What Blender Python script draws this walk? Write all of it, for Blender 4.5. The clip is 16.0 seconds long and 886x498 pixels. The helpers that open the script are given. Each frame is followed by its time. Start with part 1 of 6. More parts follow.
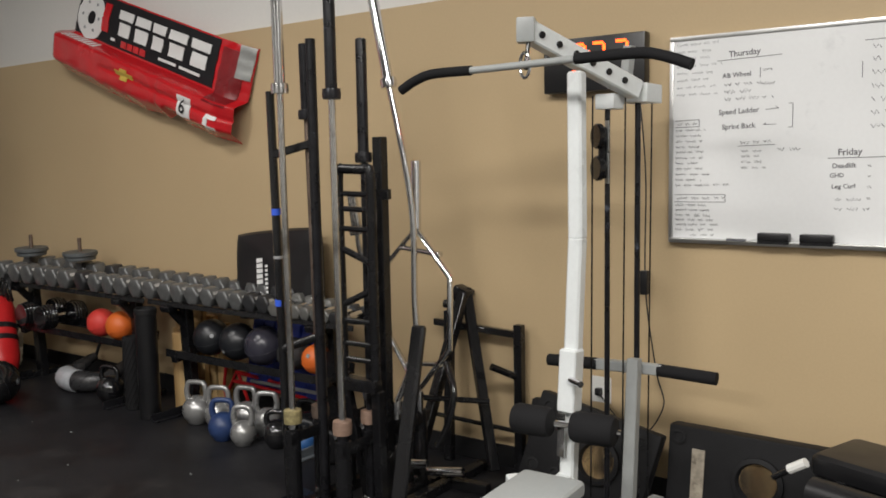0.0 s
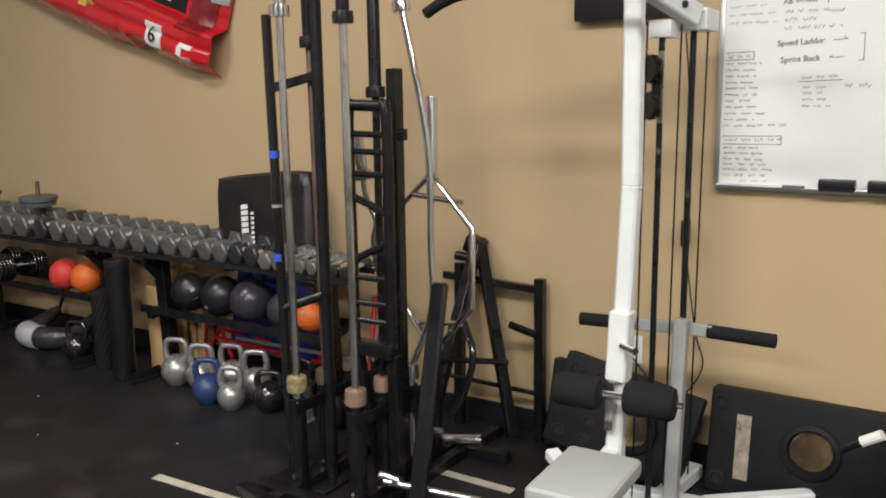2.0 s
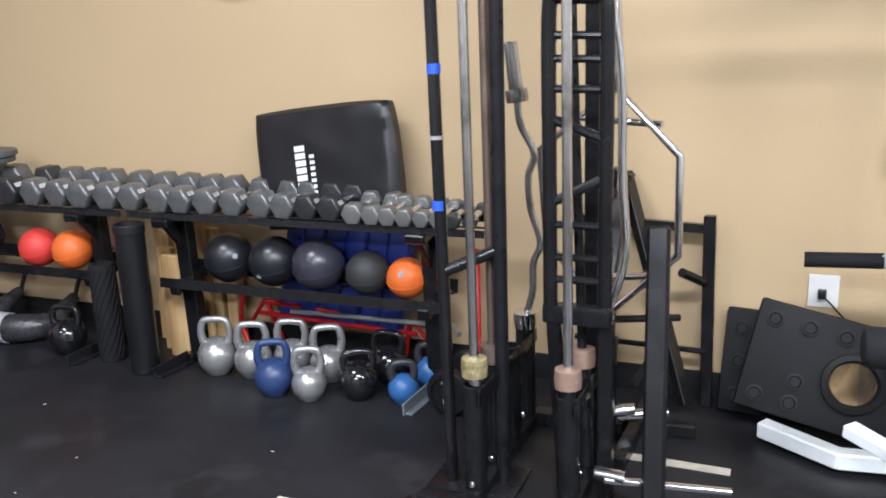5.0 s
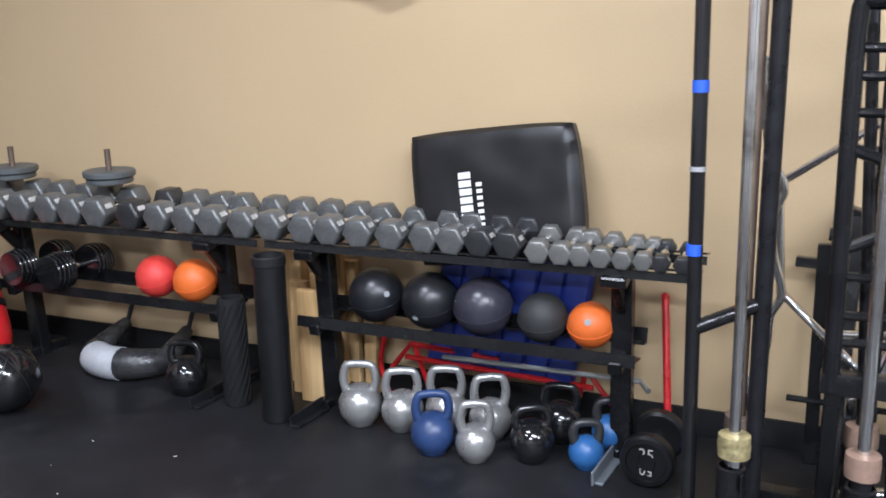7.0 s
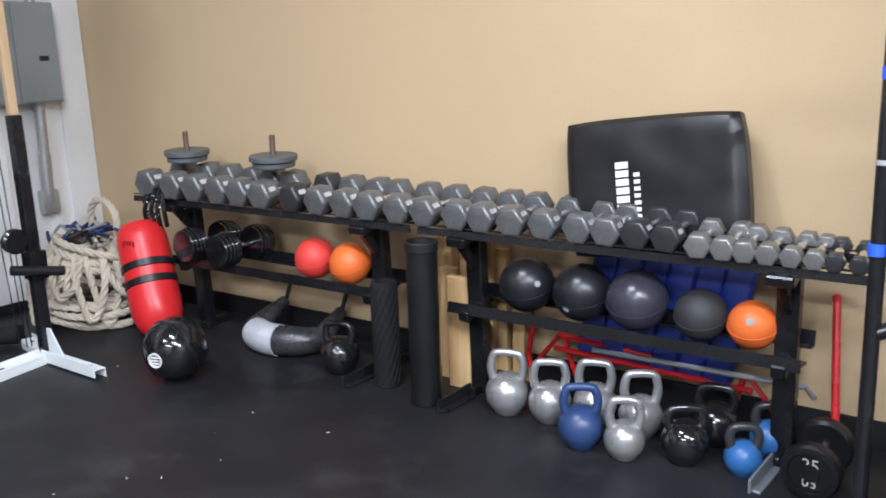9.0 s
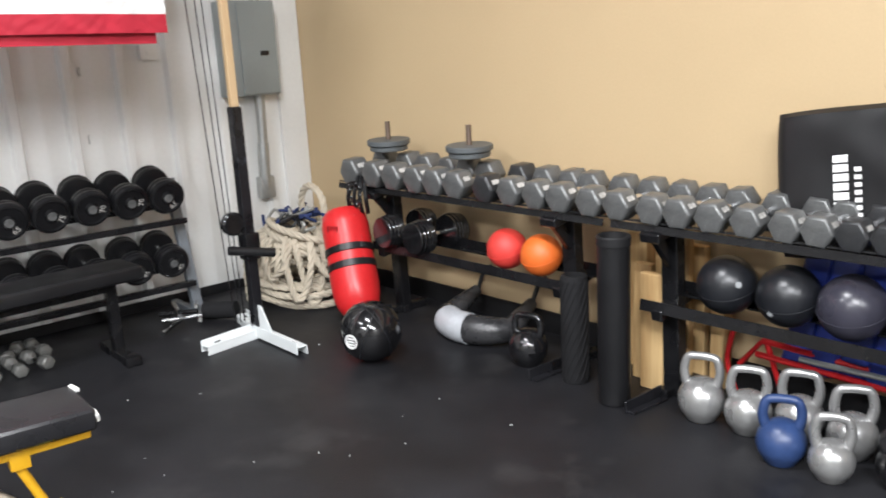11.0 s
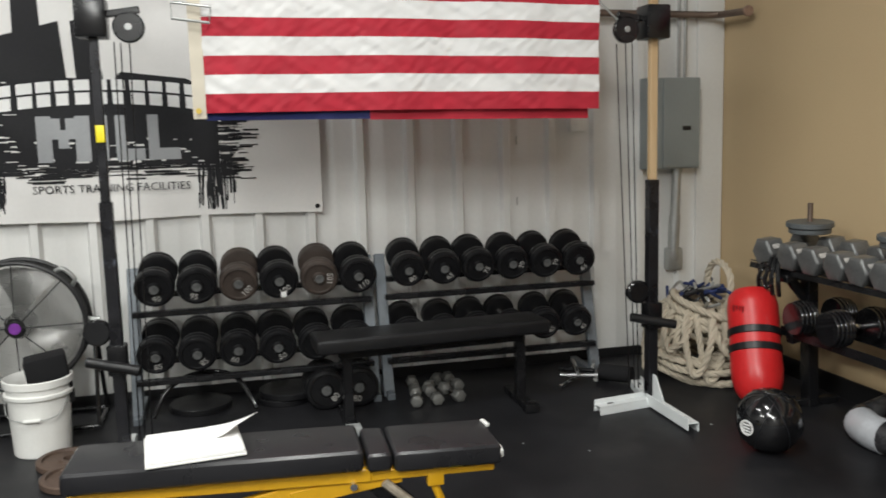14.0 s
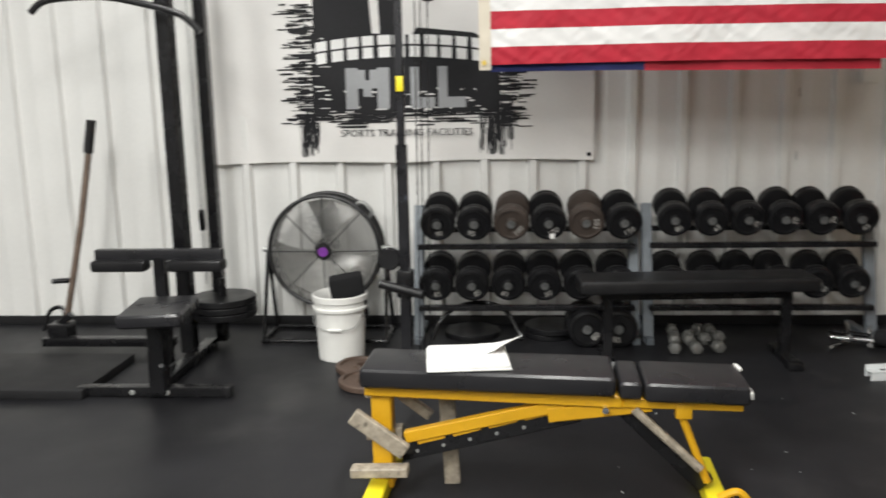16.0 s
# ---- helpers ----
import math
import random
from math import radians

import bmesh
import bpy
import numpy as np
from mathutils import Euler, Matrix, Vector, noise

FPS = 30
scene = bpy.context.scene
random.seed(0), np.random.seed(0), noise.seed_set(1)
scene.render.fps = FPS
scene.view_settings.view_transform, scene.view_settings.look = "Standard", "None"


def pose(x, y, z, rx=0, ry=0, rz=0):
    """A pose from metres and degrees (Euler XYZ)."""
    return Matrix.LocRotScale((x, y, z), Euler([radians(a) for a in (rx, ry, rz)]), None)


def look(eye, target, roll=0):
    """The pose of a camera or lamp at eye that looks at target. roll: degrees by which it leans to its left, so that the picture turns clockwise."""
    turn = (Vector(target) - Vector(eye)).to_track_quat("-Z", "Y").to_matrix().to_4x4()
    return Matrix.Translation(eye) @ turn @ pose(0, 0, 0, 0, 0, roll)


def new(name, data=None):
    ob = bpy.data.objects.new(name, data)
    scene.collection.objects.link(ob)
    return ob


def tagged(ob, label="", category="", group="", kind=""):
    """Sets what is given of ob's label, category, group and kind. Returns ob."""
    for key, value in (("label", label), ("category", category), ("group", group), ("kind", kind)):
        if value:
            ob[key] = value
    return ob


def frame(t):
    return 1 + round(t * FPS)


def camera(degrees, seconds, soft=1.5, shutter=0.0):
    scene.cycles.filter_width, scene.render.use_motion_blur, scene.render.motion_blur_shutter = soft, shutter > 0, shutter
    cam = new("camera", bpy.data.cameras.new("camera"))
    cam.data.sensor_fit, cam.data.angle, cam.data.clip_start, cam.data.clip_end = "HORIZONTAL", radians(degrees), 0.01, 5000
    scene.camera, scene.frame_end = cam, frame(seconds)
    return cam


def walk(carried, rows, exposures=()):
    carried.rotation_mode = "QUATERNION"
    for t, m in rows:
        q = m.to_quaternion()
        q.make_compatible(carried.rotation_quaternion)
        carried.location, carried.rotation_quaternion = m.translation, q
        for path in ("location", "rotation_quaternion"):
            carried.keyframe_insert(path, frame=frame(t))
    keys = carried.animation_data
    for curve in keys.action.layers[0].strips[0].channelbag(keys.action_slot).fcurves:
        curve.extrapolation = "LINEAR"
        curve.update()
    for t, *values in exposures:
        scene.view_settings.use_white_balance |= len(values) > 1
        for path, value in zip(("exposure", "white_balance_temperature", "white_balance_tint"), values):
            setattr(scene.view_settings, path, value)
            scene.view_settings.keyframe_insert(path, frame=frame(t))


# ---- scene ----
cam = camera(55.2, 16.0, soft=1.7, shutter=0.4)
PATH = [
    (0, (7.521, -3.641, 1.588), (6.362, -2.026, 1.377), -1.1),
    (0.5, (7.484, -3.618, 1.596), (6.323, -2.006, 1.366), -0.0),
    (1, (7.39, -3.501, 1.59), (6.089, -2.002, 1.343), -0.2),
    (1.5, (7.267, -3.438, 1.587), (6.002, -1.918, 1.287), 2.0),
    (2, (7.064, -3.457, 1.583), (6.002, -1.8, 1.228), -0.8),
    (2.5, (6.883, -3.505, 1.581), (5.821, -1.861, 1.169), -0.6),
    (3, (6.697, -3.435, 1.568), (5.624, -1.797, 1.158), 0.3),
    (5.5, (5.479, -3.343, 1.435), (4.783, -1.536, 0.937), -1.8),
    (6, (5.276, -3.315, 1.428), (4.61, -1.495, 0.935), -1.0),
    (6.5, (5.112, -3.204, 1.437), (4.306, -1.428, 0.991), -1.2),
    (7, (5.015, -3.185, 1.441), (4.181, -1.42, 1.009), -1.4),
    (7.5, (4.986, -3.177, 1.438), (4.081, -1.455, 0.969), -1.6),
    (8, (4.98, -3.18, 1.443), (4.025, -1.485, 0.983), -1.5),
    (8.5, (4.979, -3.191, 1.441), (3.94, -1.541, 0.992), -1.5),
    (11, (4.989, -3.104, 1.443), (3.51, -1.838, 0.986), -3.2),
    (11.5, (4.998, -3.116, 1.452), (3.408, -1.98, 1.025), -2.8),
    (12, (5.006, -3.125, 1.465), (3.297, -2.158, 1.085), -3.3),
    (12.5, (5.008, -3.136, 1.468), (3.222, -2.293, 1.153), -2.9),
    (13, (5.025, -3.143, 1.475), (3.177, -2.43, 1.199), -2.8),
    (13.5, (5.047, -3.145, 1.479), (3.152, -2.569, 1.198), -2.7),
    (14, (5.072, -3.191, 1.476), (3.148, -2.713, 1.211), -1.5),
    (14.5, (5.141, -3.272, 1.487), (3.197, -2.897, 1.204), -1.8),
    (15, (5.238, -3.345, 1.481), (3.29, -3.048, 1.137), -1.4),
    (15.5, (5.299, -3.324, 1.489), (3.34, -3.177, 1.112), -2.5),
    (16, (5.331, -3.201, 1.473), (3.37, -3.353, 1.111), -1.2),
]
EXPOSURE = ((0, -0.15, 6480, 10), (1, -0.22, 6480, 10), (1.5, 0.30, 6480, 10), (2, 0.1, 6500, 11), (2.5, -0.06, 6500, 12), (3, 0.5, 6450, 12), (5.3, 0.92, 5600, 12), (8.7, 1.02, 5500, 12), (11, 1.25, 6000, 10), (12.5, 0.80, 6050, 8), (13, 0.58, 6150, 8), (14.5, 0.30, 6300, 6), (16, 0.45, 6350, 8))
walk(cam, [(t, look(e, g, r)) for t, e, g, r in PATH], EXPOSURE)

# ---- world, lamps ----
world = bpy.data.worlds.new("world")
world.use_nodes = True
world.node_tree.nodes["Background"].inputs[0].default_value = (0.9, 0.95, 1.0, 1)
world.node_tree.nodes["Background"].inputs[1].default_value = 0.02
scene.world = world


def strip_lamp(x, y, z, watts, sx, sy, color=(1.0, 0.965, 0.92)):
    """A ceiling strip light that shines down."""
    la = bpy.data.lights.new("ceiling_lamp", "AREA")
    la.shape, la.size, la.size_y, la.energy, la.color = "RECTANGLE", sx, sy, watts, color
    ob = new("ceiling_lamp", la)
    ob.location = (x, y, z)
    return ob


strip_lamp(3.3, -2.7, 3.95, 64, 1.2, 0.35)
strip_lamp(2.3, -5.0, 3.95, 48, 1.2, 0.35)
strip_lamp(6.4, -4.2, 3.95, 205, 2.4, 0.6)
# unseen far lamp, added to brighten the west wall below the flag
strip_lamp(9.4, -3.8, 3.95, 215, 2.4, 0.6)
strip_lamp(5.4, -7.4, 3.95, 185, 2.4, 0.6)


# ---- materials ----
def mat(name, color, rough=0.5, metal=0.0, var=0.15, scale=6.0, grain=60.0, bump=0.1, dist=0.002, stain=None, spec=0.5, coat=0.0, rvar=0.15):
    """A surface with colour variation and relief at two scales."""
    m = bpy.data.materials.new(name)
    m.use_nodes = True
    n, l = m.node_tree.nodes, m.node_tree.links
    b = n["Principled BSDF"]
    tc = n.new("ShaderNodeTexCoord")
    big, fine = n.new("ShaderNodeTexNoise"), n.new("ShaderNodeTexNoise")
    big.inputs["Scale"].default_value, big.inputs["Detail"].default_value = scale, 5
    fine.inputs["Scale"].default_value, fine.inputs["Detail"].default_value = grain, 4
    l.new(tc.outputs["Object"], big.inputs["Vector"])
    l.new(tc.outputs["Object"], fine.inputs["Vector"])
    ramp = n.new("ShaderNodeValToRGB")
    dark = [c * (1 - var) for c in color]
    lite = [min(1, c * (1 + var)) for c in color]
    ramp.color_ramp.elements[0].position, ramp.color_ramp.elements[1].position = 0.3, 0.7
    ramp.color_ramp.elements[0].color, ramp.color_ramp.elements[1].color = (*dark, 1), (*lite, 1)
    mix = n.new("ShaderNodeMath")
    mix.operation = "MULTIPLY_ADD"
    mix.inputs[1].default_value = 0.35
    l.new(fine.outputs["Fac"], mix.inputs[0])
    sc = n.new("ShaderNodeMath")
    sc.operation = "MULTIPLY"
    sc.inputs[1].default_value = 0.65
    l.new(big.outputs["Fac"], sc.inputs[0])
    l.new(sc.outputs[0], mix.inputs[2])
    l.new(mix.outputs[0], ramp.inputs["Fac"])
    col = ramp.outputs["Color"]
    if stain:
        sn = n.new("ShaderNodeTexNoise")
        sn.inputs["Scale"].default_value, sn.inputs["Detail"].default_value, sn.inputs["Roughness"].default_value = stain[1], 8, 0.65
        l.new(tc.outputs["Object"], sn.inputs["Vector"])
        sr = n.new("ShaderNodeMapRange")
        sr.inputs["From Min"].default_value, sr.inputs["From Max"].default_value = stain[2], stain[2] + 0.12
        l.new(sn.outputs["Fac"], sr.inputs["Value"])
        mx = n.new("ShaderNodeMix")
        mx.data_type = "RGBA"
        l.new(sr.outputs["Result"], mx.inputs["Factor"])
        l.new(col, mx.inputs["A"])
        mx.inputs["B"].default_value = (*stain[0], 1)
        col = mx.outputs["Result"]
    l.new(col, b.inputs["Base Color"])
    rr = n.new("ShaderNodeMapRange")
    rr.inputs["To Min"].default_value, rr.inputs["To Max"].default_value = max(0.03, rough - rvar), min(1, rough + rvar)
    l.new(big.outputs["Fac"], rr.inputs["Value"])
    l.new(rr.outputs["Result"], b.inputs["Roughness"])
    b.inputs["Metallic"].default_value = metal
    b.inputs["Specular IOR Level"].default_value = spec
    b.inputs["Coat Weight"].default_value = coat
    bp = n.new("ShaderNodeBump")
    bp.inputs["Strength"].default_value, bp.inputs["Distance"].default_value = bump, dist
    l.new(mix.outputs[0], bp.inputs["Height"])
    l.new(bp.outputs["Normal"], b.inputs["Normal"])
    return m


def glow(name, color, strength):
    m = mat(name, color, 0.4)
    b = m.node_tree.nodes["Principled BSDF"]
    b.inputs["Emission Color"].default_value = (*color, 1)
    b.inputs["Emission Strength"].default_value = strength
    return m


def wood(name, a, c, axis_scale=(2, 40, 40)):
    m = mat(name, a, 0.65, var=0.12, bump=0.2)
    n, l = m.node_tree.nodes, m.node_tree.links
    tc, mp, ns, rp = n.new("ShaderNodeTexCoord"), n.new("ShaderNodeMapping"), n.new("ShaderNodeTexNoise"), n.new("ShaderNodeValToRGB")
    mp.inputs["Scale"].default_value = axis_scale
    ns.inputs["Scale"].default_value, ns.inputs["Detail"].default_value = 1.0, 6
    rp.color_ramp.elements[0].color, rp.color_ramp.elements[1].color = (*a, 1), (*c, 1)
    rp.color_ramp.elements[0].position, rp.color_ramp.elements[1].position = 0.35, 0.68
    l.new(tc.outputs["Object"], mp.inputs["Vector"])
    l.new(mp.outputs["Vector"], ns.inputs["Vector"])
    l.new(ns.outputs["Fac"], rp.inputs["Fac"])
    l.new(rp.outputs["Color"], n["Principled BSDF"].inputs["Base Color"])
    return m


M_RUBBER = mat("rubber_floor", (0.0125, 0.0125, 0.0145), 0.48, var=0.45, scale=1.6, grain=120, bump=0.5, dist=0.004, rvar=0.28, stain=((0.024, 0.0235, 0.025), 2.4, 0.55), spec=0.33)
M_TAN = mat("tan_paint", (0.53, 0.40, 0.235), 0.5, var=0.05, scale=0.9, grain=90, bump=0.12, dist=0.002, stain=((0.46, 0.345, 0.205), 1.1, 0.66), spec=0.35)
M_WHITEMETAL = mat("white_sheet_metal", (0.74, 0.74, 0.72), 0.38, var=0.05, scale=1.5, grain=40, bump=0.04, stain=((0.6, 0.6, 0.58), 2.2, 0.68))
M_WHITEWALL = mat("white_drywall", (0.74, 0.73, 0.70), 0.8, var=0.04, scale=1, grain=80, bump=0.1)
# greys for the unseen ceiling and walls, kept dark to cut bounced light
M_CEIL = mat("ceiling_grey", (0.26, 0.26, 0.25), 0.9, var=0.05, scale=0.7, grain=30, bump=0.1)
M_BACKWALL = mat("unseen_wall_grey", (0.30, 0.295, 0.28), 0.8, var=0.08, scale=1, grain=60, bump=0.15)
M_BASE = mat("black_rubber_base", (0.011, 0.011, 0.012), 0.6, spec=0.3, var=0.3, bump=0.2)
M_STEEL = mat("black_steel", (0.008, 0.008, 0.009), 0.26, spec=0.4, var=0.3, scale=8, grain=90, bump=0.08, stain=((0.07, 0.065, 0.06), 9, 0.7))
M_STEELG = mat("gloss_black_steel", (0.010, 0.010, 0.011), 0.16, var=0.3, bump=0.03, coat=0.4)
M_SCUFF = mat("scuffed_dark_bar", (0.018, 0.018, 0.021), 0.3, metal=0.4, var=0.5, scale=12, bump=0.1, stain=((0.17, 0.19, 0.24), 9, 0.62))
M_CHROME = mat("chrome", (0.72, 0.72, 0.73), 0.14, metal=1.0, var=0.06, bump=0.02, stain=((0.35, 0.33, 0.31), 14, 0.68), rvar=0.08)
M_BRUSH = mat("worn_bar_steel", (0.66, 0.65, 0.63), 0.16, metal=0.97, var=0.2, scale=6, grain=250, bump=0.12, stain=((0.10, 0.09, 0.085), 3, 0.53), rvar=0.1)
M_RUST = mat("rusty_bar_steel", (0.20, 0.15, 0.12), 0.5, metal=0.7, var=0.35, scale=10, grain=200, bump=0.25)
M_BRASS = mat("brown_collar", (0.30, 0.20, 0.15), 0.5, metal=0.4, var=0.25, scale=15, bump=0.2)
M_HEX = mat("grey_cast_iron", (0.125, 0.128, 0.127), 0.34, metal=0.3, var=0.4, scale=11, grain=110, bump=0.22, stain=((0.40, 0.40, 0.39), 16, 0.64))
M_HEXD = mat("dark_cast_iron", (0.035, 0.036, 0.038), 0.35, metal=0.2, var=0.35, scale=7, grain=110, bump=0.18)
M_HEXL = mat("silver_grey_iron", (0.19, 0.19, 0.18), 0.35, metal=0.4, var=0.25, scale=9, grain=110, bump=0.15)
M_ROUND = mat("black_dumbbell_iron", (0.007, 0.007, 0.008), 0.36, spec=0.32, var=0.4, scale=9, grain=90, bump=0.15, stain=((0.06, 0.055, 0.05), 7, 0.68))
M_ROUNDB = mat("brownish_dumbbell_iron", (0.045, 0.034, 0.028), 0.5, var=0.4, scale=9, grain=90, bump=0.2)
M_PLATE = mat("grey_plate_iron", (0.10, 0.11, 0.115), 0.45, metal=0.2, var=0.2, bump=0.1)
M_BROWNPLATE = mat("rusty_plate", (0.09, 0.06, 0.045), 0.6, metal=0.2, var=0.4, scale=8, bump=0.3)
M_BALLB = mat("black_ball_rubber", (0.011, 0.012, 0.015), 0.35, var=0.25, scale=5, grain=250, bump=0.25)
M_BALLG = mat("dark_violet_ball_rubber", (0.035, 0.034, 0.048), 0.3, var=0.25, scale=5, grain=200, bump=0.15)
M_BALLM = mat("matt_black_ball_rubber", (0.025, 0.026, 0.027), 0.65, var=0.2, grain=200, bump=0.3)
M_RED = mat("red_ball_rubber", (0.62, 0.045, 0.035), 0.55, var=0.12, scale=5, grain=180, bump=0.2, stain=((0.45, 0.035, 0.03), 5, 0.65))
M_ORANGE = mat("orange_ball_rubber", (0.68, 0.14, 0.02), 0.5, var=0.1, scale=5, grain=180, bump=0.2)
M_KBSILVER = mat("silver_paint", (0.37, 0.37, 0.365), 0.30, metal=0.65, var=0.12, scale=8, grain=120, bump=0.12, stain=((0.22, 0.22, 0.22), 9, 0.69))
M_KBBLUE = mat("blue_paint", (0.022, 0.045, 0.13), 0.4, var=0.2, scale=8, bump=0.1, stain=((0.07, 0.09, 0.14), 9, 0.68))
M_KBLBLUE = mat("bright_blue_vinyl", (0.03, 0.11, 0.30), 0.4, var=0.15, bump=0.08, stain=((0.2, 0.16, 0.12), 10, 0.68))
M_KBBLACK = mat("gloss_black_enamel", (0.008, 0.008, 0.009), 0.14, var=0.2, bump=0.05, coat=0.6)
M_VINYL = mat("black_vinyl", (0.010, 0.010, 0.011), 0.35, spec=0.4, var=0.2, scale=6, grain=160, bump=0.2)
M_VINYLG = mat("worn_black_vinyl", (0.014, 0.014, 0.016), 0.30, var=0.2, scale=6, grain=160, bump=0.2)
M_FOAM = mat("black_foam", (0.010, 0.010, 0.011), 0.85, spec=0.25, var=0.25, grain=220, bump=0.5)
M_BLUEVINYL = mat("royal_blue_vinyl", (0.013, 0.027, 0.19), 0.4, var=0.2, bump=0.15)
M_WHITE = mat("white_print", (0.78, 0.78, 0.77), 0.5, var=0.05)
M_WHITEPAINT = mat("white_powder_coat", (0.70, 0.73, 0.73), 0.3, var=0.06, scale=5, bump=0.03, stain=((0.4, 0.38, 0.34), 8, 0.7))
M_GREYPAINT = mat("grey_powder_coat", (0.33, 0.345, 0.34), 0.4, var=0.08, bump=0.06)
M_SEAT = mat("light_grey_vinyl", (0.36, 0.38, 0.38), 0.45, var=0.06, bump=0.1)
M_RACKG = mat("blue_grey_rack_paint", (0.16, 0.18, 0.20), 0.4, metal=0.2, var=0.2, bump=0.08, stain=((0.35, 0.35, 0.34), 9, 0.68))
M_PANEL = mat("grey_panel_enamel", (0.26, 0.285, 0.28), 0.45, var=0.05, bump=0.05)
M_GALV = mat("galvanised_conduit", (0.42, 0.43, 0.42), 0.4, metal=0.6, var=0.15, bump=0.05)
M_PLASTIC = mat("white_plastic", (0.75, 0.75, 0.72), 0.4, var=0.05, scale=4, bump=0.03, stain=((0.6, 0.59, 0.55), 5, 0.7))
M_BAGRED = mat("red_vinyl", (0.56, 0.018, 0.02), 0.35, var=0.12, bump=0.15, stain=((0.36, 0.014, 0.016), 5, 0.65))
M_REDPAINT = mat("red_enamel", (0.50, 0.015, 0.018), 0.3, var=0.15, bump=0.05)
M_ROPE = mat("natural_rope", (0.52, 0.46, 0.36), 0.9, var=0.2, scale=8, grain=130, bump=0.6, dist=0.004)
M_YELLOW = mat("yellow_enamel", (0.66, 0.36, 0.012), 0.35, var=0.08, bump=0.04, stain=((0.42, 0.24, 0.02), 9, 0.72))
M_YELLOWB = mat("bright_yellow_tape", (0.85, 0.72, 0.02), 0.4, var=0.05)
M_BLUETAPE = mat("blue_tape", (0.03, 0.10, 0.62), 0.5, var=0.1)
M_GREYTAPE = mat("grey_tape", (0.35, 0.35, 0.36), 0.4, var=0.15)
M_MASK = mat("taped_weathered_wood", (0.32, 0.28, 0.22), 0.6, var=0.45, scale=22, bump=0.5, dist=0.004, stain=((0.10, 0.085, 0.065), 18, 0.56))
M_FLAGR = mat("flag_red_cloth", (0.40, 0.012, 0.030), 0.75, var=0.1, scale=9, grain=400, bump=0.25)
M_FLAGW = mat("flag_white_cloth", (0.72, 0.72, 0.71), 0.75, var=0.05, scale=9, grain=400, bump=0.25)
M_FLAGB = mat("flag_navy_cloth", (0.012, 0.018, 0.10), 0.8, var=0.1, grain=400, bump=0.25)
M_CANVAS = mat("canvas_header", (0.62, 0.57, 0.47), 0.85, var=0.06, grain=300, bump=0.3)
M_BANNER = mat("white_banner_vinyl", (0.74, 0.73, 0.71), 0.45, var=0.04, scale=3, grain=60, bump=0.05)
M_INK = mat("black_banner_ink", (0.012, 0.012, 0.014), 0.6, var=0.3, scale=9, spec=0.25)
M_INKG = mat("grey_banner_ink", (0.30, 0.31, 0.32), 0.45, var=0.08)
M_BOARD = mat("whiteboard_enamel", (0.84, 0.85, 0.85), 0.22, var=0.03, scale=2, bump=0.01, stain=((0.66, 0.67, 0.68), 2.6, 0.60))
M_MARKER = mat("marker_ink", (0.10, 0.10, 0.11), 0.6)
M_ALU = mat("aluminium", (0.62, 0.62, 0.61), 0.35, metal=0.9, var=0.08, bump=0.04)
M_CLOCK = mat("black_plastic", (0.010, 0.010, 0.011), 0.35, var=0.2)
M_LED = glow("amber_led", (1.0, 0.10, 0.012), 4.5)
M_NUM = mat("worn_white_number", (0.42, 0.41, 0.39), 0.6, var=0.5, scale=60)
M_HOODR = mat("scarlet_car_paint", (0.56, 0.014, 0.02), 0.22, var=0.12, scale=4, bump=0.05, coat=0.3, stain=((0.36, 0.012, 0.015), 5, 0.66))
M_HOODD = mat("dark_red_car_paint", (0.22, 0.012, 0.016), 0.3, var=0.3, scale=7)
M_GOLD = mat("gold_decal", (0.62, 0.45, 0.08), 0.4)
M_PURPLE = mat("purple_label", (0.16, 0.03, 0.26), 0.4, var=0.3, scale=30)
M_GRILL = mat("fan_wire", (0.60, 0.60, 0.58), 0.3, metal=0.9, var=0.15)
M_FANDRUM = mat("fan_drum", (0.02, 0.02, 0.021), 0.45, metal=0.2)
M_BLADE = mat("fan_blade_aluminium", (0.36, 0.36, 0.35), 0.38, metal=0.85, var=0.1)
M_PAPER = mat("white_paper", (0.82, 0.82, 0.81), 0.6, var=0.03)
M_PINE = wood("pine_board", (0.44, 0.27, 0.11), (0.60, 0.42, 0.20), (30, 30, 2))
M_PLYW = wood("tan_wood_guide", (0.46, 0.31, 0.16), (0.56, 0.41, 0.24), (30, 30, 2))
M_SILVERTAPE = mat("silver_duct_tape", (0.5, 0.52, 0.55), 0.4, metal=0.2, var=0.15, scale=12, bump=0.2)
M_BAGBLACK = mat("black_plastic_bag", (0.03, 0.03, 0.032), 0.28, var=0.4, scale=14, bump=0.6, dist=0.01)
M_STRIP = mat("cream_floor_tape", (0.44, 0.41, 0.33), 0.7, var=0.3, scale=14, bump=0.1, stain=((0.12, 0.11, 0.1), 12, 0.62))
M_STRAP = mat("blue_strap", (0.02, 0.035, 0.12), 0.8, var=0.4, scale=40, bump=0.3)
M_TREAD = mat("dark_rubber_block", (0.009, 0.009, 0.010), 0.65, spec=0.3, var=0.3, bump=0.3)


# ---- mesh helpers: each returns a bmesh ----
def box(c, s, rot=(0, 0, 0), bevel=0.0, seg=2):
    bm = bmesh.new()
    bmesh.ops.create_cube(bm, size=1)
    bmesh.ops.scale(bm, vec=s, verts=bm.verts)
    if bevel:
        bmesh.ops.bevel(bm, geom=bm.edges[:], offset=bevel, segments=seg, affect="EDGES", profile=0.6)
    bmesh.ops.transform(bm, matrix=pose(*c, *rot), verts=bm.verts)
    return bm


def frame_at(d):
    """A rotation whose z points along d."""
    return Vector(d).normalized().to_track_quat("Z", "Y").to_matrix()


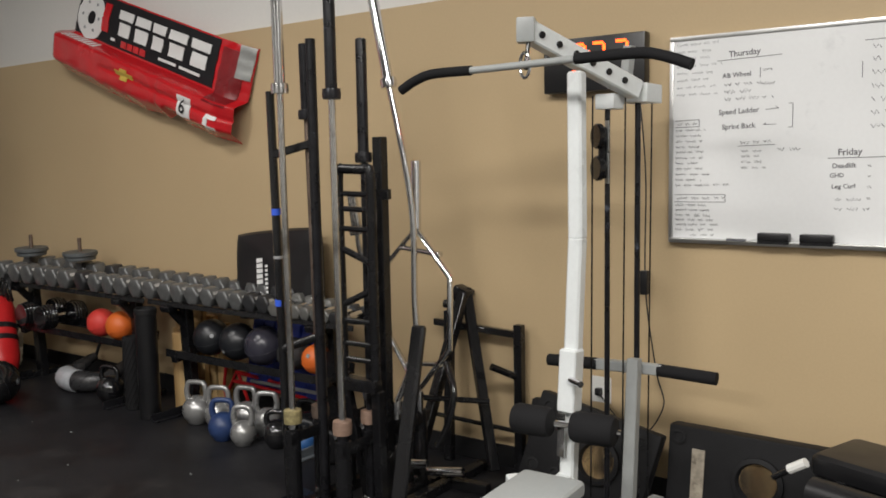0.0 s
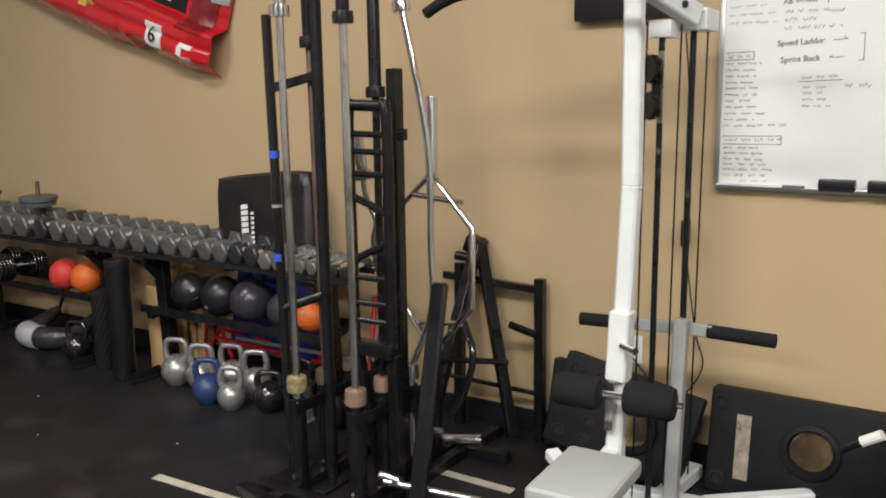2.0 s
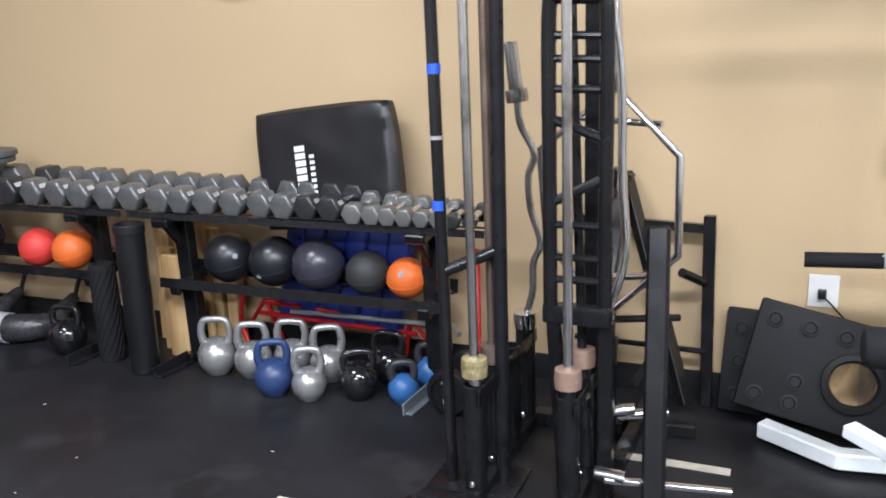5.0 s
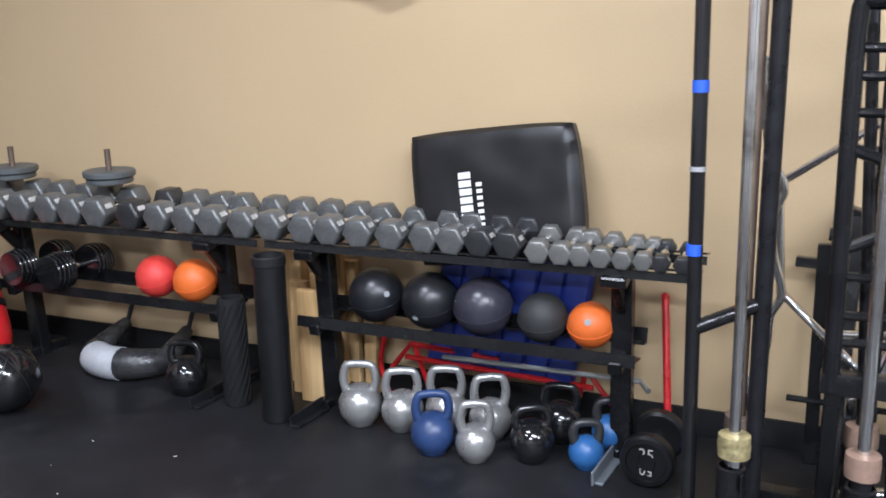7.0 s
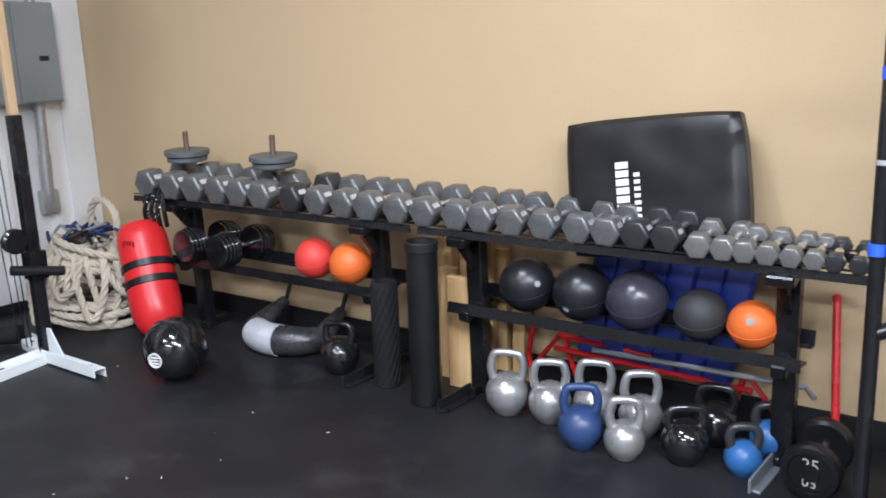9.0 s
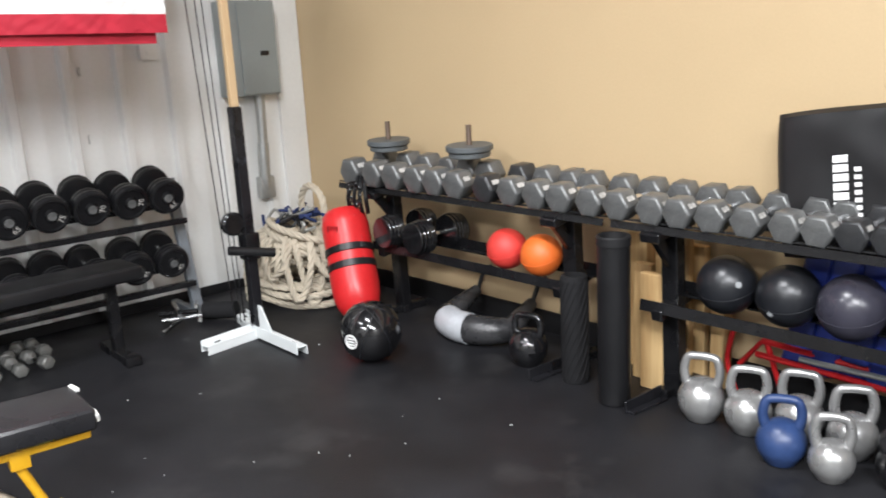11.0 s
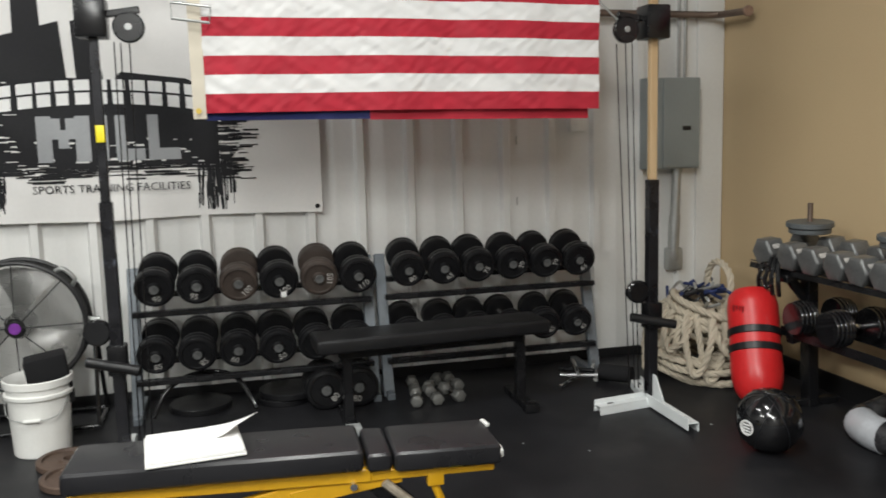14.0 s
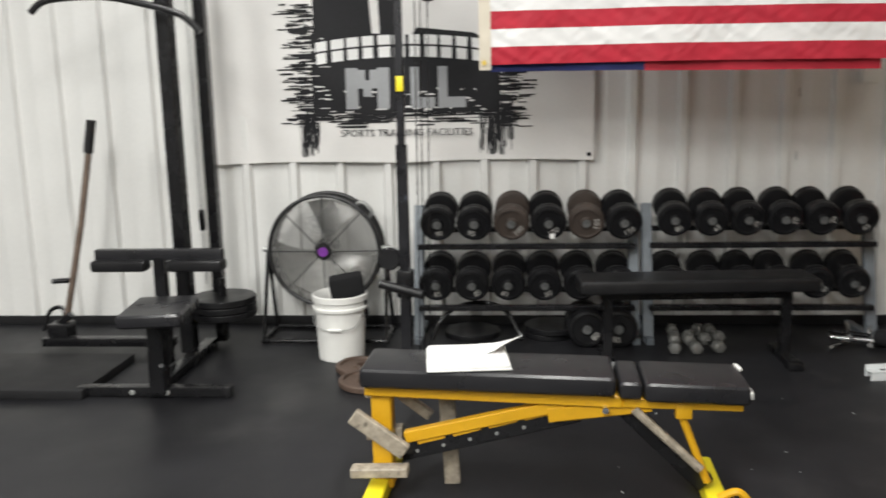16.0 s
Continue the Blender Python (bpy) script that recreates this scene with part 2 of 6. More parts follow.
def bar(a, b, w, h, bevel=0.004):
    """A square bar from a to b; h is its extent across the upright plane through it."""
    a, b = Vector(a), Vector(b)
    d = b - a
    bm = bmesh.new()
    bmesh.ops.create_cube(bm, size=1)
    bmesh.ops.scale(bm, vec=(w, h, d.length), verts=bm.verts)
    if bevel:
        bmesh.ops.bevel(bm, geom=bm.edges[:], offset=bevel, segments=1, affect="EDGES")
    up = Vector((0, 0, 1)) if abs(d.normalized().z) < 0.95 else Vector((0, 1, 0))
    x = d.cross(up).normalized()
    y = d.normalized().cross(x)
    r = Matrix((x, y, d.normalized())).transposed().to_4x4()
    bmesh.ops.transform(bm, matrix=Matrix.Translation((a + b) / 2) @ r, verts=bm.verts)
    return bm


def tube(pts, r, seg=10, closed=False):
    """A round tube along a line of points; r may be one number or one a point."""
    pts = [Vector(p) for p in pts]
    n = len(pts)
    rs = r if isinstance(r, (list, tuple)) else [r] * n
    bm = bmesh.new()
    rings, x = [], None
    for i, p in enumerate(pts):
        a = pts[i - 1] if (i or closed) else p
        b = pts[(i + 1) % n] if (i < n - 1 or closed) else p
        d = (b - a).normalized()
        if x is None:
            x = d.orthogonal().normalized()
        x = (x - d * x.dot(d)).normalized()
        y = d.cross(x)
        rings.append([bm.verts.new(p + (x * math.cos(t) + y * math.sin(t)) * rs[i]) for t in [2 * math.pi * k / seg for k in range(seg)]])
    for i in range(n if closed else n - 1):
        a, b = rings[i], rings[(i + 1) % n]
        for k in range(seg):
            bm.faces.new((a[k], a[(k + 1) % seg], b[(k + 1) % seg], b[k]))
    if not closed:
        bm.faces.new(rings[0][::-1])
        bm.faces.new(rings[-1])
    return bm


def smooth_line(pts, n=8):
    """A soft curve through points."""
    pts = [Vector(p) for p in pts]
    out = []
    for i in range(len(pts) - 1):
        p0, p1, p2, p3 = pts[max(0, i - 1)], pts[i], pts[i + 1], pts[min(len(pts) - 1, i + 2)]
        for k in range(n):
            t = k / n
            out.append(0.5 * ((2 * p1) + (p2 - p0) * t + (2 * p0 - 5 * p1 + 4 * p2 - p3) * t * t + (3 * p1 - p0 - 3 * p2 + p3) * t ** 3))
    return out + [pts[-1]]


def lathe(profile, c=(0, 0, 0), axis=(0, 0, 1), seg=24):
    """A turned body: profile of (radius, height) along the axis from c."""
    bm = bmesh.new()
    m = Matrix.Translation(c) @ frame_at(axis).to_4x4()
    rings = []
    for r, h in profile:
        if r < 1e-5:
            rings.append([bm.verts.new(m @ Vector((0, 0, h)))])
        else:
            rings.append([bm.verts.new(m @ Vector((r * math.cos(t), r * math.sin(t), h))) for t in [2 * math.pi * k / seg for k in range(seg)]])
    for a, b in zip(rings, rings[1:]):
        for k in range(seg):
            q = [a[k % len(a)], a[(k + 1) % len(a)], b[(k + 1) % len(b)], b[k % len(b)]]
            q = list(dict.fromkeys(q))
            if len(q) > 2:
                bm.faces.new(q)
    if len(rings[0]) > 1:
        bm.faces.new(rings[0][::-1])
    if len(rings[-1]) > 1:
        bm.faces.new(rings[-1])
    return bm


def disc(c, axis, r, t, bevel=0.004, seg=24):
    """A thick disc that starts at c and goes t along the axis."""
    return lathe([(r - bevel, 0), (r, bevel), (r, t - bevel), (r - bevel, t)], c, axis, seg)


def ball(c, r, seg=28):
    return lathe([(r * math.sin(math.pi * k / 16), -r * math.cos(math.pi * k / 16)) for k in range(17)], c, (0, 0, 1), seg)


def sheet(fn, nu, nv, thick=0.003, normal=(1, 0, 0)):
    """A thin cloth or panel: fn(u, v) gives the front, u and v from 0 to 1."""
    bm = bmesh.new()
    off = Vector(normal) * -thick
    f = [[bm.verts.new(fn(i / nu, j / nv)) for j in range(nv + 1)] for i in range(nu + 1)]
    g = [[bm.verts.new(v.co + off) for v in row] for row in f]
    for i in range(nu):
        for j in range(nv):
            bm.faces.new((f[i][j], f[i + 1][j], f[i + 1][j + 1], f[i][j + 1]))
            bm.faces.new((g[i][j], g[i][j + 1], g[i + 1][j + 1], g[i + 1][j]))
    for i in range(nu):
        bm.faces.new((f[i][0], g[i][0], g[i + 1][0], f[i + 1][0]))
        bm.faces.new((f[i][nv], f[i + 1][nv], g[i + 1][nv], g[i][nv]))
    for j in range(nv):
        bm.faces.new((f[0][j], f[0][j + 1], g[0][j + 1], g[0][j]))
        bm.faces.new((f[nu][j], g[nu][j], g[nu][j + 1], f[nu][j + 1]))
    bmesh.ops.recalc_face_normals(bm, faces=bm.faces)
    return bm


def joined(*bms):
    out = bmesh.new()
    for b in bms:
        me = bpy.data.meshes.new("tmp")
        b.to_mesh(me)
        b.free()
        out.from_mesh(me)
        bpy.data.meshes.remove(me)
    return out


def moved(bm, m):
    bmesh.ops.transform(bm, matrix=m, verts=bm.verts)
    return bm


def lettering(words, size, m, depth=0.0006, bold=0.0):
    """Words in the built-in font, flat in the pose m's x-y plane, centred."""
    cu = bpy.data.curves.new("words", "FONT")
    cu.offset = bold
    cu.body, cu.size, cu.extrude, cu.align_x, cu.align_y, cu.resolution_u = words, size, depth, "CENTER", "CENTER", 2
    ob = bpy.data.objects.new("words", cu)
    me = bpy.data.meshes.new_from_object(ob)
    bm = bmesh.new()
    bm.from_mesh(me)
    bpy.data.objects.remove(ob)
    bpy.data.meshes.remove(me)
    bpy.data.curves.remove(cu)
    return moved(bm, m)


ORIGIN = {}


def thing(name, label, category, at=(0, 0, 0), group=""):
    """An empty at the thing's base; its parts are given in the same coordinates as at."""
    ob = new(name)
    ob.empty_display_size = 0.05
    ob.location = at
    ORIGIN[ob] = Vector(at)
    return tagged(ob, label, category, group)


def solid(name, bm, material, smooth=35):
    me = bpy.data.meshes.new(name)
    bm.normal_update()
    bm.to_mesh(me)
    bm.free()
    me.materials.append(material)
    me.shade_smooth()
    me.set_sharp_from_angle(angle=radians(smooth))
    return me


def part(name, bm, material, parent, label=""):
    """One mesh object under a thing or under a part."""
    o = ORIGIN[parent]
    if o.length:
        bmesh.ops.translate(bm, vec=-o, verts=bm.verts)
    ob = new(name, solid(name, bm, material))
    ob.parent = parent
    ORIGIN[ob] = o
    return tagged(ob, label) if label else ob


def single(name, bm, material, label, category, group="", kind="", at=None):
    """A thing that is one mesh."""
    o = Vector(at) if at else Vector()
    bmesh.ops.translate(bm, vec=-o, verts=bm.verts)
    ob = new(name, solid(name, bm, material))
    ob.location = o
    ORIGIN[ob] = o
    return tagged(ob, label, category, group, kind)


def structure(name, bm, material, label):
    return single(name, bm, material, label, name.split("_")[0], kind="structure")


# ---- the room ----
structure("floor", box((5.4, -4.4, -0.05), (11.2, 9.2, 0.1)), M_RUBBER, "black speckled rubber gym floor, scuffed and dusty")
structure("wall_north", box((5.5, 0.075, 1.2), (11.0, 0.15, 2.4)), M_TAN, "tan painted lower wall with faint scuffs")
structure("wall_north_upper", box((5.5, 0.105, 3.3), (11.0, 0.15, 1.8)), M_WHITEWALL, "white upper wall above the tan paint")
# out of view: east wall, south wall and ceiling, added to shape the fill
structure("wall_east", box((11.075, -4.4, 2.1), (0.15, 9.2, 4.2)), M_BACKWALL, "unseen grey end wall, added to limit bounced light")
structure("wall_south", box((5.5, -9.075, 2.1), (11.0, 0.15, 4.2)), M_BACKWALL, "unseen grey back wall, added to limit bounced light")
structure("ceiling", box((5.4, -4.4, 4.26), (11.4, 9.4, 0.12)), M_CEIL, "unseen grey ceiling, added to limit bounced light")


def ribbed_wall():
    """White sheet-metal wall with a rib every foot."""
    pts = [(-9.0, 0.0)]
    k = -8.805
    while k < -0.25:
        pts += [(k - 0.036, 0.0), (k - 0.020, 0.038), (k + 0.020, 0.038), (k + 0.036, 0.0)]
        pts += [(k + 0.142, 0.0), (k + 0.152, 0.003), (k + 0.162, 0.0)]
        k += 0.3035
    pts = [p for p in pts if p[0] < -0.005] + [(0.0, 0.0)]
    bm = bmesh.new()
    lo = [bm.verts.new((x, y, 0)) for y, x in pts]
    hi = [bm.verts.new((x, y, 4.2)) for y, x in pts]
    blo = [bm.verts.new((-0.12, y, 0)) for y, x in pts]
    bhi = [bm.verts.new((-0.12, y, 4.2)) for y, x in pts]
    for i in range(len(pts) - 1):
        bm.faces.new((lo[i], lo[i + 1], hi[i + 1], hi[i]))
        bm.faces.new((blo[i], bhi[i], bhi[i + 1], blo[i + 1]))
        bm.faces.new((hi[i], hi[i + 1], bhi[i + 1], bhi[i]))
        bm.faces.new((lo[i], blo[i], blo[i + 1], lo[i + 1]))
    return bm


structure("wall_west", ribbed_wall(), M_WHITEMETAL, "white ribbed sheet-metal wall panels")
structure("trim_corner", box((0.012, -0.10, 2.1), (0.024, 0.19, 4.2), bevel=0.003), M_WHITEMETAL, "white folded metal corner trim")
structure("baseboard_north", box((5.5, -0.008, 0.055), (10.9, 0.016, 0.11), bevel=0.004), M_BASE, "black rubber skirting strip along the tan wall")
structure("baseboard_west", box((0.036, -4.6, 0.03), (0.012, 8.6, 0.06), bevel=0.003), M_BASE, "black rubber edge along the ribbed wall")
for a, b in (((4.19, -1.27), (4.97, -1.24)), ((5.19, -0.606), (5.56, -0.612))):
    structure("floor_tape", bar((*a, 0.0025), (*b, 0.0025), 0.045, 0.003, 0), M_STRIP, "worn cream tape strip stuck on the floor")
random.seed(4)
for i in range(34):
    x, y = random.uniform(1.2, 5.2), random.uniform(-3.0, -0.75)
    bm = box((x, y, 0.0015), (random.uniform(0.004, 0.016), random.uniform(0.002, 0.005), 0.003), (0, 0, random.uniform(0, 180)))
    if i == 0:
        debris = bm
    else:
        debris = joined(debris, bm)
single("floor_debris", debris, M_GREYPAINT, "small pale flecks of dust and chalk on the rubber", "debris", kind="stuff")


# ---- dumbbell racks along the tan wall ----
def long_rack(x0, x1, posts, shelf0, shelf1, label):
    r = thing("dumbbell_rack", label, "rack", ((x0 + x1) / 2, -0.3, 0), "racks along the tan wall")
    for y, z in ((-0.385, 0.745), (-0.235, 0.775)):
        part("saddle_rail", joined(box(((x0 + x1) / 2, y, z), (x1 - x0, 0.075, 0.006), (-11, 0, 0)),
                                   box(((x0 + x1) / 2, y - 0.036, z - 0.018), (x1 - x0, 0.006, 0.03), (-11, 0, 0))), M_STEEL, r)
    for x in posts:
        part("upright", bar((x, -0.26, 0.0), (x, -0.29, 0.72), 0.075, 0.06), M_STEEL, r)
        part("top_bracket", joined(bar((x, -0.45, 0.695), (x, -0.16, 0.752), 0.09, 0.04, 0.006), bar((x, -0.28, 0.55), (x, -0.40, 0.69), 0.03, 0.05)), M_STEEL, r)
        f = part("foot", bar((x, -0.10, 0.022), (x - 0.014, -0.34, 0.020), 0.05, 0.04, 0.004), M_STEEL, r)
        part("foot_end", joined(bar((x - 0.014, -0.34, 0.034), (x - 0.030, -0.56, 0.026), 0.010, 0.052, 0.002), bar((x + 0.004, -0.34, 0.006), (x - 0.012, -0.55, 0.006), 0.034, 0.010, 0.002)), M_RACKG if x > 4 else M_SCUFF, f, "worn steel foot end")
        part("shelf_bracket", bar((x, -0.40, 0.372), (x, -0.18, 0.415), 0.05, 0.05, 0.005), M_STEEL, r)
    mid, span = (shelf0 + shelf1) / 2, shelf1 - shelf0
    part("shelf_front_rail", joined(box((mid, -0.39, 0.405), (span, 0.008, 0.045), (-10, 0, 0)), box((mid, -0.345, 0.398), (span, 0.09, 0.008), (-10, 0, 0))), M_STEEL, r)
    part("shelf_rear_rail", joined(box((mid, -0.215, 0.42), (span, 0.06, 0.008), (-10, 0, 0)), box((mid, -0.187, 0.445), (span, 0.008, 0.05), (-10, 0, 0))), M_STEEL, r)
    return r


long_rack(0.98, 2.86, (1.30, 2.58), 1.22, 2.66, "black steel dumbbell rack with a middle shelf, full on top")
long_rack(2.90, 4.63, (3.10, 4.35), 3.02, 4.42, "black steel dumbbell rack holding medicine balls on its shelf")


# ---- hex dumbbells ----
def hex_head(y0, y1, r, z):
    bm = bmesh.new()
    rings = []
    for y, k in ((y0, 0.86), (y0 + (y1 - y0) * 0.10, 1.0), (y1 - (y1 - y0) * 0.10, 1.0), (y1, 0.86)):
        rings.append([bm.verts.new((r * k * math.cos(a), y, z + r * k * math.sin(a))) for a in [math.pi / 3 * i for i in range(6)]])
    for a, b in zip(rings, rings[1:]):
        for i in range(6):
            bm.faces.new((a[i], a[(i + 1) % 6], b[(i + 1) % 6], b[i]))
    bm.faces.new(rings[0][::-1])
    bm.faces.new(rings[-1])
    bmesh.ops.recalc_face_normals(bm, faces=bm.faces)
    bmesh.ops.bevel(bm, geom=bm.edges[:], offset=r * 0.025, segments=1, affect="EDGES")
    return bm


HEXES = {}


def hex_dumbbell(size, shade):
    """A hex dumbbell, its axis along y and its front face at y = 0, its middle at z = 0."""
    r = size
    head = r * 1.35
    grip = 0.125
    material = {"grey": M_HEX, "dark": M_HEXD, "pale": M_HEXL}[shade]
    t = thing("hex_dumbbell", {"grey": "grey cast-iron hex dumbbell with chrome handle on the rack", "dark": "dark cast-iron hex dumbbell on the rack",
                               "pale": "small silver-grey hex dumbbell on the rack"}[shade], "dumbbell", (0, 0, 0), "hex dumbbells on the racks")
    part("head", hex_head(0, head, r, 0), material, t)
    part("head", hex_head(head + grip, 2 * head + grip, r, 0), material, t)
    if shade != "pale":
        part("number_mark", box((r * 0.752, head * 0.5, r * 0.434), (0.002, head * 0.42, r * 0.30), (0, -30, 0)), M_NUM, t, "worn pale number patch")
    part("handle", lathe([(0.013, 0), (0.016, grip * 0.3), (0.017, grip * 0.5), (0.016, grip * 0.7), (0.013, grip)], (0, head, 0), (0, 1, 0), 12), M_CHROME, t, "chrome handle")
    return t


random.seed(11)
BIG_X = (1.136, 1.334, 1.506, 1.676, 1.834, 1.989, 2.18, 2.346, 2.499, 2.636, 2.795, 2.932, 3.089, 3.207, 3.351, 3.487, 3.621, 3.742, 3.844, 3.959)
SMALL_X = (4.087, 4.16, 4.238, 4.307, 4.379, 4.443, 4.508, 4.57)
SHADES = "ggggggdgggggggggggdd"
for i, x in enumerate(BIG_X + SMALL_X):
    if i < 20:
        size = round(0.083 - 0.0012 * i if i < 13 else 0.0675 - 0.0012 * (i - 13), 4)
        shade = "dark" if SHADES[i] == "d" else "grey"
    else:
        size = round(0.049 - 0.0024 * (i - 20), 4)
        shade = "dark" if i > 25 else "pale"
    base = hex_dumbbell(size * 0.96, shade)
    length = 2.7 * size + 0.125
    y = -0.31 - length / 2 + (0.02 if i < 20 else -0.02)
    z = 0.742 + size * 0.87
    base.matrix_basis = pose(x + random.uniform(-0.006, 0.006), y, z, 5, random.uniform(-4, 4), random.uniform(-4, 4))

# ---- loaded pins standing on the dumbbells ----
for x, z in ((1.27, 0.925), (1.92, 0.925)):
    t = thing("upright_loaded_dumbbell", "short steel handle standing upright in two grey plates", "weight plate", (x, -0.27, z), "handles stacked on the dumbbells")
    part("plate", disc((x, -0.27, z), (0.03, -0.03, 1), 0.105, 0.028), M_PLATE, t)
    part("plate", disc((x, -0.27, z + 0.030), (0.03, -0.03, 1), 0.118, 0.028), M_PLATE, t)
    part("pin", tube([(x, -0.27, z - 0.01), (x + 0.002, -0.272, z + 0.155)], 0.014, 12), M_RUST, t, "brown steel pin")


# ---- balls ----
def med_ball(name, c, r, material, label, mark=None):
    t = thing(name, label, "ball", (c[0], c[1], c[2] - r), "balls on the rack shelves")
    part("shell", ball(c, r), material, t)
    if mark:
        d = Vector(mark).normalized()
        rot = frame_at(d).to_4x4()
        part("printed_mark", joined(moved(lathe([(0.012, 0), (0.012, 0.002), (0.006, 0.002)], (0, 0, 0), (0, 0, 1), 16), Matrix.Translation(Vector(c) + d * (r - 0.001)) @ rot),
                                    moved(box((0, 0.0, 0.002), (0.018, 0.004, 0.002)), Matrix.Translation(Vector(c) + d * (r + 0.0005)) @ rot)), M_INKG, t, "small pale printed mark")
    ring = [(c[0] + (r + 0.0008) * math.cos(a), c[1] + (r + 0.0008) * math.sin(a) * 0.94, c[2] + (r + 0.0008) * math.sin(a) * 0.342) for a in [2 * math.pi * k / 40 for k in range(40)]]
    part("seam", tube(ring, 0.0016, 6, True), material, t)
    return t


med_ball("medicine_ball", (3.343, -0.29, 0.520), 0.113, M_BALLB, "black textured medicine ball on the shelf", (0.75, -0.6, 0.25))
med_ball("medicine_ball", (3.586, -0.29, 0.520), 0.113, M_BALLB, "black textured medicine ball with a white mark", (-0.15, -0.9, -0.42))
med_ball("medicine_ball", (3.812, -0.29, 0.520), 0.115, M_BALLG, "dark violet-grey glossy medicine ball")
med_ball("medicine_ball", (4.052, -0.29, 0.500), 0.094, M_BALLM, "matt black medicine ball, smaller than its neighbours")
med_ball("medicine_ball", (4.236, -0.29, 0.492), 0.086, M_ORANGE, "small orange medicine ball with a worn print", (0.1, -0.9, 0.38))
med_ball("medicine_ball", (2.190, -0.305, 0.502), 0.098, M_RED, "coral red rubber ball on the shelf")
med_ball("medicine_ball", (2.412, -0.305, 0.502), 0.098, M_ORANGE, "plain orange rubber ball on the shelf")


# ---- adjustable dumbbells on the first shelf ----
for x in (1.40, 1.655):
    t = thing("adjustable_dumbbell", "black multi-plate adjustable dumbbell with chrome bar", "dumbbell", (x, -0.3, 0.41), "adjustable dumbbells on the shelf")
    for s in (-1, 1):
        for k in range(5):
            part("plate", disc((x, -0.29 + s * (0.065 + k * 0.021), 0.505), (0, s, 0), 0.096 - 0.005 * abs(k - 1.5), 0.018), M_KBBLACK, t)
    part("bar", tube([(x, -0.455, 0.505), (x, -0.125, 0.505)], 0.014, 12), M_CHROME, t, "chrome bar")

# ---- rollers and boards between the racks ----
t = thing("foam_roller", "black foam roller with a diagonal tread standing upright", "roller", (2.70, -0.42, 0))
part("core", lathe([(0.045, 0), (0.056, 0.002), (0.058, 0.008), (0.058, 0.472), (0.054, 0.48), (0.040, 0.482), (0.038, 0.46)], (2.70, -0.42, 0)), M_FOAM, t)
ridges = []
for k in range(14):
    a0 = 2 * math.pi * k / 14
    ridges.append(tube([(2.70 + 0.0585 * math.cos(a0 + q * 0.32), -0.42 + 0.0585 * math.sin(a0 + q * 0.32), 0.02 + q * 0.044) for q in range(11)], 0.004, 5))
part("tread", joined(*ridges), M_FOAM, t)
t = thing("round_bolster", "tall black plastic tube standing upright between the racks", "tube", (2.965, -0.49, 0))
part("body", lathe([(0.05, 0.0), (0.064, 0.003), (0.066, 0.012), (0.066, 0.66)], (2.965, -0.49, 0)), M_VINYL, t)
part("rim", lathe([(0.066, 0.66), (0.069, 0.664), (0.069, 0.696), (0.064, 0.702), (0.056, 0.700), (0.054, 0.65), (0.0, 0.64)], (2.965, -0.49, 0)), M_BASE, t)
for i, (x, y, w, d, h, tilt) in enumerate(((2.78, -0.09, 0.085, 0.038, 0.62, 2), (2.87, -0.12, 0.038, 0.085, 0.66, 0), (2.945, -0.09, 0.088, 0.038, 0.58, -2), (3.00, -0.27, 0.11, 0.038, 0.505, 0), (2.985, -0.19, 0.05, 0.04, 0.56, 1), (3.09, -0.08, 0.085, 0.038, 0.60, 0), (3.20, -0.08, 0.06, 0.07, 0.56, 1), (3.05, -0.14, 0.085, 0.038, 0.66, 0), (2.90, -0.20, 0.085, 0.038, 0.52, 1))):
    single("timber_board", box((x, y, h / 2), (w, d, h), (0, tilt, 2 * (i % 5) - 4), 0.003, 1), M_PINE, "rough pine board offcut standing against the wall", "board", "boards between the racks", at=(x, y, 0))


# ---- kettlebells ----
def kettlebell(x, y, r, h, material, label, turn=0, tone=None):
    t = thing("kettlebell", label, "kettlebell", (x, y, 0), "kettlebells on the floor")
    prof = [(r * 0.55, 0.0), (r * 0.62, 0.004)] + [(r * math.sin(a), r * 0.93 - r * math.cos(a)) for a in [math.pi * k / 16 for k in range(4, 15)]] + [(0, r * 0.93 + r)]
    part("bell", lathe(prof, (x, y, 0)), material, t)
    w, top = r * 0.74, h
    z0 = r * 1.35
    pts = smooth_line([(-w * 0.72, 0, z0), (-w * 1.0, 0, z0 + (top - z0) * 0.45), (-w * 0.82, 0, top - 0.022), (-w * 0.35, 0, top - 0.012), (w * 0.35, 0, top - 0.012), (w * 0.82, 0, top - 0.022), (w * 1.0, 0, z0 + (top - z0) * 0.45), (w * 0.72, 0, z0)], 4)
    m = Matrix.Translation((x, y, 0)) @ pose(0, 0, 0, 0, 0, turn)
    n = len(pts)
    rs = [0.0155 + 0.006 * abs(2 * i / (n - 1) - 1) ** 3 for i in range(n)]
    part("handle", tube([m @ p for p in pts], rs, 12), tone or material, t, "worn bare grip" if tone else "")
    return t


kettlebell(3.31, -0.40, 0.090, 0.268, M_KBSILVER, "silver-painted kettlebell with a thick worn handle", 20)
kettlebell(3.495, -0.385, 0.086, 0.258, M_KBSILVER, "silver-painted kettlebell at the end of the row", 25)
kettlebell(3.697, -0.525, 0.084, 0.245, M_KBBLUE, "navy blue painted kettlebell", 28)
kettlebell(3.655, -0.31, 0.086, 0.262, M_KBSILVER, "silver-painted kettlebell behind the navy one", 20)
kettlebell(3.870, -0.525, 0.074, 0.232, M_KBSILVER, "small silver-painted kettlebell in the front row", 25)
kettlebell(3.85, -0.325, 0.084, 0.26, M_KBSILVER, "silver-painted kettlebell in the back row", 30)
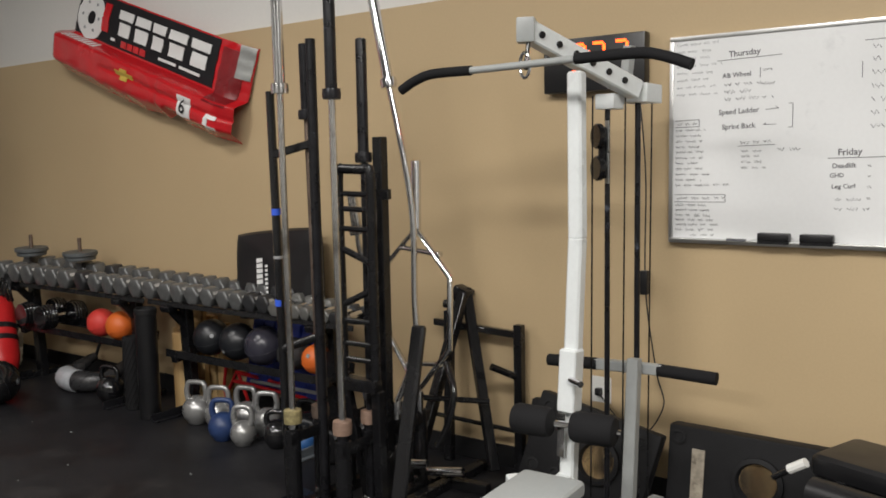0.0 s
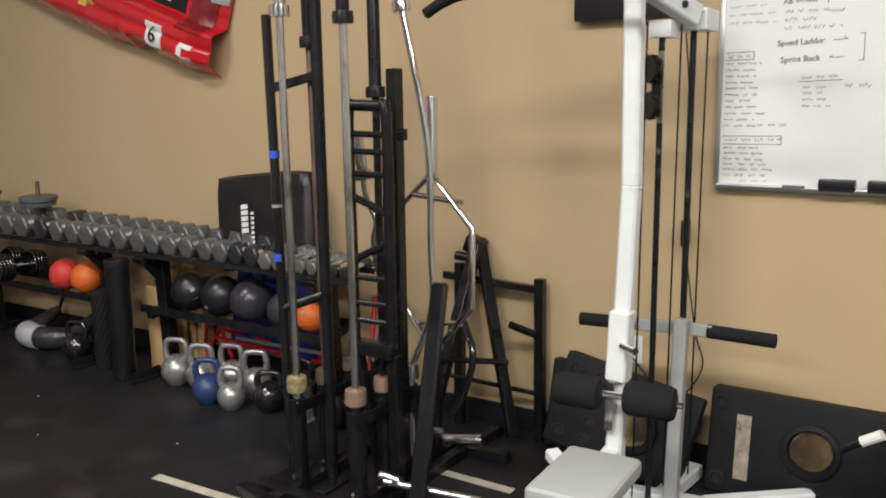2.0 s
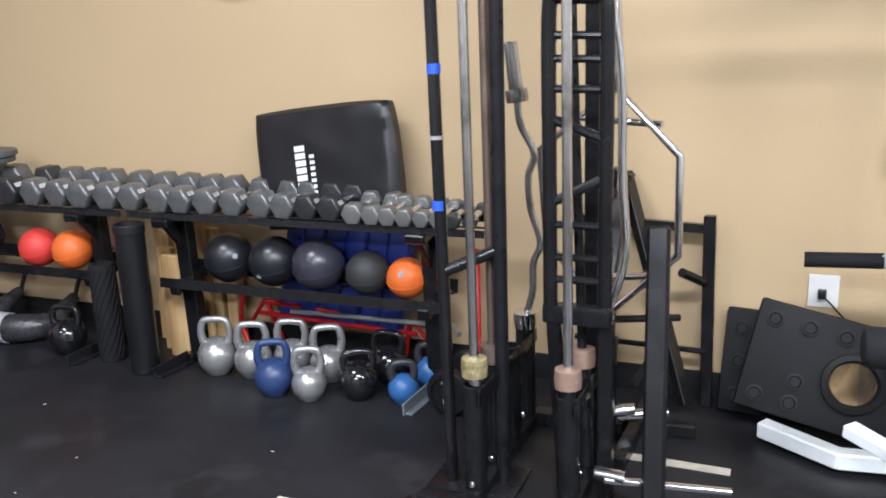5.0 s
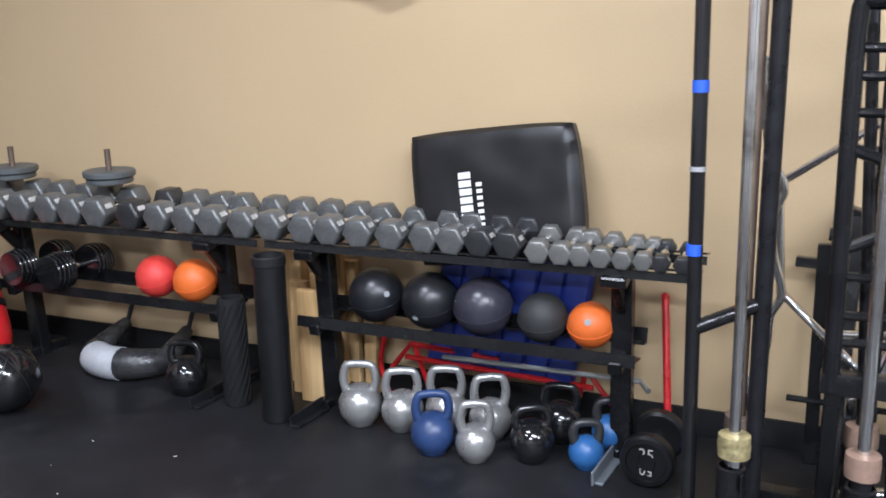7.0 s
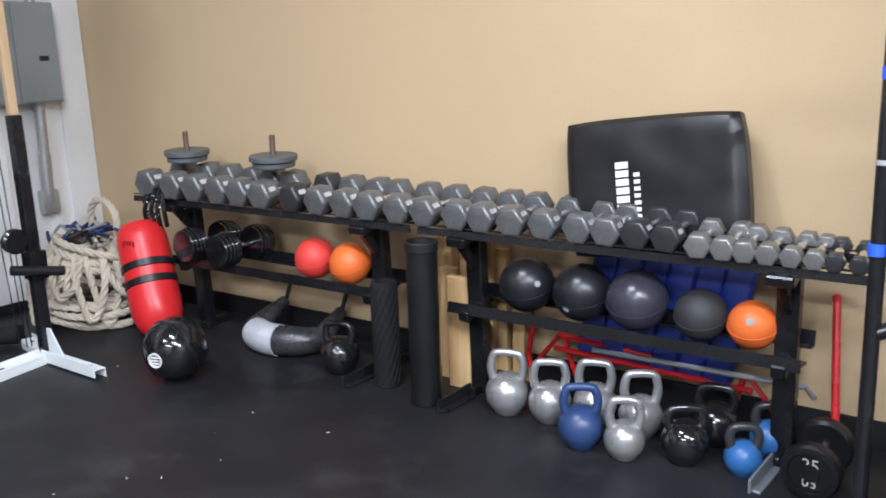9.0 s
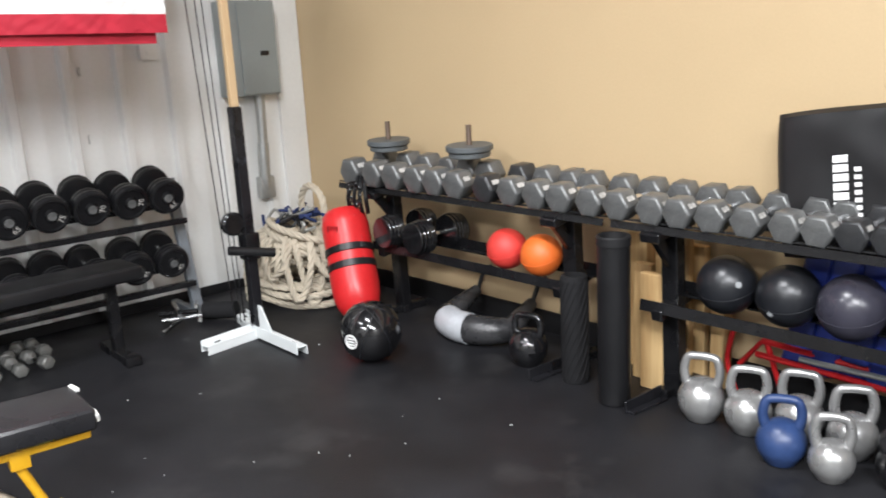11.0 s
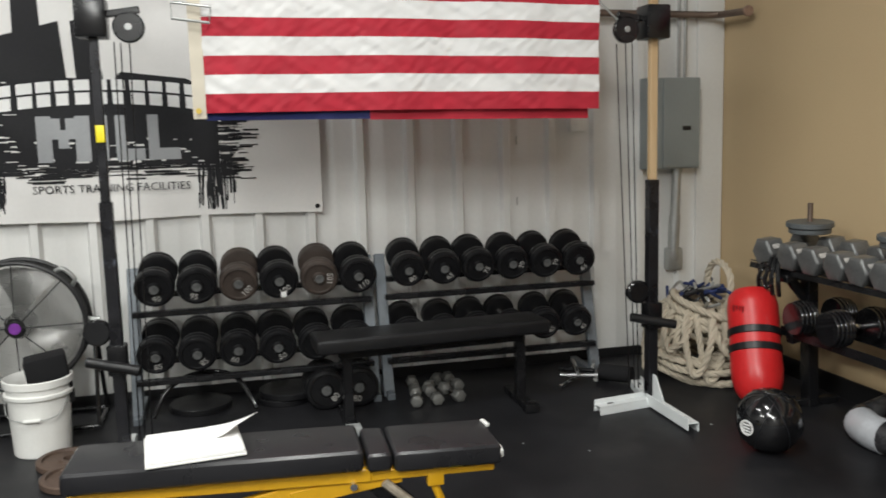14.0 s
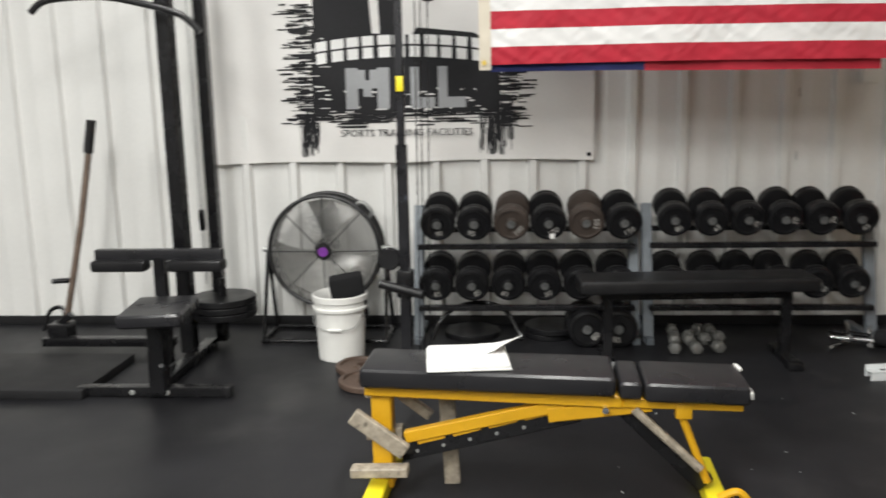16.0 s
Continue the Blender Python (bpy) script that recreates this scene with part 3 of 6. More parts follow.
kettlebell(4.064, -0.445, 0.084, 0.215, M_KBBLACK, "gloss black kettlebell reflecting the lamps", 30)
kettlebell(4.11, -0.25, 0.084, 0.235, M_KBBLACK, "gloss black kettlebell behind another black one", 10)
kettlebell(4.262, -0.43, 0.064, 0.185, M_KBLBLUE, "small bright blue kettlebell with a dark grip", 25, M_HEXD)
kettlebell(4.30, -0.24, 0.068, 0.20, M_KBLBLUE, "small bright blue kettlebell by the wall", 20, M_HEXD)
kettlebell(2.41, -0.41, 0.092, 0.25, M_KBBLACK, "gloss black kettlebell in front of the rack foot", 15)

# ---- floor dumbbell with round heads ----
t = thing("round_dumbbell", "black round-head dumbbell with white numbers on the floor", "dumbbell", (4.49, -0.37, 0))
for y0, s in ((-0.445, -1), (-0.295, 1)):
    h = part("head", lathe([(0.04, 0), (0.083, 0.005), (0.094, 0.016), (0.094, 0.050), (0.086, 0.060), (0.070, 0.062), (0.067, 0.055), (0.032, 0.055), (0.029, 0.060), (0, 0.060)], (4.49, y0, 0.094), (0, s, 0)), M_ROUND, t)
    if s < 0:
        part("number", lettering("25", 0.055, Matrix.Translation((4.49, y0 - 0.057, 0.122)) @ pose(0, 0, 0, 90, 0, 0)), M_NUM, h, "white number")
        part("number", lettering("50", 0.048, Matrix.Translation((4.49, y0 - 0.057, 0.064)) @ pose(0, 0, 0, 90, 0, 0) @ pose(0, 0, 0, 0, 0, 180)), M_NUM, h, "white number")
part("handle", tube([(4.49, -0.45, 0.094), (4.49, -0.29, 0.094)], 0.016, 12), M_CHROME, t)

# ---- padded mats leaning behind the second rack ----
def soft_slab(w, d, h):
    """A stuffed vinyl slab, rounded at its corners and swollen in the middle; x across, z up from 0."""
    def fn(side):
        def at(a, b):
            x, z = 2 * a - 1, 2 * b - 1
            rim = max(0.0, (1 - abs(x) ** 7) * (1 - abs(z) ** 7))
            pull = 1 - 0.045 * (abs(x) * abs(z)) ** 3
            lump = 0.008 * noise.noise((a * 4, b * 4, side * 3.0))
            return Vector((x * w / 2 * pull, side * (d / 2 * (0.42 + 0.58 * rim ** 0.35) + lump * rim), h / 2 + z * h / 2 * pull - 0.02 * x * (b > 0.5) * b))
        return at
    bm = bmesh.new()
    n = 28
    g = {sd: [[bm.verts.new(fn(sd)(i / n, j / n)) for j in range(n + 1)] for i in range(n + 1)] for sd in (-1, 1)}
    for sd in (-1, 1):
        for i in range(n):
            for j in range(n):
                bm.faces.new((g[sd][i][j], g[sd][i + 1][j], g[sd][i + 1][j + 1], g[sd][i][j + 1]))
    for k in range(n):
        for p, q in (((k, 0), (k + 1, 0)), ((k, n), (k + 1, n)), ((0, k), (0, k + 1)), ((n, k), (n, k + 1))):
            bm.faces.new((g[-1][p[0]][p[1]], g[-1][q[0]][q[1]], g[1][q[0]][q[1]], g[1][p[0]][p[1]]))
    bmesh.ops.recalc_face_normals(bm, faces=bm.faces)
    return bm


t = thing("folding_mat", "black vinyl folding mat leaning on the wall behind the rack", "mat", (3.80, -0.2, 0.45))
m = Matrix.Translation((3.90, -0.235, 0.43)) @ pose(0, 0, 0, -9, -9, 0)
part("panel", moved(soft_slab(0.70, 0.11, 0.52), m @ Matrix.Translation((0, 0, 0.255))), M_VINYL, t)
mm = m @ pose(-0.10, -0.060, 0.50, 90, 0, 0)
bars = []
random.seed(3)
for k in range(8):
    bars.append(moved(box((-0.005, 0.10 - k * 0.032, 0), (0.052, 0.025, 0.0012)), mm))
for k in range(9):
    bars.append(moved(box((0.053, 0.06 - k * 0.026, 0), (0.024, 0.015, 0.0012)), mm))
part("printed_mark", joined(*bars), M_WHITE, t, "white maker's lettering, printed sideways")
t = thing("blue_mat", "royal blue ribbed vinyl mat stuffed behind the rack", "mat", (3.86, -0.13, 0.12))
for k in range(6):
    x = 3.60 + k * 0.105
    part("panel", box((x, -0.135 - 0.01 * (k % 2), 0.47), (0.112, 0.07, 0.54), (-4, 9, 0), 0.03, 3), M_BLUEVINYL, t)

# ---- red bars on the floor behind the kettlebells ----
t = thing("red_tube_frame", "red painted bent tube frame lying behind the kettlebells", "frame", (3.8, -0.12, 0))
part("rail", tube(smooth_line([(3.30, -0.15, 0.32), (3.27, -0.15, 0.16), (3.32, -0.16, 0.03)], 6), 0.011, 10), M_REDPAINT, t)
part("rail", tube([(3.33, -0.16, 0.16), (3.44, -0.19, 0.29), (4.20, -0.16, 0.245), (4.30, -0.17, 0.13)], 0.012, 10), M_REDPAINT, t)
part("rail", tube([(3.42, -0.20, 0.235), (4.22, -0.185, 0.205)], 0.012, 10), M_REDPAINT, t)
part("strut", tube([(3.46, -0.19, 0.28), (3.52, -0.14, 0.012)], 0.011, 10), M_REDPAINT, t)
part("strut", tube([(4.18, -0.17, 0.24), (4.12, -0.13, 0.012)], 0.011, 10), M_REDPAINT, t)
part("cross_tube", tube([(3.60, -0.215, 0.262), (4.40, -0.195, 0.262), (4.44, -0.24, 0.245)], 0.011, 10), M_GALV, t, "bare steel tube")
t = thing("red_bar", "red painted straight bar leaning against the wall", "bar", (4.51, -0.20, 0))
part("shaft", tube([(4.515, -0.22, 0.02), (4.455, -0.045, 0.55)], 0.014, 12), M_REDPAINT, t)
part("knob", ball((4.454, -0.043, 0.553), 0.017, 12), M_REDPAINT, t)

# ---- slam ball, horseshoe bag, heavy bag, ropes in the corner ----
med = thing("slam_ball", "large gloss black slam ball with a pale emblem", "ball", (1.80, -0.86, 0))
part("shell", ball((1.80, -0.86, 0.148), 0.148, 36), M_KBBLACK, med)
for k in range(4):
    ax = pose(0, 0, 0, 20, 10, 45 * k)
    part("groove_rib", tube([Vector((1.80, -0.86, 0.148)) + ax @ Vector((0.1485 * math.cos(a), 0, 0.1485 * math.sin(a))) for a in [2 * math.pi * q / 48 for q in range(48)]], 0.0022, 6, True), M_BALLB, med)
d = Vector((0.25, -0.95, -0.06)).normalized()
rot = Matrix.Translation(Vector((1.80, -0.86, 0.148)) + d * 0.145) @ frame_at(d).to_4x4()
emb = [moved(lathe([(0.036, 0), (0.036, 0.005), (0.029, 0.005), (0.029, 0.0)], (0, 0, 0), (0, 0, 1), 20), rot)]
for k in (-1, 0, 1):
    emb.append(moved(box((0, k * 0.014, 0.003), (0.036, 0.007, 0.004)), rot))
part("emblem", joined(*emb), M_WHITE, med, "pale round printed emblem")

t = thing("horseshoe_sandbag", "black horseshoe sandbag wrapped with silver tape", "sandbag", (1.94, -0.30, 0))
arc = [(1.94 + 0.235 * math.cos(a), -0.20 + 0.20 * math.sin(a), 0.078 + 0.10 * max(0.0, math.sin(a) + 0.15)) for a in [math.radians(200 + 0 * 1) + math.radians(140) * k / 20 - math.radians(0) for k in range(21)]]
part("bag", tube([Vector((1.74, -0.09, 0.17))] + [Vector(p) for p in arc] + [Vector((2.14, -0.09, 0.17))], [0.03] + [0.06 + 0.018 * math.sin(math.pi * k / 20) for k in range(21)] + [0.03], 16), M_BAGBLACK, t)
part("tape_wrap", tube([Vector(p) for p in arc[5:13]], [0.0800 + 0.001 * (k % 2) for k in range(8)], 16), M_SILVERTAPE, t, "silver tape patch")
for x in (1.74, 2.14):
    part("strap", tube(smooth_line([(x, -0.09, 0.16), (x + 0.02, -0.06, 0.26), (x + 0.06, -0.04, 0.30)], 4), 0.012, 8), M_VINYL, t)

t = thing("heavy_bag", "red vinyl heavy bag with black bands leaning by the rack", "punching bag", (1.25, -0.55, 0))
a, b = Vector((1.33, -0.59, 0.075)), Vector((1.08, -0.48, 0.60))
ax = (b - a).normalized()
part("body", lathe([(0.0, -0.06), (0.03, -0.055), (0.05, -0.03), (0.085, -0.005), (0.112, 0.035), (0.128, 0.09), (0.134, 0.15), (0.131, 0.24), (0.129, 0.33), (0.132, 0.42), (0.131, 0.50), (0.122, 0.555), (0.095, 0.585), (0.0, 0.595)], a, ax, 28), M_BAGRED, t)
for h in (0.24, 0.33):
    part("band", lathe([(0.132, h), (0.1365, h + 0.003), (0.1365, h + 0.037), (0.132, h + 0.04)], a, ax, 28), M_VINYL, t, "black band")
part("print_block", joined(*[moved(box((0, 0, 0), (0.012, 0.003, 0.05)), Matrix.Translation(a + ax * 0.50 + Vector((0.03 + k * 0.018, -0.134, 0.0)) + Vector((0, 0.006 * k, 0)))) for k in range(4)]), M_HOODD, t, "dark printed lettering")
random.seed(8)
for k in range(4):
    x = 1.10 + k * 0.055
    part("strap", tube(smooth_line([(x, -0.44, 0.60), (x + 0.03, -0.47, 0.68), (x + 0.06 - 0.02 * k, -0.45, 0.76), (1.16 + 0.04 * k, -0.44, 0.80)], 5), 0.012, 8), M_VINYL, t)
for k in range(9):
    q = 2 * math.pi * k / 9
    part("chain_link", tube([(1.19 + 0.05 * math.cos(q) + 0.018 * math.cos(s), -0.47, 0.70 + 0.06 * math.sin(q) + 0.012 * math.sin(s)) for s in [2 * math.pi * i / 10 for i in range(10)]], 0.005, 6, True), M_STEELG, t)


def rope_line(pts, r=0.021):
    """A twisted three-strand rope along the points."""
    pts = [Vector(p) for p in pts]
    strands = []
    for s in range(3):
        line, x, run = [], None, 0.0
        for i, p in enumerate(pts):
            d = (pts[min(i + 1, len(pts) - 1)] - pts[max(i - 1, 0)]).normalized()
            x = d.orthogonal().normalized() if x is None else (x - d * x.dot(d)).normalized()
            if i:
                run += (p - pts[i - 1]).length
            a = run / 0.024 + s * 2 * math.pi / 3
            line.append(p + (x * math.cos(a) + d.cross(x) * math.sin(a)) * r * 0.52)
        strands.append(tube(line, r * 0.56, 6))
    return joined(*strands)


t = thing("battle_rope", "thick natural battle rope piled in an untidy coil", "rope", (0.55, -0.45, 0))
random.seed(21)
cx, cy = 0.56, -0.42
for lay in range(17):
    low = lay < 6
    z = 0.026 + (lay * 0.030 if low else 0.15 + (lay - 6) * 0.024)
    rad = (0.37 if low else 0.27) + random.uniform(-0.05, 0.02)
    ph, ox, oy = random.uniform(0, 6), random.uniform(-0.04, 0.06), random.uniform(-0.05, 0.02)
    tip = 0.02 if low else random.uniform(0.05, 0.13)
    sq = random.uniform(0.7, 1.0)
    pts = [(max(0.06, cx + ox + (rad + 0.03 * math.sin(2 * a + ph)) * math.cos(a)), min(-0.05, cy + oy + (rad * sq + 0.03 * math.cos(3 * a + ph)) * math.sin(a)), max(0.024, z + tip * math.sin(a + ph) + 0.012 * math.sin(3 * a))) for a in [2 * math.pi * k / 90 for k in range(91)]]
    part("coil", rope_line(pts), M_ROPE, t)
part("loop", rope_line(smooth_line([(0.42, -0.32, 0.42), (0.40, -0.33, 0.56), (0.46, -0.33, 0.655), (0.56, -0.33, 0.665), (0.66, -0.34, 0.60), (0.67, -0.35, 0.46), (0.62, -0.36, 0.40)], 12)), M_ROPE, t)
for k in range(11):
    th = -1.75 + 0.24 * k + random.uniform(-0.08, 0.08)
    gap, low, out = random.uniform(0.14, 0.30), random.uniform(0.06, 0.24), random.uniform(0.33, 0.41)
    at = lambda q, r, z: (max(0.07, cx + r * math.cos(q)), min(-0.05, cy + r * math.sin(q) * 0.92), z)
    part("hanging_loop", rope_line(smooth_line([at(th - gap, 0.16, 0.43), at(th - gap, 0.28, 0.44), at(th - gap * 0.8, out, 0.33), at(th - gap * 0.2, out + 0.03, low), at(th + gap * 0.4, out + 0.02, low + 0.02), at(th + gap, out, 0.30), at(th + gap, 0.26, 0.45), at(th + gap * 0.8, 0.14, 0.42)], 9), 0.020), M_ROPE, t)
t = thing("strap_tangle", "tangle of navy and black straps with clips on the rope", "straps", (0.55, -0.45, 0.44))
for k in range(16):
    px, py = random.uniform(0.34, 0.82), random.uniform(-0.62, -0.30)
    pts = [(px + random.uniform(-0.09, 0.09), py + random.uniform(-0.07, 0.07), 0.455 + random.uniform(0.0, 0.085)) for q in range(4)]
    part("strap", tube(smooth_line(pts, 5), 0.010, 7), (M_STRAP, M_VINYL, M_STRAP, M_GALV)[k % 4], t)


# ---- bar stand with upright bars ----
t = thing("bar_stand", "black steel stand with upright tubes that hold barbells", "bar holder", (4.97, -0.8, 0))
for x in (4.815, 5.117):
    part("base_rail", box((x, -0.82, 0.025), (0.06, 0.78, 0.05), bevel=0.004), M_STEEL, t)
    for y in (-1.05, -0.87, -0.69, -0.51):
        h = part("holder_tube", lathe([(0.024, 0.05), (0.036, 0.05), (0.036, 0.40), (0.030, 0.404), (0.029, 0.35)], (x, y, 0), (0, 0, 1), 18), M_STEEL, t)
        part("bolt", disc((x, y - 0.036, 0.075), (0, -1, 0), 0.010, 0.006, 0.002, 8), M_CHROME, h, "bright bolt head")
    part("side_plate", box((x + 0.03, -0.78, 0.37), (0.006, 0.62, 0.05), bevel=0.002), M_STEEL, t)
part("cross_rail", box((4.965, -1.14, 0.028), (0.62, 0.06, 0.05), (0, 0, 0), 0.004), M_STEEL, t)
part("cross_rail", box((4.965, -0.44, 0.028), (0.40, 0.06, 0.05), (0, 0, 0), 0.004), M_STEEL, t)
part("front_foot", bar((4.62, -1.19, 0.026), (5.30, -1.33, 0.026), 0.055, 0.045), M_STEEL, t)


def barbell(base, top, shaft_r, material, label, collar0=None, sleeve=0.33, sleeve_m=None, name="barbell", bend=()):
    """An upright bar: lower sleeve in its holder, shaft, collar and upper sleeve."""
    base, top = Vector(base), Vector(top)
    d = (top - base).normalized()
    t = thing(name, label, "barbell", tuple(base - d * 0.36), "bars in the stand")
    part("shaft", tube(smooth_line([base, *[Vector(b) for b in bend], top], 6) if bend else [base, top], shaft_r, 14), material, t)
    u = (top - Vector(bend[-1])).normalized() if bend else d
    part("collar", lathe([(0.02, -0.022), (0.037, -0.02), (0.039, 0.0), (0.037, 0.022), (0.02, 0.024)], top, u, 18), sleeve_m or material, t)
    part("sleeve", lathe([(0.023, 0), (0.0245, 0.02), (0.0245, sleeve - 0.004), (0.02, sleeve)], top, u, 18), sleeve_m or material, t)
    part("collar", lathe([(0.02, -0.03), (0.040, -0.028), (0.042, 0.0), (0.040, 0.03), (0.02, 0.032)], base, d, 18), collar0 or material, t)
    part("lower_sleeve", lathe([(0.020, -0.36), (0.0235, -0.355), (0.0235, 0)], base, d, 14), sleeve_m or material, t)
    return t


M_PATTERN = mat("gold_mottled_collar", (0.38, 0.32, 0.16), 0.4, metal=0.4, var=0.6, scale=40, bump=0.2, stain=((0.1, 0.09, 0.06), 30, 0.55))
barbell((4.82, -1.05, 0.46), (4.812, -1.045, 1.90), 0.0145, M_BRUSH, "worn steel barbell standing upright with a mottled gold collar", M_PATTERN, 0.42, M_CHROME)
barbell((4.815, -0.87, 0.44), (4.818, -0.893, 1.795), 0.0145, M_RUST, "brown rusty barbell standing upright", M_RUST, 0.31, M_SCUFF)
barbell((5.117, -1.05, 0.46), (5.112, -1.045, 1.86), 0.0150, M_BRUSH, "grey steel barbell leaning in the stand with a brown collar", M_BRASS, 0.42, M_SCUFF)
barbell((5.117, -0.69, 0.46), (5.054, -0.602, 1.935), 0.0150, M_CHROME, "chrome cambered barbell with bowed shaft", M_CHROME, 0.42, M_CHROME, bend=((5.20, -0.64, 0.72), (5.185, -0.615, 0.98), (5.165, -0.60, 1.40)))
barbell((4.815, -0.51, 0.44), (4.82, -0.583, 1.255), 0.0130, M_BRUSH, "zigzag curl bar standing upright", M_CHROME, 0.18, M_BRUSH, "curl_bar",
        bend=((4.848, -0.52, 0.55), (4.855, -0.53, 0.66), (4.885, -0.54, 0.74), (4.855, -0.55, 0.86), (4.850, -0.56, 0.98), (4.875, -0.57, 1.06), (4.83, -0.578, 1.16)))
barbell((5.117, -0.87, 0.46), (5.062, -0.80, 1.60), 0.0150, M_SCUFF, "dark thick-sleeved barbell standing upright", M_BRASS, 0.52, M_SCUFF)

# ---- taped rack post and its braces ----
t = thing("rack_frame", "black steel rack posts with blue tape and braces", "rack", (4.78, -0.93, 0))
p = part("post", tube([(4.70, -0.97, 0.0), (4.686, -0.985, 1.90)], 0.0195, 14), M_STEELG, t)
for z in (1.366, 0.952):
    part("tape_band", tube([(4.6905, -0.980, z - 0.015), (4.6903, -0.980, z + 0.015)], 0.021, 14), M_BLUETAPE, p, "blue tape band")
part("tape_band", tube([(4.691, -0.979, 1.155), (4.691, -0.979, 1.167)], 0.021, 14), M_GREYTAPE, p, "grey tape band")
part("post", tube([(4.855, -0.895, 0.0), (4.865, -0.905, 2.12)], 0.023, 16), M_SCUFF, t, "blue-scuffed dark steel post")
part("brace", bar((4.69, -0.985, 1.62), (4.86, -0.9, 1.67), 0.03, 0.035), M_STEEL, t)
part("brace", tube([(4.70, -0.975, 0.74), (4.855, -0.895, 0.80)], 0.020, 12), M_STEEL, t)
part("post", bar((5.125, -0.765, 0.0), (5.127, -0.765, 1.69), 0.05, 0.05), M_STEEL, t)
part("hook", box((5.165, -0.775, 1.44), (0.035, 0.03, 0.045), bevel=0.004), M_STEEL, t)
part("base_plate", box((4.78, -0.93, 0.006), (0.30, 0.22, 0.012), bevel=0.003), M_STEEL, t)

# ---- ladder-like black attachment ----
t = thing("ladder_frame", "black steel ladder-shaped machine frame standing upright", "frame", (5.11, -0.93, 0))
for x, y in ((5.032, -0.935), (5.195, -0.915)):
    part("rail", tube(smooth_line([(x, y, 0.60), (x, y, 1.0), (x, y, 1.50), (x + (0.02 if x < 5.1 else -0.02), y, 1.555)], 5), 0.022, 12), M_STEEL, t)
part("top_bar", tube([(5.045, -0.935, 1.555), (5.18, -0.915, 1.55)], 0.022, 12), M_STEEL, t)
for z in (1.45, 1.385, 1.30, 0.90, 0.80, 0.73):
    part("rung", tube([(5.035, -0.935, z), (5.195, -0.915, z - 0.006)], 0.012, 10), M_STEEL, t)
part("diagonal", tube([(5.035, -0.935, 1.215), (5.195, -0.915, 1.15)], 0.015, 10), M_STEEL, t)
part("diagonal", tube([(5.035, -0.935, 0.965), (5.195, -0.915, 1.04)], 0.015, 10), M_STEEL, t)
part("bottom_box", box((5.113, -0.925, 0.62), (0.21, 0.055, 0.06), bevel=0.01), M_STEEL, t)
part("leg", bar((5.20, -0.90, 0.0), (5.20, -0.91, 0.60), 0.045, 0.045), M_STEEL, t)
part("leg", bar((5.03, -0.78, 0.0), (5.04, -0.93, 0.60), 0.04, 0.04), M_STEEL, t)

# ---- trap bar on end ----
t = thing("trap_bar", "chrome hexagonal trap bar standing on its end", "barbell", (5.12, -0.5, 0.03))
loop = [(5.15, -0.55, 1.275), (5.36, -0.58, 1.06), (5.365, -0.60, 0.74), (5.13, -0.53, 0.50), (4.875, -0.42, 0.71), (4.855, -0.435, 1.055)]
part("hexagon", tube(loop, 0.0145, 12, True), M_CHROME, t)
part("sleeve", tube([(5.15, -0.55, 1.27), (5.128, -0.51, 1.58)], 0.0245, 14), M_CHROME, t)
part("sleeve", tube([(5.13, -0.53, 0.50), (5.10, -0.50, 0.06)], 0.0245, 14), M_CHROME, t)
for a, b in (((5.02, -0.50, 1.175), (5.30, -0.565, 1.16)), ((5.00, -0.46, 0.60), (5.30, -0.58, 0.66))):
    part("handle", tube([a, b], 0.013, 12), M_CHROME, t)

# ---- small black frame by the wall and leaning plank ----
t = thing("low_frame", "low black square-tube frame against the wall", "frame", (5.23, -0.12, 0))
part("post", bar((5.425, -0.09, 0.0), (5.412, -0.07, 0.765), 0.045, 0.045), M_STEEL, t)
part("post", bar((4.99, -0.09, 0.0), (4.99, -0.07, 0.80), 0.045, 0.045), M_STEEL, t)
part("cross_bar", bar((4.90, -0.075, 0.735), (5.40, -0.075, 0.715), 0.035, 0.035), M_STEELG, t)
part("cross_bar", tube([(4.90, -0.10, 0.24), (5.42, -0.10, 0.23)], 0.012, 10), M_STEELG, t)
part("peg", tube([(5.41, -0.08, 0.50), (5.33, -0.20, 0.57)], 0.018, 12), M_STEEL, t)
t = thing("step_machine", "black steel lever machine part with chrome pegs", "exercise machine", (5.22, -0.35, 0))
part("strut", bar((5.085, -0.05, 0.92), (5.365, -0.24, 0.06), 0.05, 0.04), M_STEELG, t)
part("strut", bar((5.09, -0.08, 0.90), (5.05, -0.48, 0.06), 0.05, 0.05), M_STEEL, t)
part("head_block", box((5.07, -0.06, 0.89), (0.09, 0.08, 0.08), (0, 20, 0), 0.012), M_STEEL, t)
part("knob", tube([(5.00, -0.12, 0.845), (5.07, -0.12, 0.84)], 0.022, 12), M_VINYL, t)
part("cross_tube", tube([(5.02, -0.40, 0.42), (5.33, -0.22, 0.40)], 0.014, 10), M_STEEL, t)
part("arm", tube(smooth_line([(5.22, -0.42, 0.62), (5.30, -0.48, 0.50), (5.27, -0.50, 0.34), (5.22, -0.52, 0.24)], 6), 0.016, 12), M_STEELG, t)
for a, b in (((5.08, -0.66, 0.17), (5.24, -0.62, 0.19)), ((5.16, -0.50, 0.10), (5.33, -0.46, 0.12))):
    part("peg", tube([a, b], 0.022, 14), M_CHROME, t, "chrome weight peg")
part("base_bar", bar((4.98, -0.42, 0.025), (5.42, -0.38, 0.025), 0.05, 0.05), M_STEEL, t)
part("base_bar", bar((5.20, -0.72, 0.025), (5.22, -0.10, 0.025), 0.05, 0.05), M_STEEL, t)
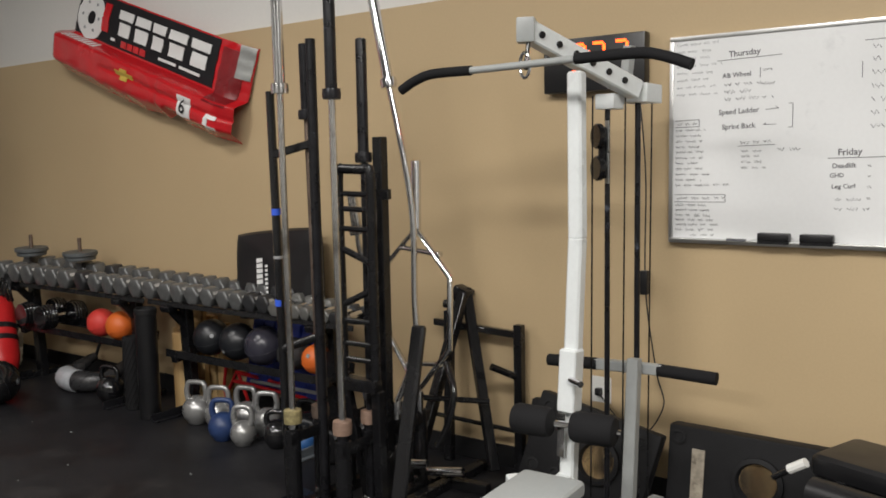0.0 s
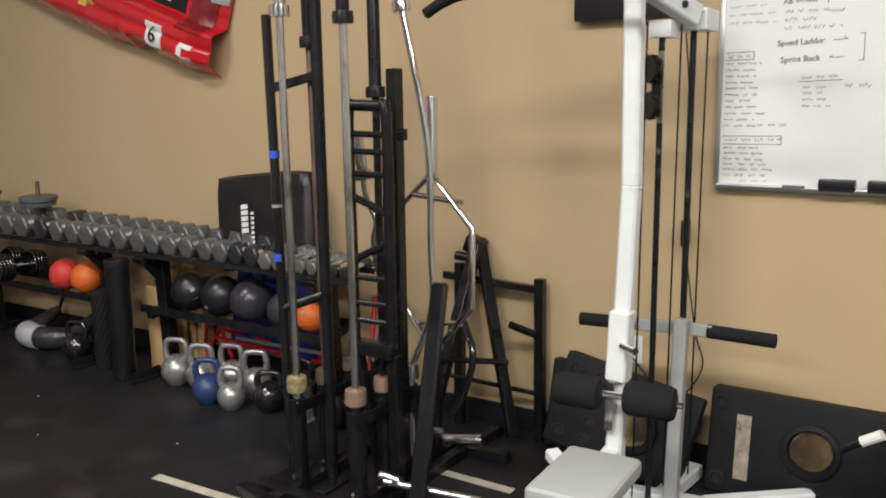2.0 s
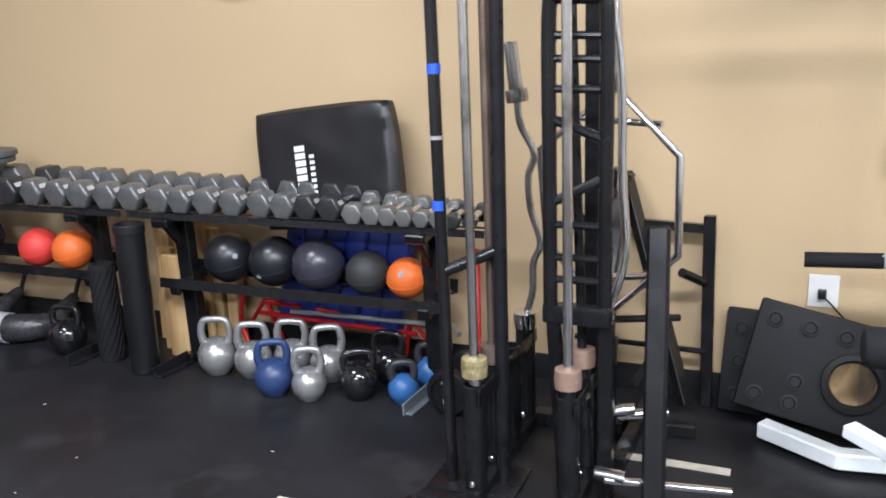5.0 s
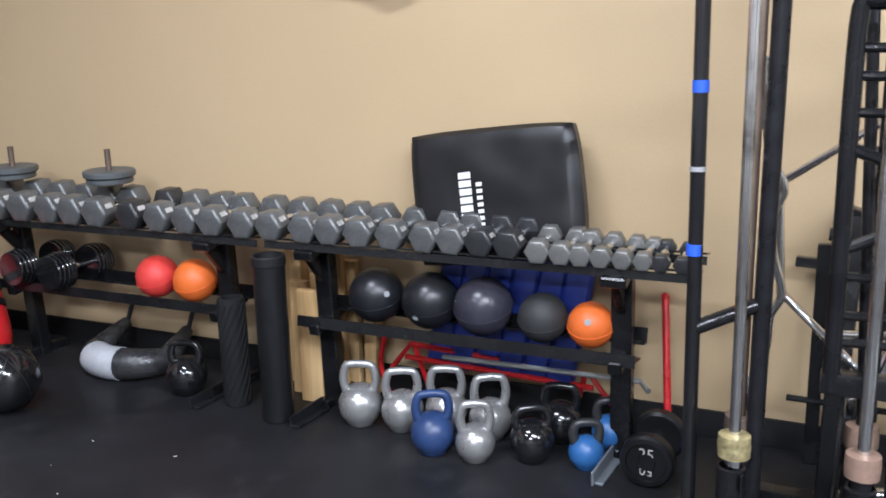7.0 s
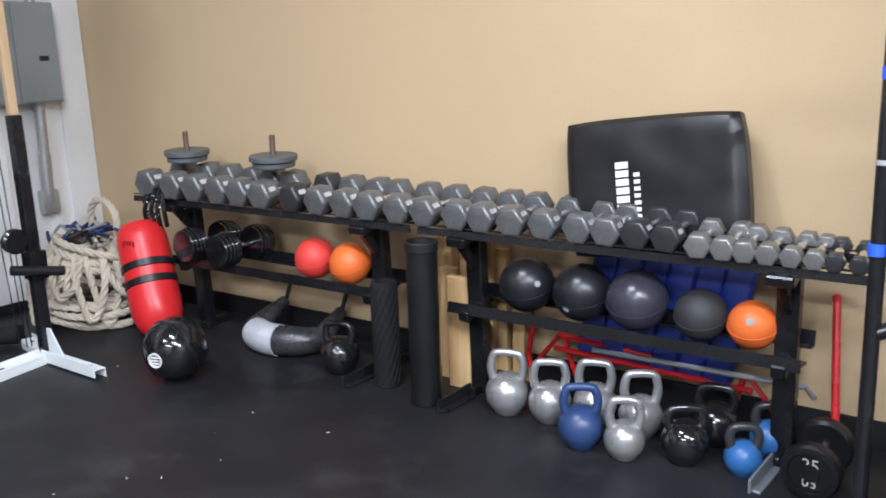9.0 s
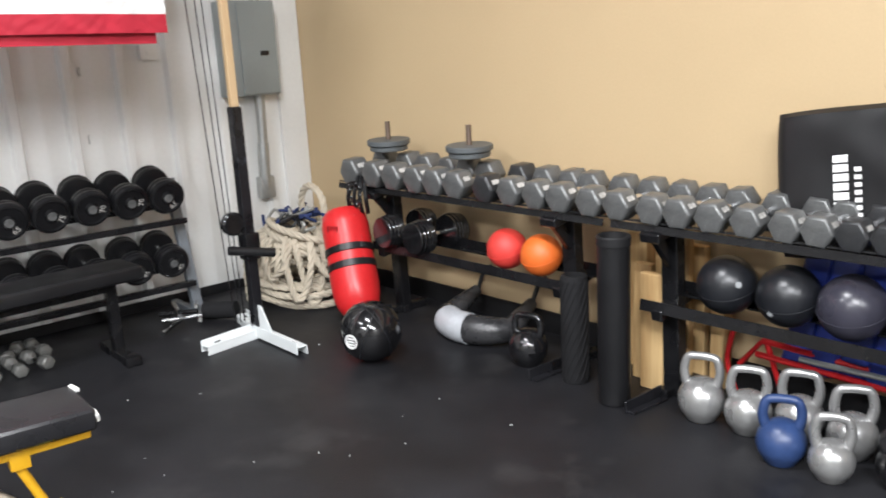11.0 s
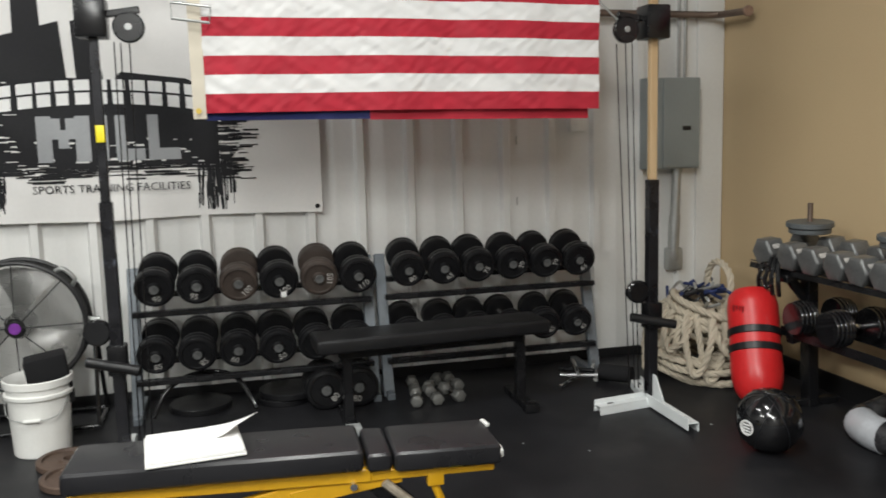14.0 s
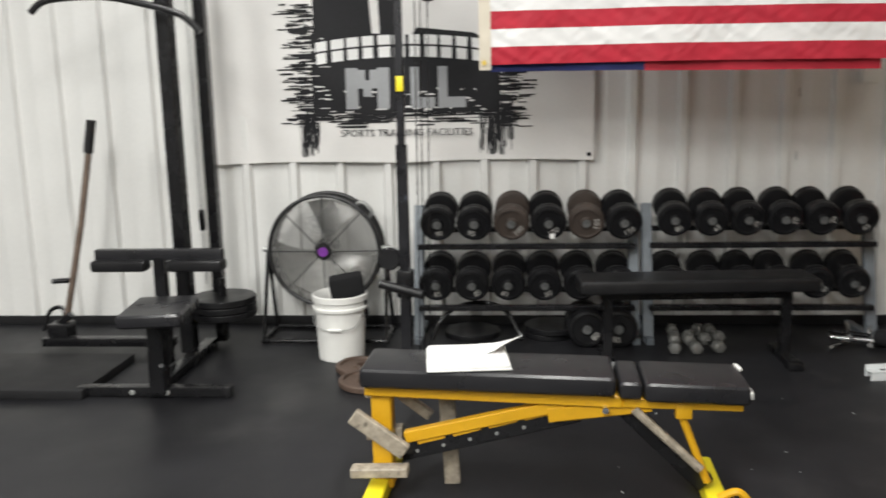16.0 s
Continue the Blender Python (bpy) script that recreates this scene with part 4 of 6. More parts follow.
t = thing("leaning_plank", "narrow black padded plank leaning on the bars", "plank", (5.37, -1.02, 0))
part("board", bar((5.372, -1.04, 0.0), (5.33, -0.775, 0.875), 0.07, 0.035, 0.01), M_STEEL, t)
part("axle", tube([(5.22, -1.02, 0.13), (5.58, -0.90, 0.09)], 0.014, 12), M_CHROME, t, "chrome axle")
part("peg", tube([(5.19, -1.0, 0.14), (5.28, -1.0, 0.135)], 0.022, 12), M_CHROME, t)

# ---- white lat pulldown tower ----
t = thing("lat_pulldown_tower", "white steel lat pulldown machine with grey seat and black grips", "exercise machine", (6.1, -0.8, 0))
part("column", joined(bar((6.06, -0.83, 0.06), (6.094, -0.79, 1.29), 0.058, 0.055, 0.008), bar((6.094, -0.79, 1.28), (6.076, -0.76, 1.90), 0.058, 0.055, 0.008)), M_WHITEPAINT, t)
part("sleeve", bar((6.077, -0.83, 0.63), (6.084, -0.82, 0.87), 0.070, 0.075, 0.006), M_WHITEPAINT, t)
part("slot_plate", bar((6.060, -0.868, 0.46), (6.066, -0.866, 0.63), 0.03, 0.012, 0.002), M_BRUSH, t)
part("pop_pin", tube([(6.10, -0.86, 0.76), (6.16, -0.90, 0.76)], 0.013, 12), M_CHROME, t)
bm_ = part("top_beam", bar((5.965, -0.925, 2.04), (6.178, -0.443, 1.842), 0.06, 0.075, 0.006), M_WHITEPAINT, t)
for k in range(6):
    f = 0.08 + k * 0.15
    a = Vector((5.965, -0.925, 2.04)).lerp(Vector((6.178, -0.443, 1.842)), f)
    part("bolt", disc((a.x + 0.026, a.y - 0.014, a.z), (0.91, -0.41, 0), 0.013, 0.010, 0.002, 10), M_STEEL, bm_, "black bolt head")
part("beam_cap", box((5.962, -0.93, 2.042), (0.066, 0.066, 0.088), (0, 0, 24), 0.006), M_GREYPAINT, t)
part("rear_box", box((6.155, -0.345, 1.835), (0.12, 0.16, 0.075), (0, 0, 0), 0.006), M_WHITEPAINT, t)
part("rear_box", box((6.09, -0.50, 1.80), (0.08, 0.10, 0.06), (0, 0, 0), 0.006), M_WHITEPAINT, t)
part("bracket", joined(bar((6.12, -0.42, 1.86), (6.14, -0.42, 2.02), 0.035, 0.05, 0.003)), M_GREYPAINT, t)
pu = part("pulley_block", box((6.085, -0.55, 1.60), (0.03, 0.03, 0.20), bevel=0.006), M_STEEL, t)
for z in (1.665, 1.54):
    part("pulley_wheel", disc((6.062, -0.572, z), (0.62, 0.78, 0), 0.050, 0.026, 0.006), M_STEELG, pu)
    part("cheek_plate", moved(box((0, 0, 0), (0.004, 0.03, 0.12), bevel=0.001), pose(6.10, -0.545, z, 0, 0, 52)), M_GALV, pu, "bare steel cheek plate")
for x, y, r in ((6.09, -0.52, 0.011), (6.154, -0.37, 0.012)):
    part("guide_rod", tube([(x, y, 0.03), (x, y, 1.80)], r, 12), M_SCUFF, t)
for x, y in ((6.055, -0.60, ), (6.125, -0.45), (6.175, -0.30)):
    part("cable", tube([(x, y, 0.10), (x + 0.01, y, 1.82)], 0.0035, 8), M_STEEL, t)
part("cable", tube([(5.975, -0.935, 2.01), (5.975, -0.96, 1.90)], 0.008, 8), M_STEEL, t)
part("carabiner", tube([(5.975 + 0.02 * math.cos(a), -0.965, 1.915 + 0.045 * math.sin(a)) for a in [2 * math.pi * k / 14 for k in range(14)]], 0.006, 8, True), M_CHROME, t)
part("pull_bar", tube(smooth_line([(5.405, -0.95, 1.865), (5.47, -0.95, 1.895), (5.56, -0.955, 1.915), (5.80, -0.96, 1.915), (6.20, -0.975, 1.92), (6.40, -0.98, 1.92), (6.49, -0.985, 1.905), (6.585, -0.985, 1.87)], 6), 0.0135, 12), M_GREYPAINT, t)
part("grip", tube(smooth_line([(5.40, -0.95, 1.862), (5.47, -0.95, 1.895), (5.56, -0.955, 1.915), (5.74, -0.958, 1.915)], 6), 0.019, 12), M_FOAM, t, "black foam grip")
part("grip", tube(smooth_line([(6.18, -0.975, 1.92), (6.40, -0.98, 1.92), (6.49, -0.985, 1.905), (6.59, -0.985, 1.868)], 6), 0.019, 12), M_FOAM, t, "black foam grip")
part("rear_leg", bar((6.172, -0.50, 0.06), (6.165, -0.42, 0.76), 0.05, 0.05, 0.005), M_GREYPAINT, t)
part("press_arm", bar((5.97, -0.376, 0.705), (6.27, -0.376, 0.715), 0.035, 0.045, 0.004), M_GREYPAINT, t)
part("grip", tube([(5.745, -0.376, 0.695), (5.98, -0.376, 0.705)], 0.026, 14), M_FOAM, t, "black foam grip")
part("grip", tube([(6.25, -0.376, 0.713), (6.49, -0.376, 0.708)], 0.026, 14), M_FOAM, t, "black foam grip")
part("roller_axle", tube([(5.93, -0.93, 0.605), (6.32, -0.90, 0.605)], 0.012, 10), M_CHROME, t)
for a, b in (((5.895, -0.935, 0.605), (6.055, -0.925, 0.605)), ((6.13, -0.915, 0.605), (6.30, -0.90, 0.605))):
    a, b = Vector(a), Vector(b)
    part("foam_roller_pad", lathe([(0.03, 0), (0.050, 0.006), (0.057, 0.02), (0.057, (b - a).length - 0.02), (0.050, (b - a).length - 0.006), (0.03, (b - a).length)], a, b - a, 20), M_FOAM, t)
part("seat", box((6.11, -1.18, 0.415), (0.25, 0.36, 0.06), (0, 0, 2), 0.022, 3), M_SEAT, t, "light grey padded seat")
part("seat_tube", bar((6.10, -1.18, 0.36), (6.06, -0.82, 0.36), 0.06, 0.05, 0.005), M_WHITEPAINT, t)
part("side_stub", bar((5.88, -0.93, 0.36), (6.02, -1.05, 0.34), 0.05, 0.04, 0.005), M_WHITEPAINT, t)
part("seat_post", bar((6.11, -1.20, 0.0), (6.11, -1.20, 0.38), 0.05, 0.05, 0.005), M_WHITEPAINT, t)
part("base_foot", joined(bar((5.64, -0.33, 0.05), (5.90, -0.49, 0.045), 0.06, 0.06, 0.006), bar((5.88, -0.485, 0.045), (6.30, -0.44, 0.05), 0.06, 0.06, 0.006), bar((6.28, -0.44, 0.05), (6.62, -0.20, 0.065), 0.06, 0.07, 0.006)), M_WHITEPAINT, t)
part("base_spine", bar((6.06, -0.85, 0.035), (6.15, -0.10, 0.035), 0.065, 0.06, 0.006), M_WHITEPAINT, t)


# ---- rubber blocks against the wall ----
def rubber_block(w, h, d, m, label, hole=None, slot=None, dims=()):
    t = thing("rubber_block", label, "block", tuple(m.translation), "rubber blocks by the wall")
    ORIGIN[t] = Vector()
    t.location = (0, 0, 0)
    t.matrix_basis = m
    part("slab", box((0, 0, h / 2), (w, d, h), bevel=0.012), M_TREAD, t)
    for x, z in dims:
        part("round_boss", lathe([(0.030, 0), (0.032, 0.006), (0.022, 0.007), (0.018, 0.001), (0, 0.001)], (x, -d / 2 - 0.0005, z), (0, -1, 0), 16), M_BASE, t)
    if hole:
        part("ring", lathe([(hole[2], 0), (hole[2] * 1.22, 0.002), (hole[2] * 1.22, 0.022), (hole[2], 0.028), (hole[2] * 0.9, 0.004)], (hole[0], -d / 2 - 0.001, hole[1]), (0, -1, 0), 28), M_TREAD, t)
        part("hub_disc", disc((hole[0], -d / 2 - 0.001, hole[1]), (0, -1, 0), hole[2] * 0.9, 0.004, 0.001, 24), M_PINE, t, "brown wood seen through the round opening")
    if slot:
        part("strip", box((slot[0], -d / 2 - 0.003, slot[1]), (slot[2], 0.006, slot[3]), bevel=0.001), M_MASK, t, "pale worn strip")
    return t


rubber_block(0.30, 0.40, 0.06, Matrix.Translation((5.62, -0.12, 0.006)) @ pose(0, 0, 0, -9, 3, 0), "black rubber block with round bosses leaning on the wall", dims=((-0.09, 0.33), (0.05, 0.33), (-0.09, 0.20), (-0.09, 0.07)))
rubber_block(0.60, 0.40, 0.08, Matrix.Translation((5.83, -0.27, 0.05)) @ pose(0, 0, 0, -14, 12, 0), "large black rubber block with a round ring, leaning tilted", (0.06, 0.19, 0.085), None, ((-0.24, 0.34), (-0.12, 0.34), (0.0, 0.34), (-0.24, 0.06), (-0.12, 0.06), (-0.12, 0.14), (0.22, 0.34)))
rubber_block(0.95, 0.42, 0.09, Matrix.Translation((6.69, -0.16, 0.0)) @ pose(0, 0, 0, -6, 0.5, 0), "wide black rubber block with a round opening and pale strip", (-0.09, 0.24, 0.085), (-0.34, 0.20, 0.055, 0.26), ((-0.43, 0.37), (-0.43, 0.06), (0.15, 0.36), (0.15, 0.06), (0.35, 0.36)))
t = thing("black_bench", "black padded bench end with a white tip", "bench", (7.15, -0.55, 0))
part("pad", moved(box((0, 0, 0), (0.62, 0.30, 0.09), bevel=0.035, seg=3), pose(7.20, -0.45, 0.47, 0, 0, -20)), M_VINYL, t)
part("roll", tube([(6.90, -0.62, 0.42), (7.40, -0.78, 0.42)], 0.055, 16), M_VINYL, t)
part("tip", tube([(6.80, -0.52, 0.45), (6.86, -0.53, 0.49)], 0.018, 10), M_PLASTIC, t, "white plastic tip")
part("lever", tube([(6.74, -0.50, 0.40), (6.81, -0.52, 0.455)], 0.011, 10), M_STEEL, t)
for x in (6.98, 7.42):
    part("leg", bar((x, -0.50, 0.0), (x, -0.50, 0.44), 0.05, 0.05), M_STEEL, t)

# ---- whiteboard ----
t = thing("whiteboard", "wall whiteboard covered with handwritten workout notes", "whiteboard", (7.07, 0, 1.207))
part("panel", box((7.07, -0.010, 1.647), (1.80, 0.018, 0.86)), M_BOARD, t)
for c, s in (((7.07, -0.013, 2.08), (1.83, 0.026, 0.018)), ((7.07, -0.013, 1.212), (1.83, 0.026, 0.018)), ((6.163, -0.013, 1.646), (0.018, 0.026, 0.85)), ((7.977, -0.013, 1.646), (0.018, 0.026, 0.85))):
    part("frame_rail", box(c, s, bevel=0.003), M_ALU, t)
part("tray", box((7.07, -0.042, 1.222), (1.80, 0.04, 0.008), bevel=0.003), M_ALU, t)


def note(words, x, z, size, material=None):
    part("writing", lettering(words, size, Matrix.Translation((x, -0.0195, z)) @ pose(0, 0, 0, 90, -2, 0), 0.0004, size * 0.014), material or M_MARKER, t, "handwritten marker words")


for words, x, z, size in (("Thursday", 6.47, 2.000, 0.034), ("AB Wheel", 6.44, 1.912, 0.028), ("Speed Ladder", 6.45, 1.762, 0.030), ("Sprint Back", 6.45, 1.700, 0.030), ("Friday", 6.88, 1.585, 0.036), ("Deadlift", 6.86, 1.532, 0.027), ("GHD", 6.835, 1.494, 0.024), ("Leg Curl", 6.86, 1.451, 0.025)):
    note(words, x, z, size)
random.seed(5)


def scribble(x0, x1, z, h, material, drift=0.0):
    """Unreadable handwriting: words of small joined up-and-down strokes."""
    out, x = [], x0
    while x < x1:
        end = min(x1 + 0.004, x + random.uniform(0.018, 0.055))
        pts, up = [], 0
        while x < end:
            up = 1 - up
            pts.append((x, -0.0193, z + drift * (x - x0) + (random.uniform(0.2, 0.55) * h if up else -random.uniform(0.2, 0.5) * h)))
            x += random.uniform(0.25, 0.6) * h
        if len(pts) > 1:
            out.append(tube(pts, 0.0015, 4))
        x += random.uniform(0.008, 0.016)
    if out:
        tagged(part("writing_line", joined(*out), material, t), kind="stuff")


# blocks of notes: left edge, top, step, lines, shortest, longest, letter height, ink
for x0, z0, dz, n, wa, wb, h, ink in (
        (6.185, 2.052, 0.030, 8, 0.10, 0.22, 0.012, M_INKG), (6.19, 1.716, 0.0, 1, 0.08, 0.09, 0.012, M_MARKER), (6.183, 1.690, 0.0236, 11, 0.10, 0.16, 0.010, M_MARKER),
        (6.31, 1.456, 0.0, 1, 0.10, 0.11, 0.010, M_MARKER), (6.19, 1.397, 0.0, 1, 0.20, 0.21, 0.013, M_MARKER), (6.185, 1.368, 0.0215, 6, 0.07, 0.25, 0.011, M_MARKER),
        (6.25, 1.238, 0.0, 1, 0.10, 0.11, 0.008, M_INKG), (6.39, 1.874, 0.030, 3, 0.10, 0.17, 0.016, M_MARKER), (6.545, 1.925, 0.055, 3, 0.03, 0.05, 0.014, M_MARKER),
        (6.46, 1.632, 0.0, 1, 0.12, 0.13, 0.013, M_MARKER), (6.465, 1.597, 0.023, 4, 0.08, 0.10, 0.011, M_MARKER), (6.61, 1.602, 0.0, 1, 0.08, 0.09, 0.014, M_MARKER),
        (6.83, 1.398, 0.036, 2, 0.09, 0.11, 0.015, M_MARKER), (6.945, 1.532, 0.042, 5, 0.008, 0.012, 0.010, M_MARKER), (6.95, 1.985, 0.050, 7, 0.06, 0.20, 0.020, M_MARKER),
        (7.22, 1.98, 0.055, 11, 0.12, 0.40, 0.018, M_MARKER), (7.05, 1.50, 0.045, 4, 0.10, 0.25, 0.016, M_MARKER)):
    for k in range(n):
        scribble(x0, x0 + random.uniform(wa, wb), z0 - k * dz, h, ink, random.uniform(-0.02, 0.03))
for a, b in (((6.36, 1.975), (6.62, 1.982)), ((6.182, 1.732), (6.285, 1.735)), ((6.182, 1.704), (6.285, 1.705)), ((6.285, 1.735), (6.285, 1.705)), ((6.18, 1.413), (6.40, 1.415)), ((6.18, 1.382), (6.40, 1.383)), ((6.40, 1.415), (6.40, 1.383)),
             ((6.45, 1.618), (6.60, 1.622)), ((6.80, 1.562), (7.05, 1.566)), ((6.92, 2.008), (7.10, 2.012)), ((6.665, 1.785), (6.665, 1.690)), ((6.65, 1.785), (6.665, 1.785)), ((6.65, 1.690), (6.665, 1.690)),
             ((6.56, 1.765), (6.61, 1.768)), ((6.598, 1.776), (6.61, 1.768)), ((6.55, 1.703), (6.60, 1.704)), ((6.562, 1.710), (6.55, 1.703)), ((6.915, 1.93), (6.915, 1.87)), ((6.535, 1.935), (6.535, 1.895))):
    part("ruled_line", tube([(a[0], -0.0193, a[1]), (b[0], -0.0193, b[1])], 0.0017, 4), M_MARKER, t)
for x in (6.61, 6.775):
    e = thing("board_eraser", "black felt board eraser on the whiteboard tray", "eraser", (x, -0.05, 1.217), "erasers on the tray")
    part("body", box((x, -0.05, 1.245), (0.125, 0.045, 0.032), bevel=0.006), M_CLOCK, e)
    part("felt", box((x, -0.05, 1.223), (0.123, 0.043, 0.012), bevel=0.002), M_FOAM, e)
single("marker_pen", tube([(6.42, -0.055, 1.225), (6.50, -0.055, 1.225)], 0.008, 10), M_MARKER, "black marker pen on the tray", "pen", at=(6.46, -0.055, 1.217))

# ---- digital clock ----
t = thing("digital_clock", "black wall timer with amber seven-segment digits", "clock", (5.80, -0.03, 1.885))
part("case", box((5.805, -0.032, 2.005), (0.50, 0.06, 0.245), bevel=0.008), M_CLOCK, t)
SEG = {"0": "abcdef", "9": "abcdfg", "2": "abdeg", "3": "abcdg", "7": "abc"}


def digit(ch, x, z, h):
    w = h * 0.52
    place = {"a": (0, h / 2, w, 0), "d": (0, -h / 2, w, 0), "g": (0, 0, w, 0), "b": (w / 2, h / 4, 0, h / 2), "c": (w / 2, -h / 4, 0, h / 2), "f": (-w / 2, h / 4, 0, h / 2), "e": (-w / 2, -h / 4, 0, h / 2)}
    out = []
    for s in SEG[ch]:
        dx, dz, sx, sz = place[s]
        out.append(box((x + dx + dz * 0.08, -0.064, z + dz), (max(sx * 0.8, 0.013), 0.003, max(sz * 0.82, 0.013)), bevel=0.003, seg=1))
    part("digit", joined(*out), M_LED, t, "lit amber digit")


for ch, x in (("9", 5.735), ("2", 5.83), ("7", 5.94)):
    digit(ch, x, 2.035, 0.12)
for z in (2.01, 2.06):
    part("colon_dot", box((5.787, -0.064, z), (0.012, 0.003, 0.012)), M_LED, t)

# ---- wall outlet, plugged cord ----
t = thing("wall_outlet", "white wall socket plate with a black plug", "outlet", (5.822, -0.004, 0.48))
part("plate", box((5.822, -0.004, 0.482), (0.105, 0.008, 0.125), bevel=0.003), M_PLASTIC, t)
part("plug", box((5.818, -0.022, 0.475), (0.03, 0.03, 0.035), bevel=0.006), M_CLOCK, t)
single("power_cord", tube(smooth_line([(6.02, -0.04, 1.88), (6.05, -0.03, 1.5), (6.06, -0.05, 1.0), (6.10, -0.02, 0.62), (6.14, -0.03, 0.45), (6.02, -0.05, 0.30), (5.83, -0.03, 0.46)], 10), 0.0035, 6), M_CLOCK, "thin black power cord hanging down the wall", "cord", at=(6.05, -0.03, 0.3))
single("cord_adapter", box((6.06, -0.06, 1.02), (0.035, 0.03, 0.11), bevel=0.006), M_CLOCK, "black adapter hanging in the cord", "adapter", at=(6.06, -0.06, 0.97))

# ---- red car body panel on the wall ----
t = thing("car_body_panel", "crumpled scarlet race-car panel hung tilted on the wall", "car part", (2.5, -0.06, 1.75))
HOOD = Matrix.Translation((1.575, -0.03, 2.325)) @ pose(0, 0, 0, 0, 18.4, 0)


def eased(a, b, v):
    k = max(0.0, min(1.0, (v - a) / (b - a)))
    return k * k * (3 - 2 * k)


def hood_pt(u, v, lift=0.0):
    """A place on the panel, u along and v up: a rounded bumper below, a recessed flat tailgate above."""
    bumper = eased(-0.02, 0.13, v) * (1 - eased(0.37, 0.46, v))
    dent = 0.010 * noise.noise((u * 7, v * 4, 3.0)) + 0.006 * noise.noise((u * 18, v * 11, 5.0))
    depth = 0.055 + 0.105 * bumper + 0.02 * math.sin(math.pi * v) + dent - 0.10 * eased(0.93, 1.03, u) - 0.05 * (1 - eased(0.0, 0.05, u))
    crease = -0.012 * math.exp(-((u - 0.63) / 0.012) ** 2) - 0.012 * math.exp(-((v - 0.24) / 0.02) ** 2) * (1 if u > 0.3 else 0)
    low = (1 - eased(0.0, 0.25, v)) * (-0.035 * math.sin(math.pi * min(1, u * 1.2)) + 0.045 * eased(0.66, 0.70, u) * (1 - eased(0.72, 0.80, u)) + 0.02 * noise.noise((u * 9, 0, 1.0)))
    wide = -0.10 * (1 - eased(0.40, 0.47, v)) * (1 - eased(0.0, 0.4, u))
    return HOOD @ Vector((0.04 + wide + u * 1.87, -depth - crease * (bumper > 0.3) - lift, low + v * 0.60 - 0.02 * u))


def hood_patch(u0, u1, v0, v1, lift, nu=30, nv=8):
    return sheet(lambda a, b: hood_pt(u0 + (u1 - u0) * a, v0 + (v1 - v0) * b, lift), nu, nv, 0.006, (0, -1, 0))


def hood_round(u, v, ru, rv, lift, material, name, label=""):
    """A round decal on the panel."""
    part(name, sheet(lambda a, b: hood_pt(u + ru * b * math.cos(2 * math.pi * a), v + rv * b * math.sin(2 * math.pi * a), lift), 28, 5, 0.004, (0, -1, 0)), material, t, label)


part("shell", hood_patch(0, 1, 0, 1, 0, 110, 60), M_HOODR, t)
part("black_decal", hood_patch(0.04, 0.865, 0.475, 0.985, 0.006, 60, 14), M_INK, t, "black decal field")
hood_round(0.135, 0.71, 0.085, 0.265, 0.010, M_WHITE, "disc_print", "pale grey printed brake disc")
hood_round(0.145, 0.70, 0.022, 0.075, 0.014, M_INK, "disc_hole", "dark centre of the printed disc")
for k in range(6):
    hood_round(0.135 + 0.055 * math.cos(k * 1.05), 0.71 + 0.17 * math.sin(k * 1.05), 0.006, 0.018, 0.013, M_INKG, "disc_bore")
part("caliper_print", hood_patch(0.213, 0.25, 0.60, 0.92, 0.012, 6, 8), M_HOODR, t, "red printed caliper")
part("tail_lamp", hood_patch(0.885, 0.975, 0.36, 0.93, 0.008, 12, 14), M_HOODD, t, "dark red glossy tail lamp")
part("bright_trim", hood_patch(0.955, 0.998, 0.66, 1.0, 0.011, 6, 10), M_GALV, t, "bare dented metal corner")
for u0, w in ((0.305, 0.085), (0.408, 0.085), (0.51, 0.075), (0.605, 0.10), (0.73, 0.10)):
    part("word_block", joined(hood_patch(u0, u0 + w, 0.80, 0.90, 0.011, 4, 3), hood_patch(u0 + w * 0.1, u0 + w * 0.9, 0.62, 0.765, 0.011, 4, 4)), M_WHITE, t, "plain white block of a printed brand mark")
for k in range(4):
    part("red_word_block", hood_patch(0.345 + k * 0.038, 0.376 + k * 0.038, 0.50, 0.575, 0.011, 3, 3), M_HOODR, t)
for u0, u1 in ((0.275, 0.30), (0.57, 0.665), (0.685, 0.80)):
    part("small_word_block", hood_patch(u0, u1, 0.535, 0.565, 0.011, 5, 2), M_WHITE, t)
for k in range(8):
    part("small_word_block", hood_patch(0.055 + k * 0.024, 0.070 + k * 0.024, 0.405, 0.44, 0.005, 2, 2), M_WHITE, t)
part("gold_emblem", joined(hood_patch(0.40, 0.50, 0.235, 0.285, 0.006, 8, 3), hood_patch(0.432, 0.468, 0.20, 0.32, 0.007, 4, 5)), M_GOLD, t, "gold emblem")
part("number_plate", hood_patch(0.765, 0.835, 0.10, 0.32, 0.006, 6, 6), M_WHITE, t)
part("number", lettering("6", 0.13, Matrix.Translation(hood_pt(0.80, 0.21, 0.016)) @ pose(0, 0, 0, 90, 19.9, 0)), M_INK, t, "black race number")
part("pale_mark", joined(hood_patch(0.91, 0.955, 0.20, 0.24, 0.007, 4, 3), hood_patch(0.905, 0.925, 0.12, 0.20, 0.007, 3, 3), hood_patch(0.92, 0.955, 0.08, 0.12, 0.007, 3, 3)), M_WHITE, t, "pale worn printed mark")


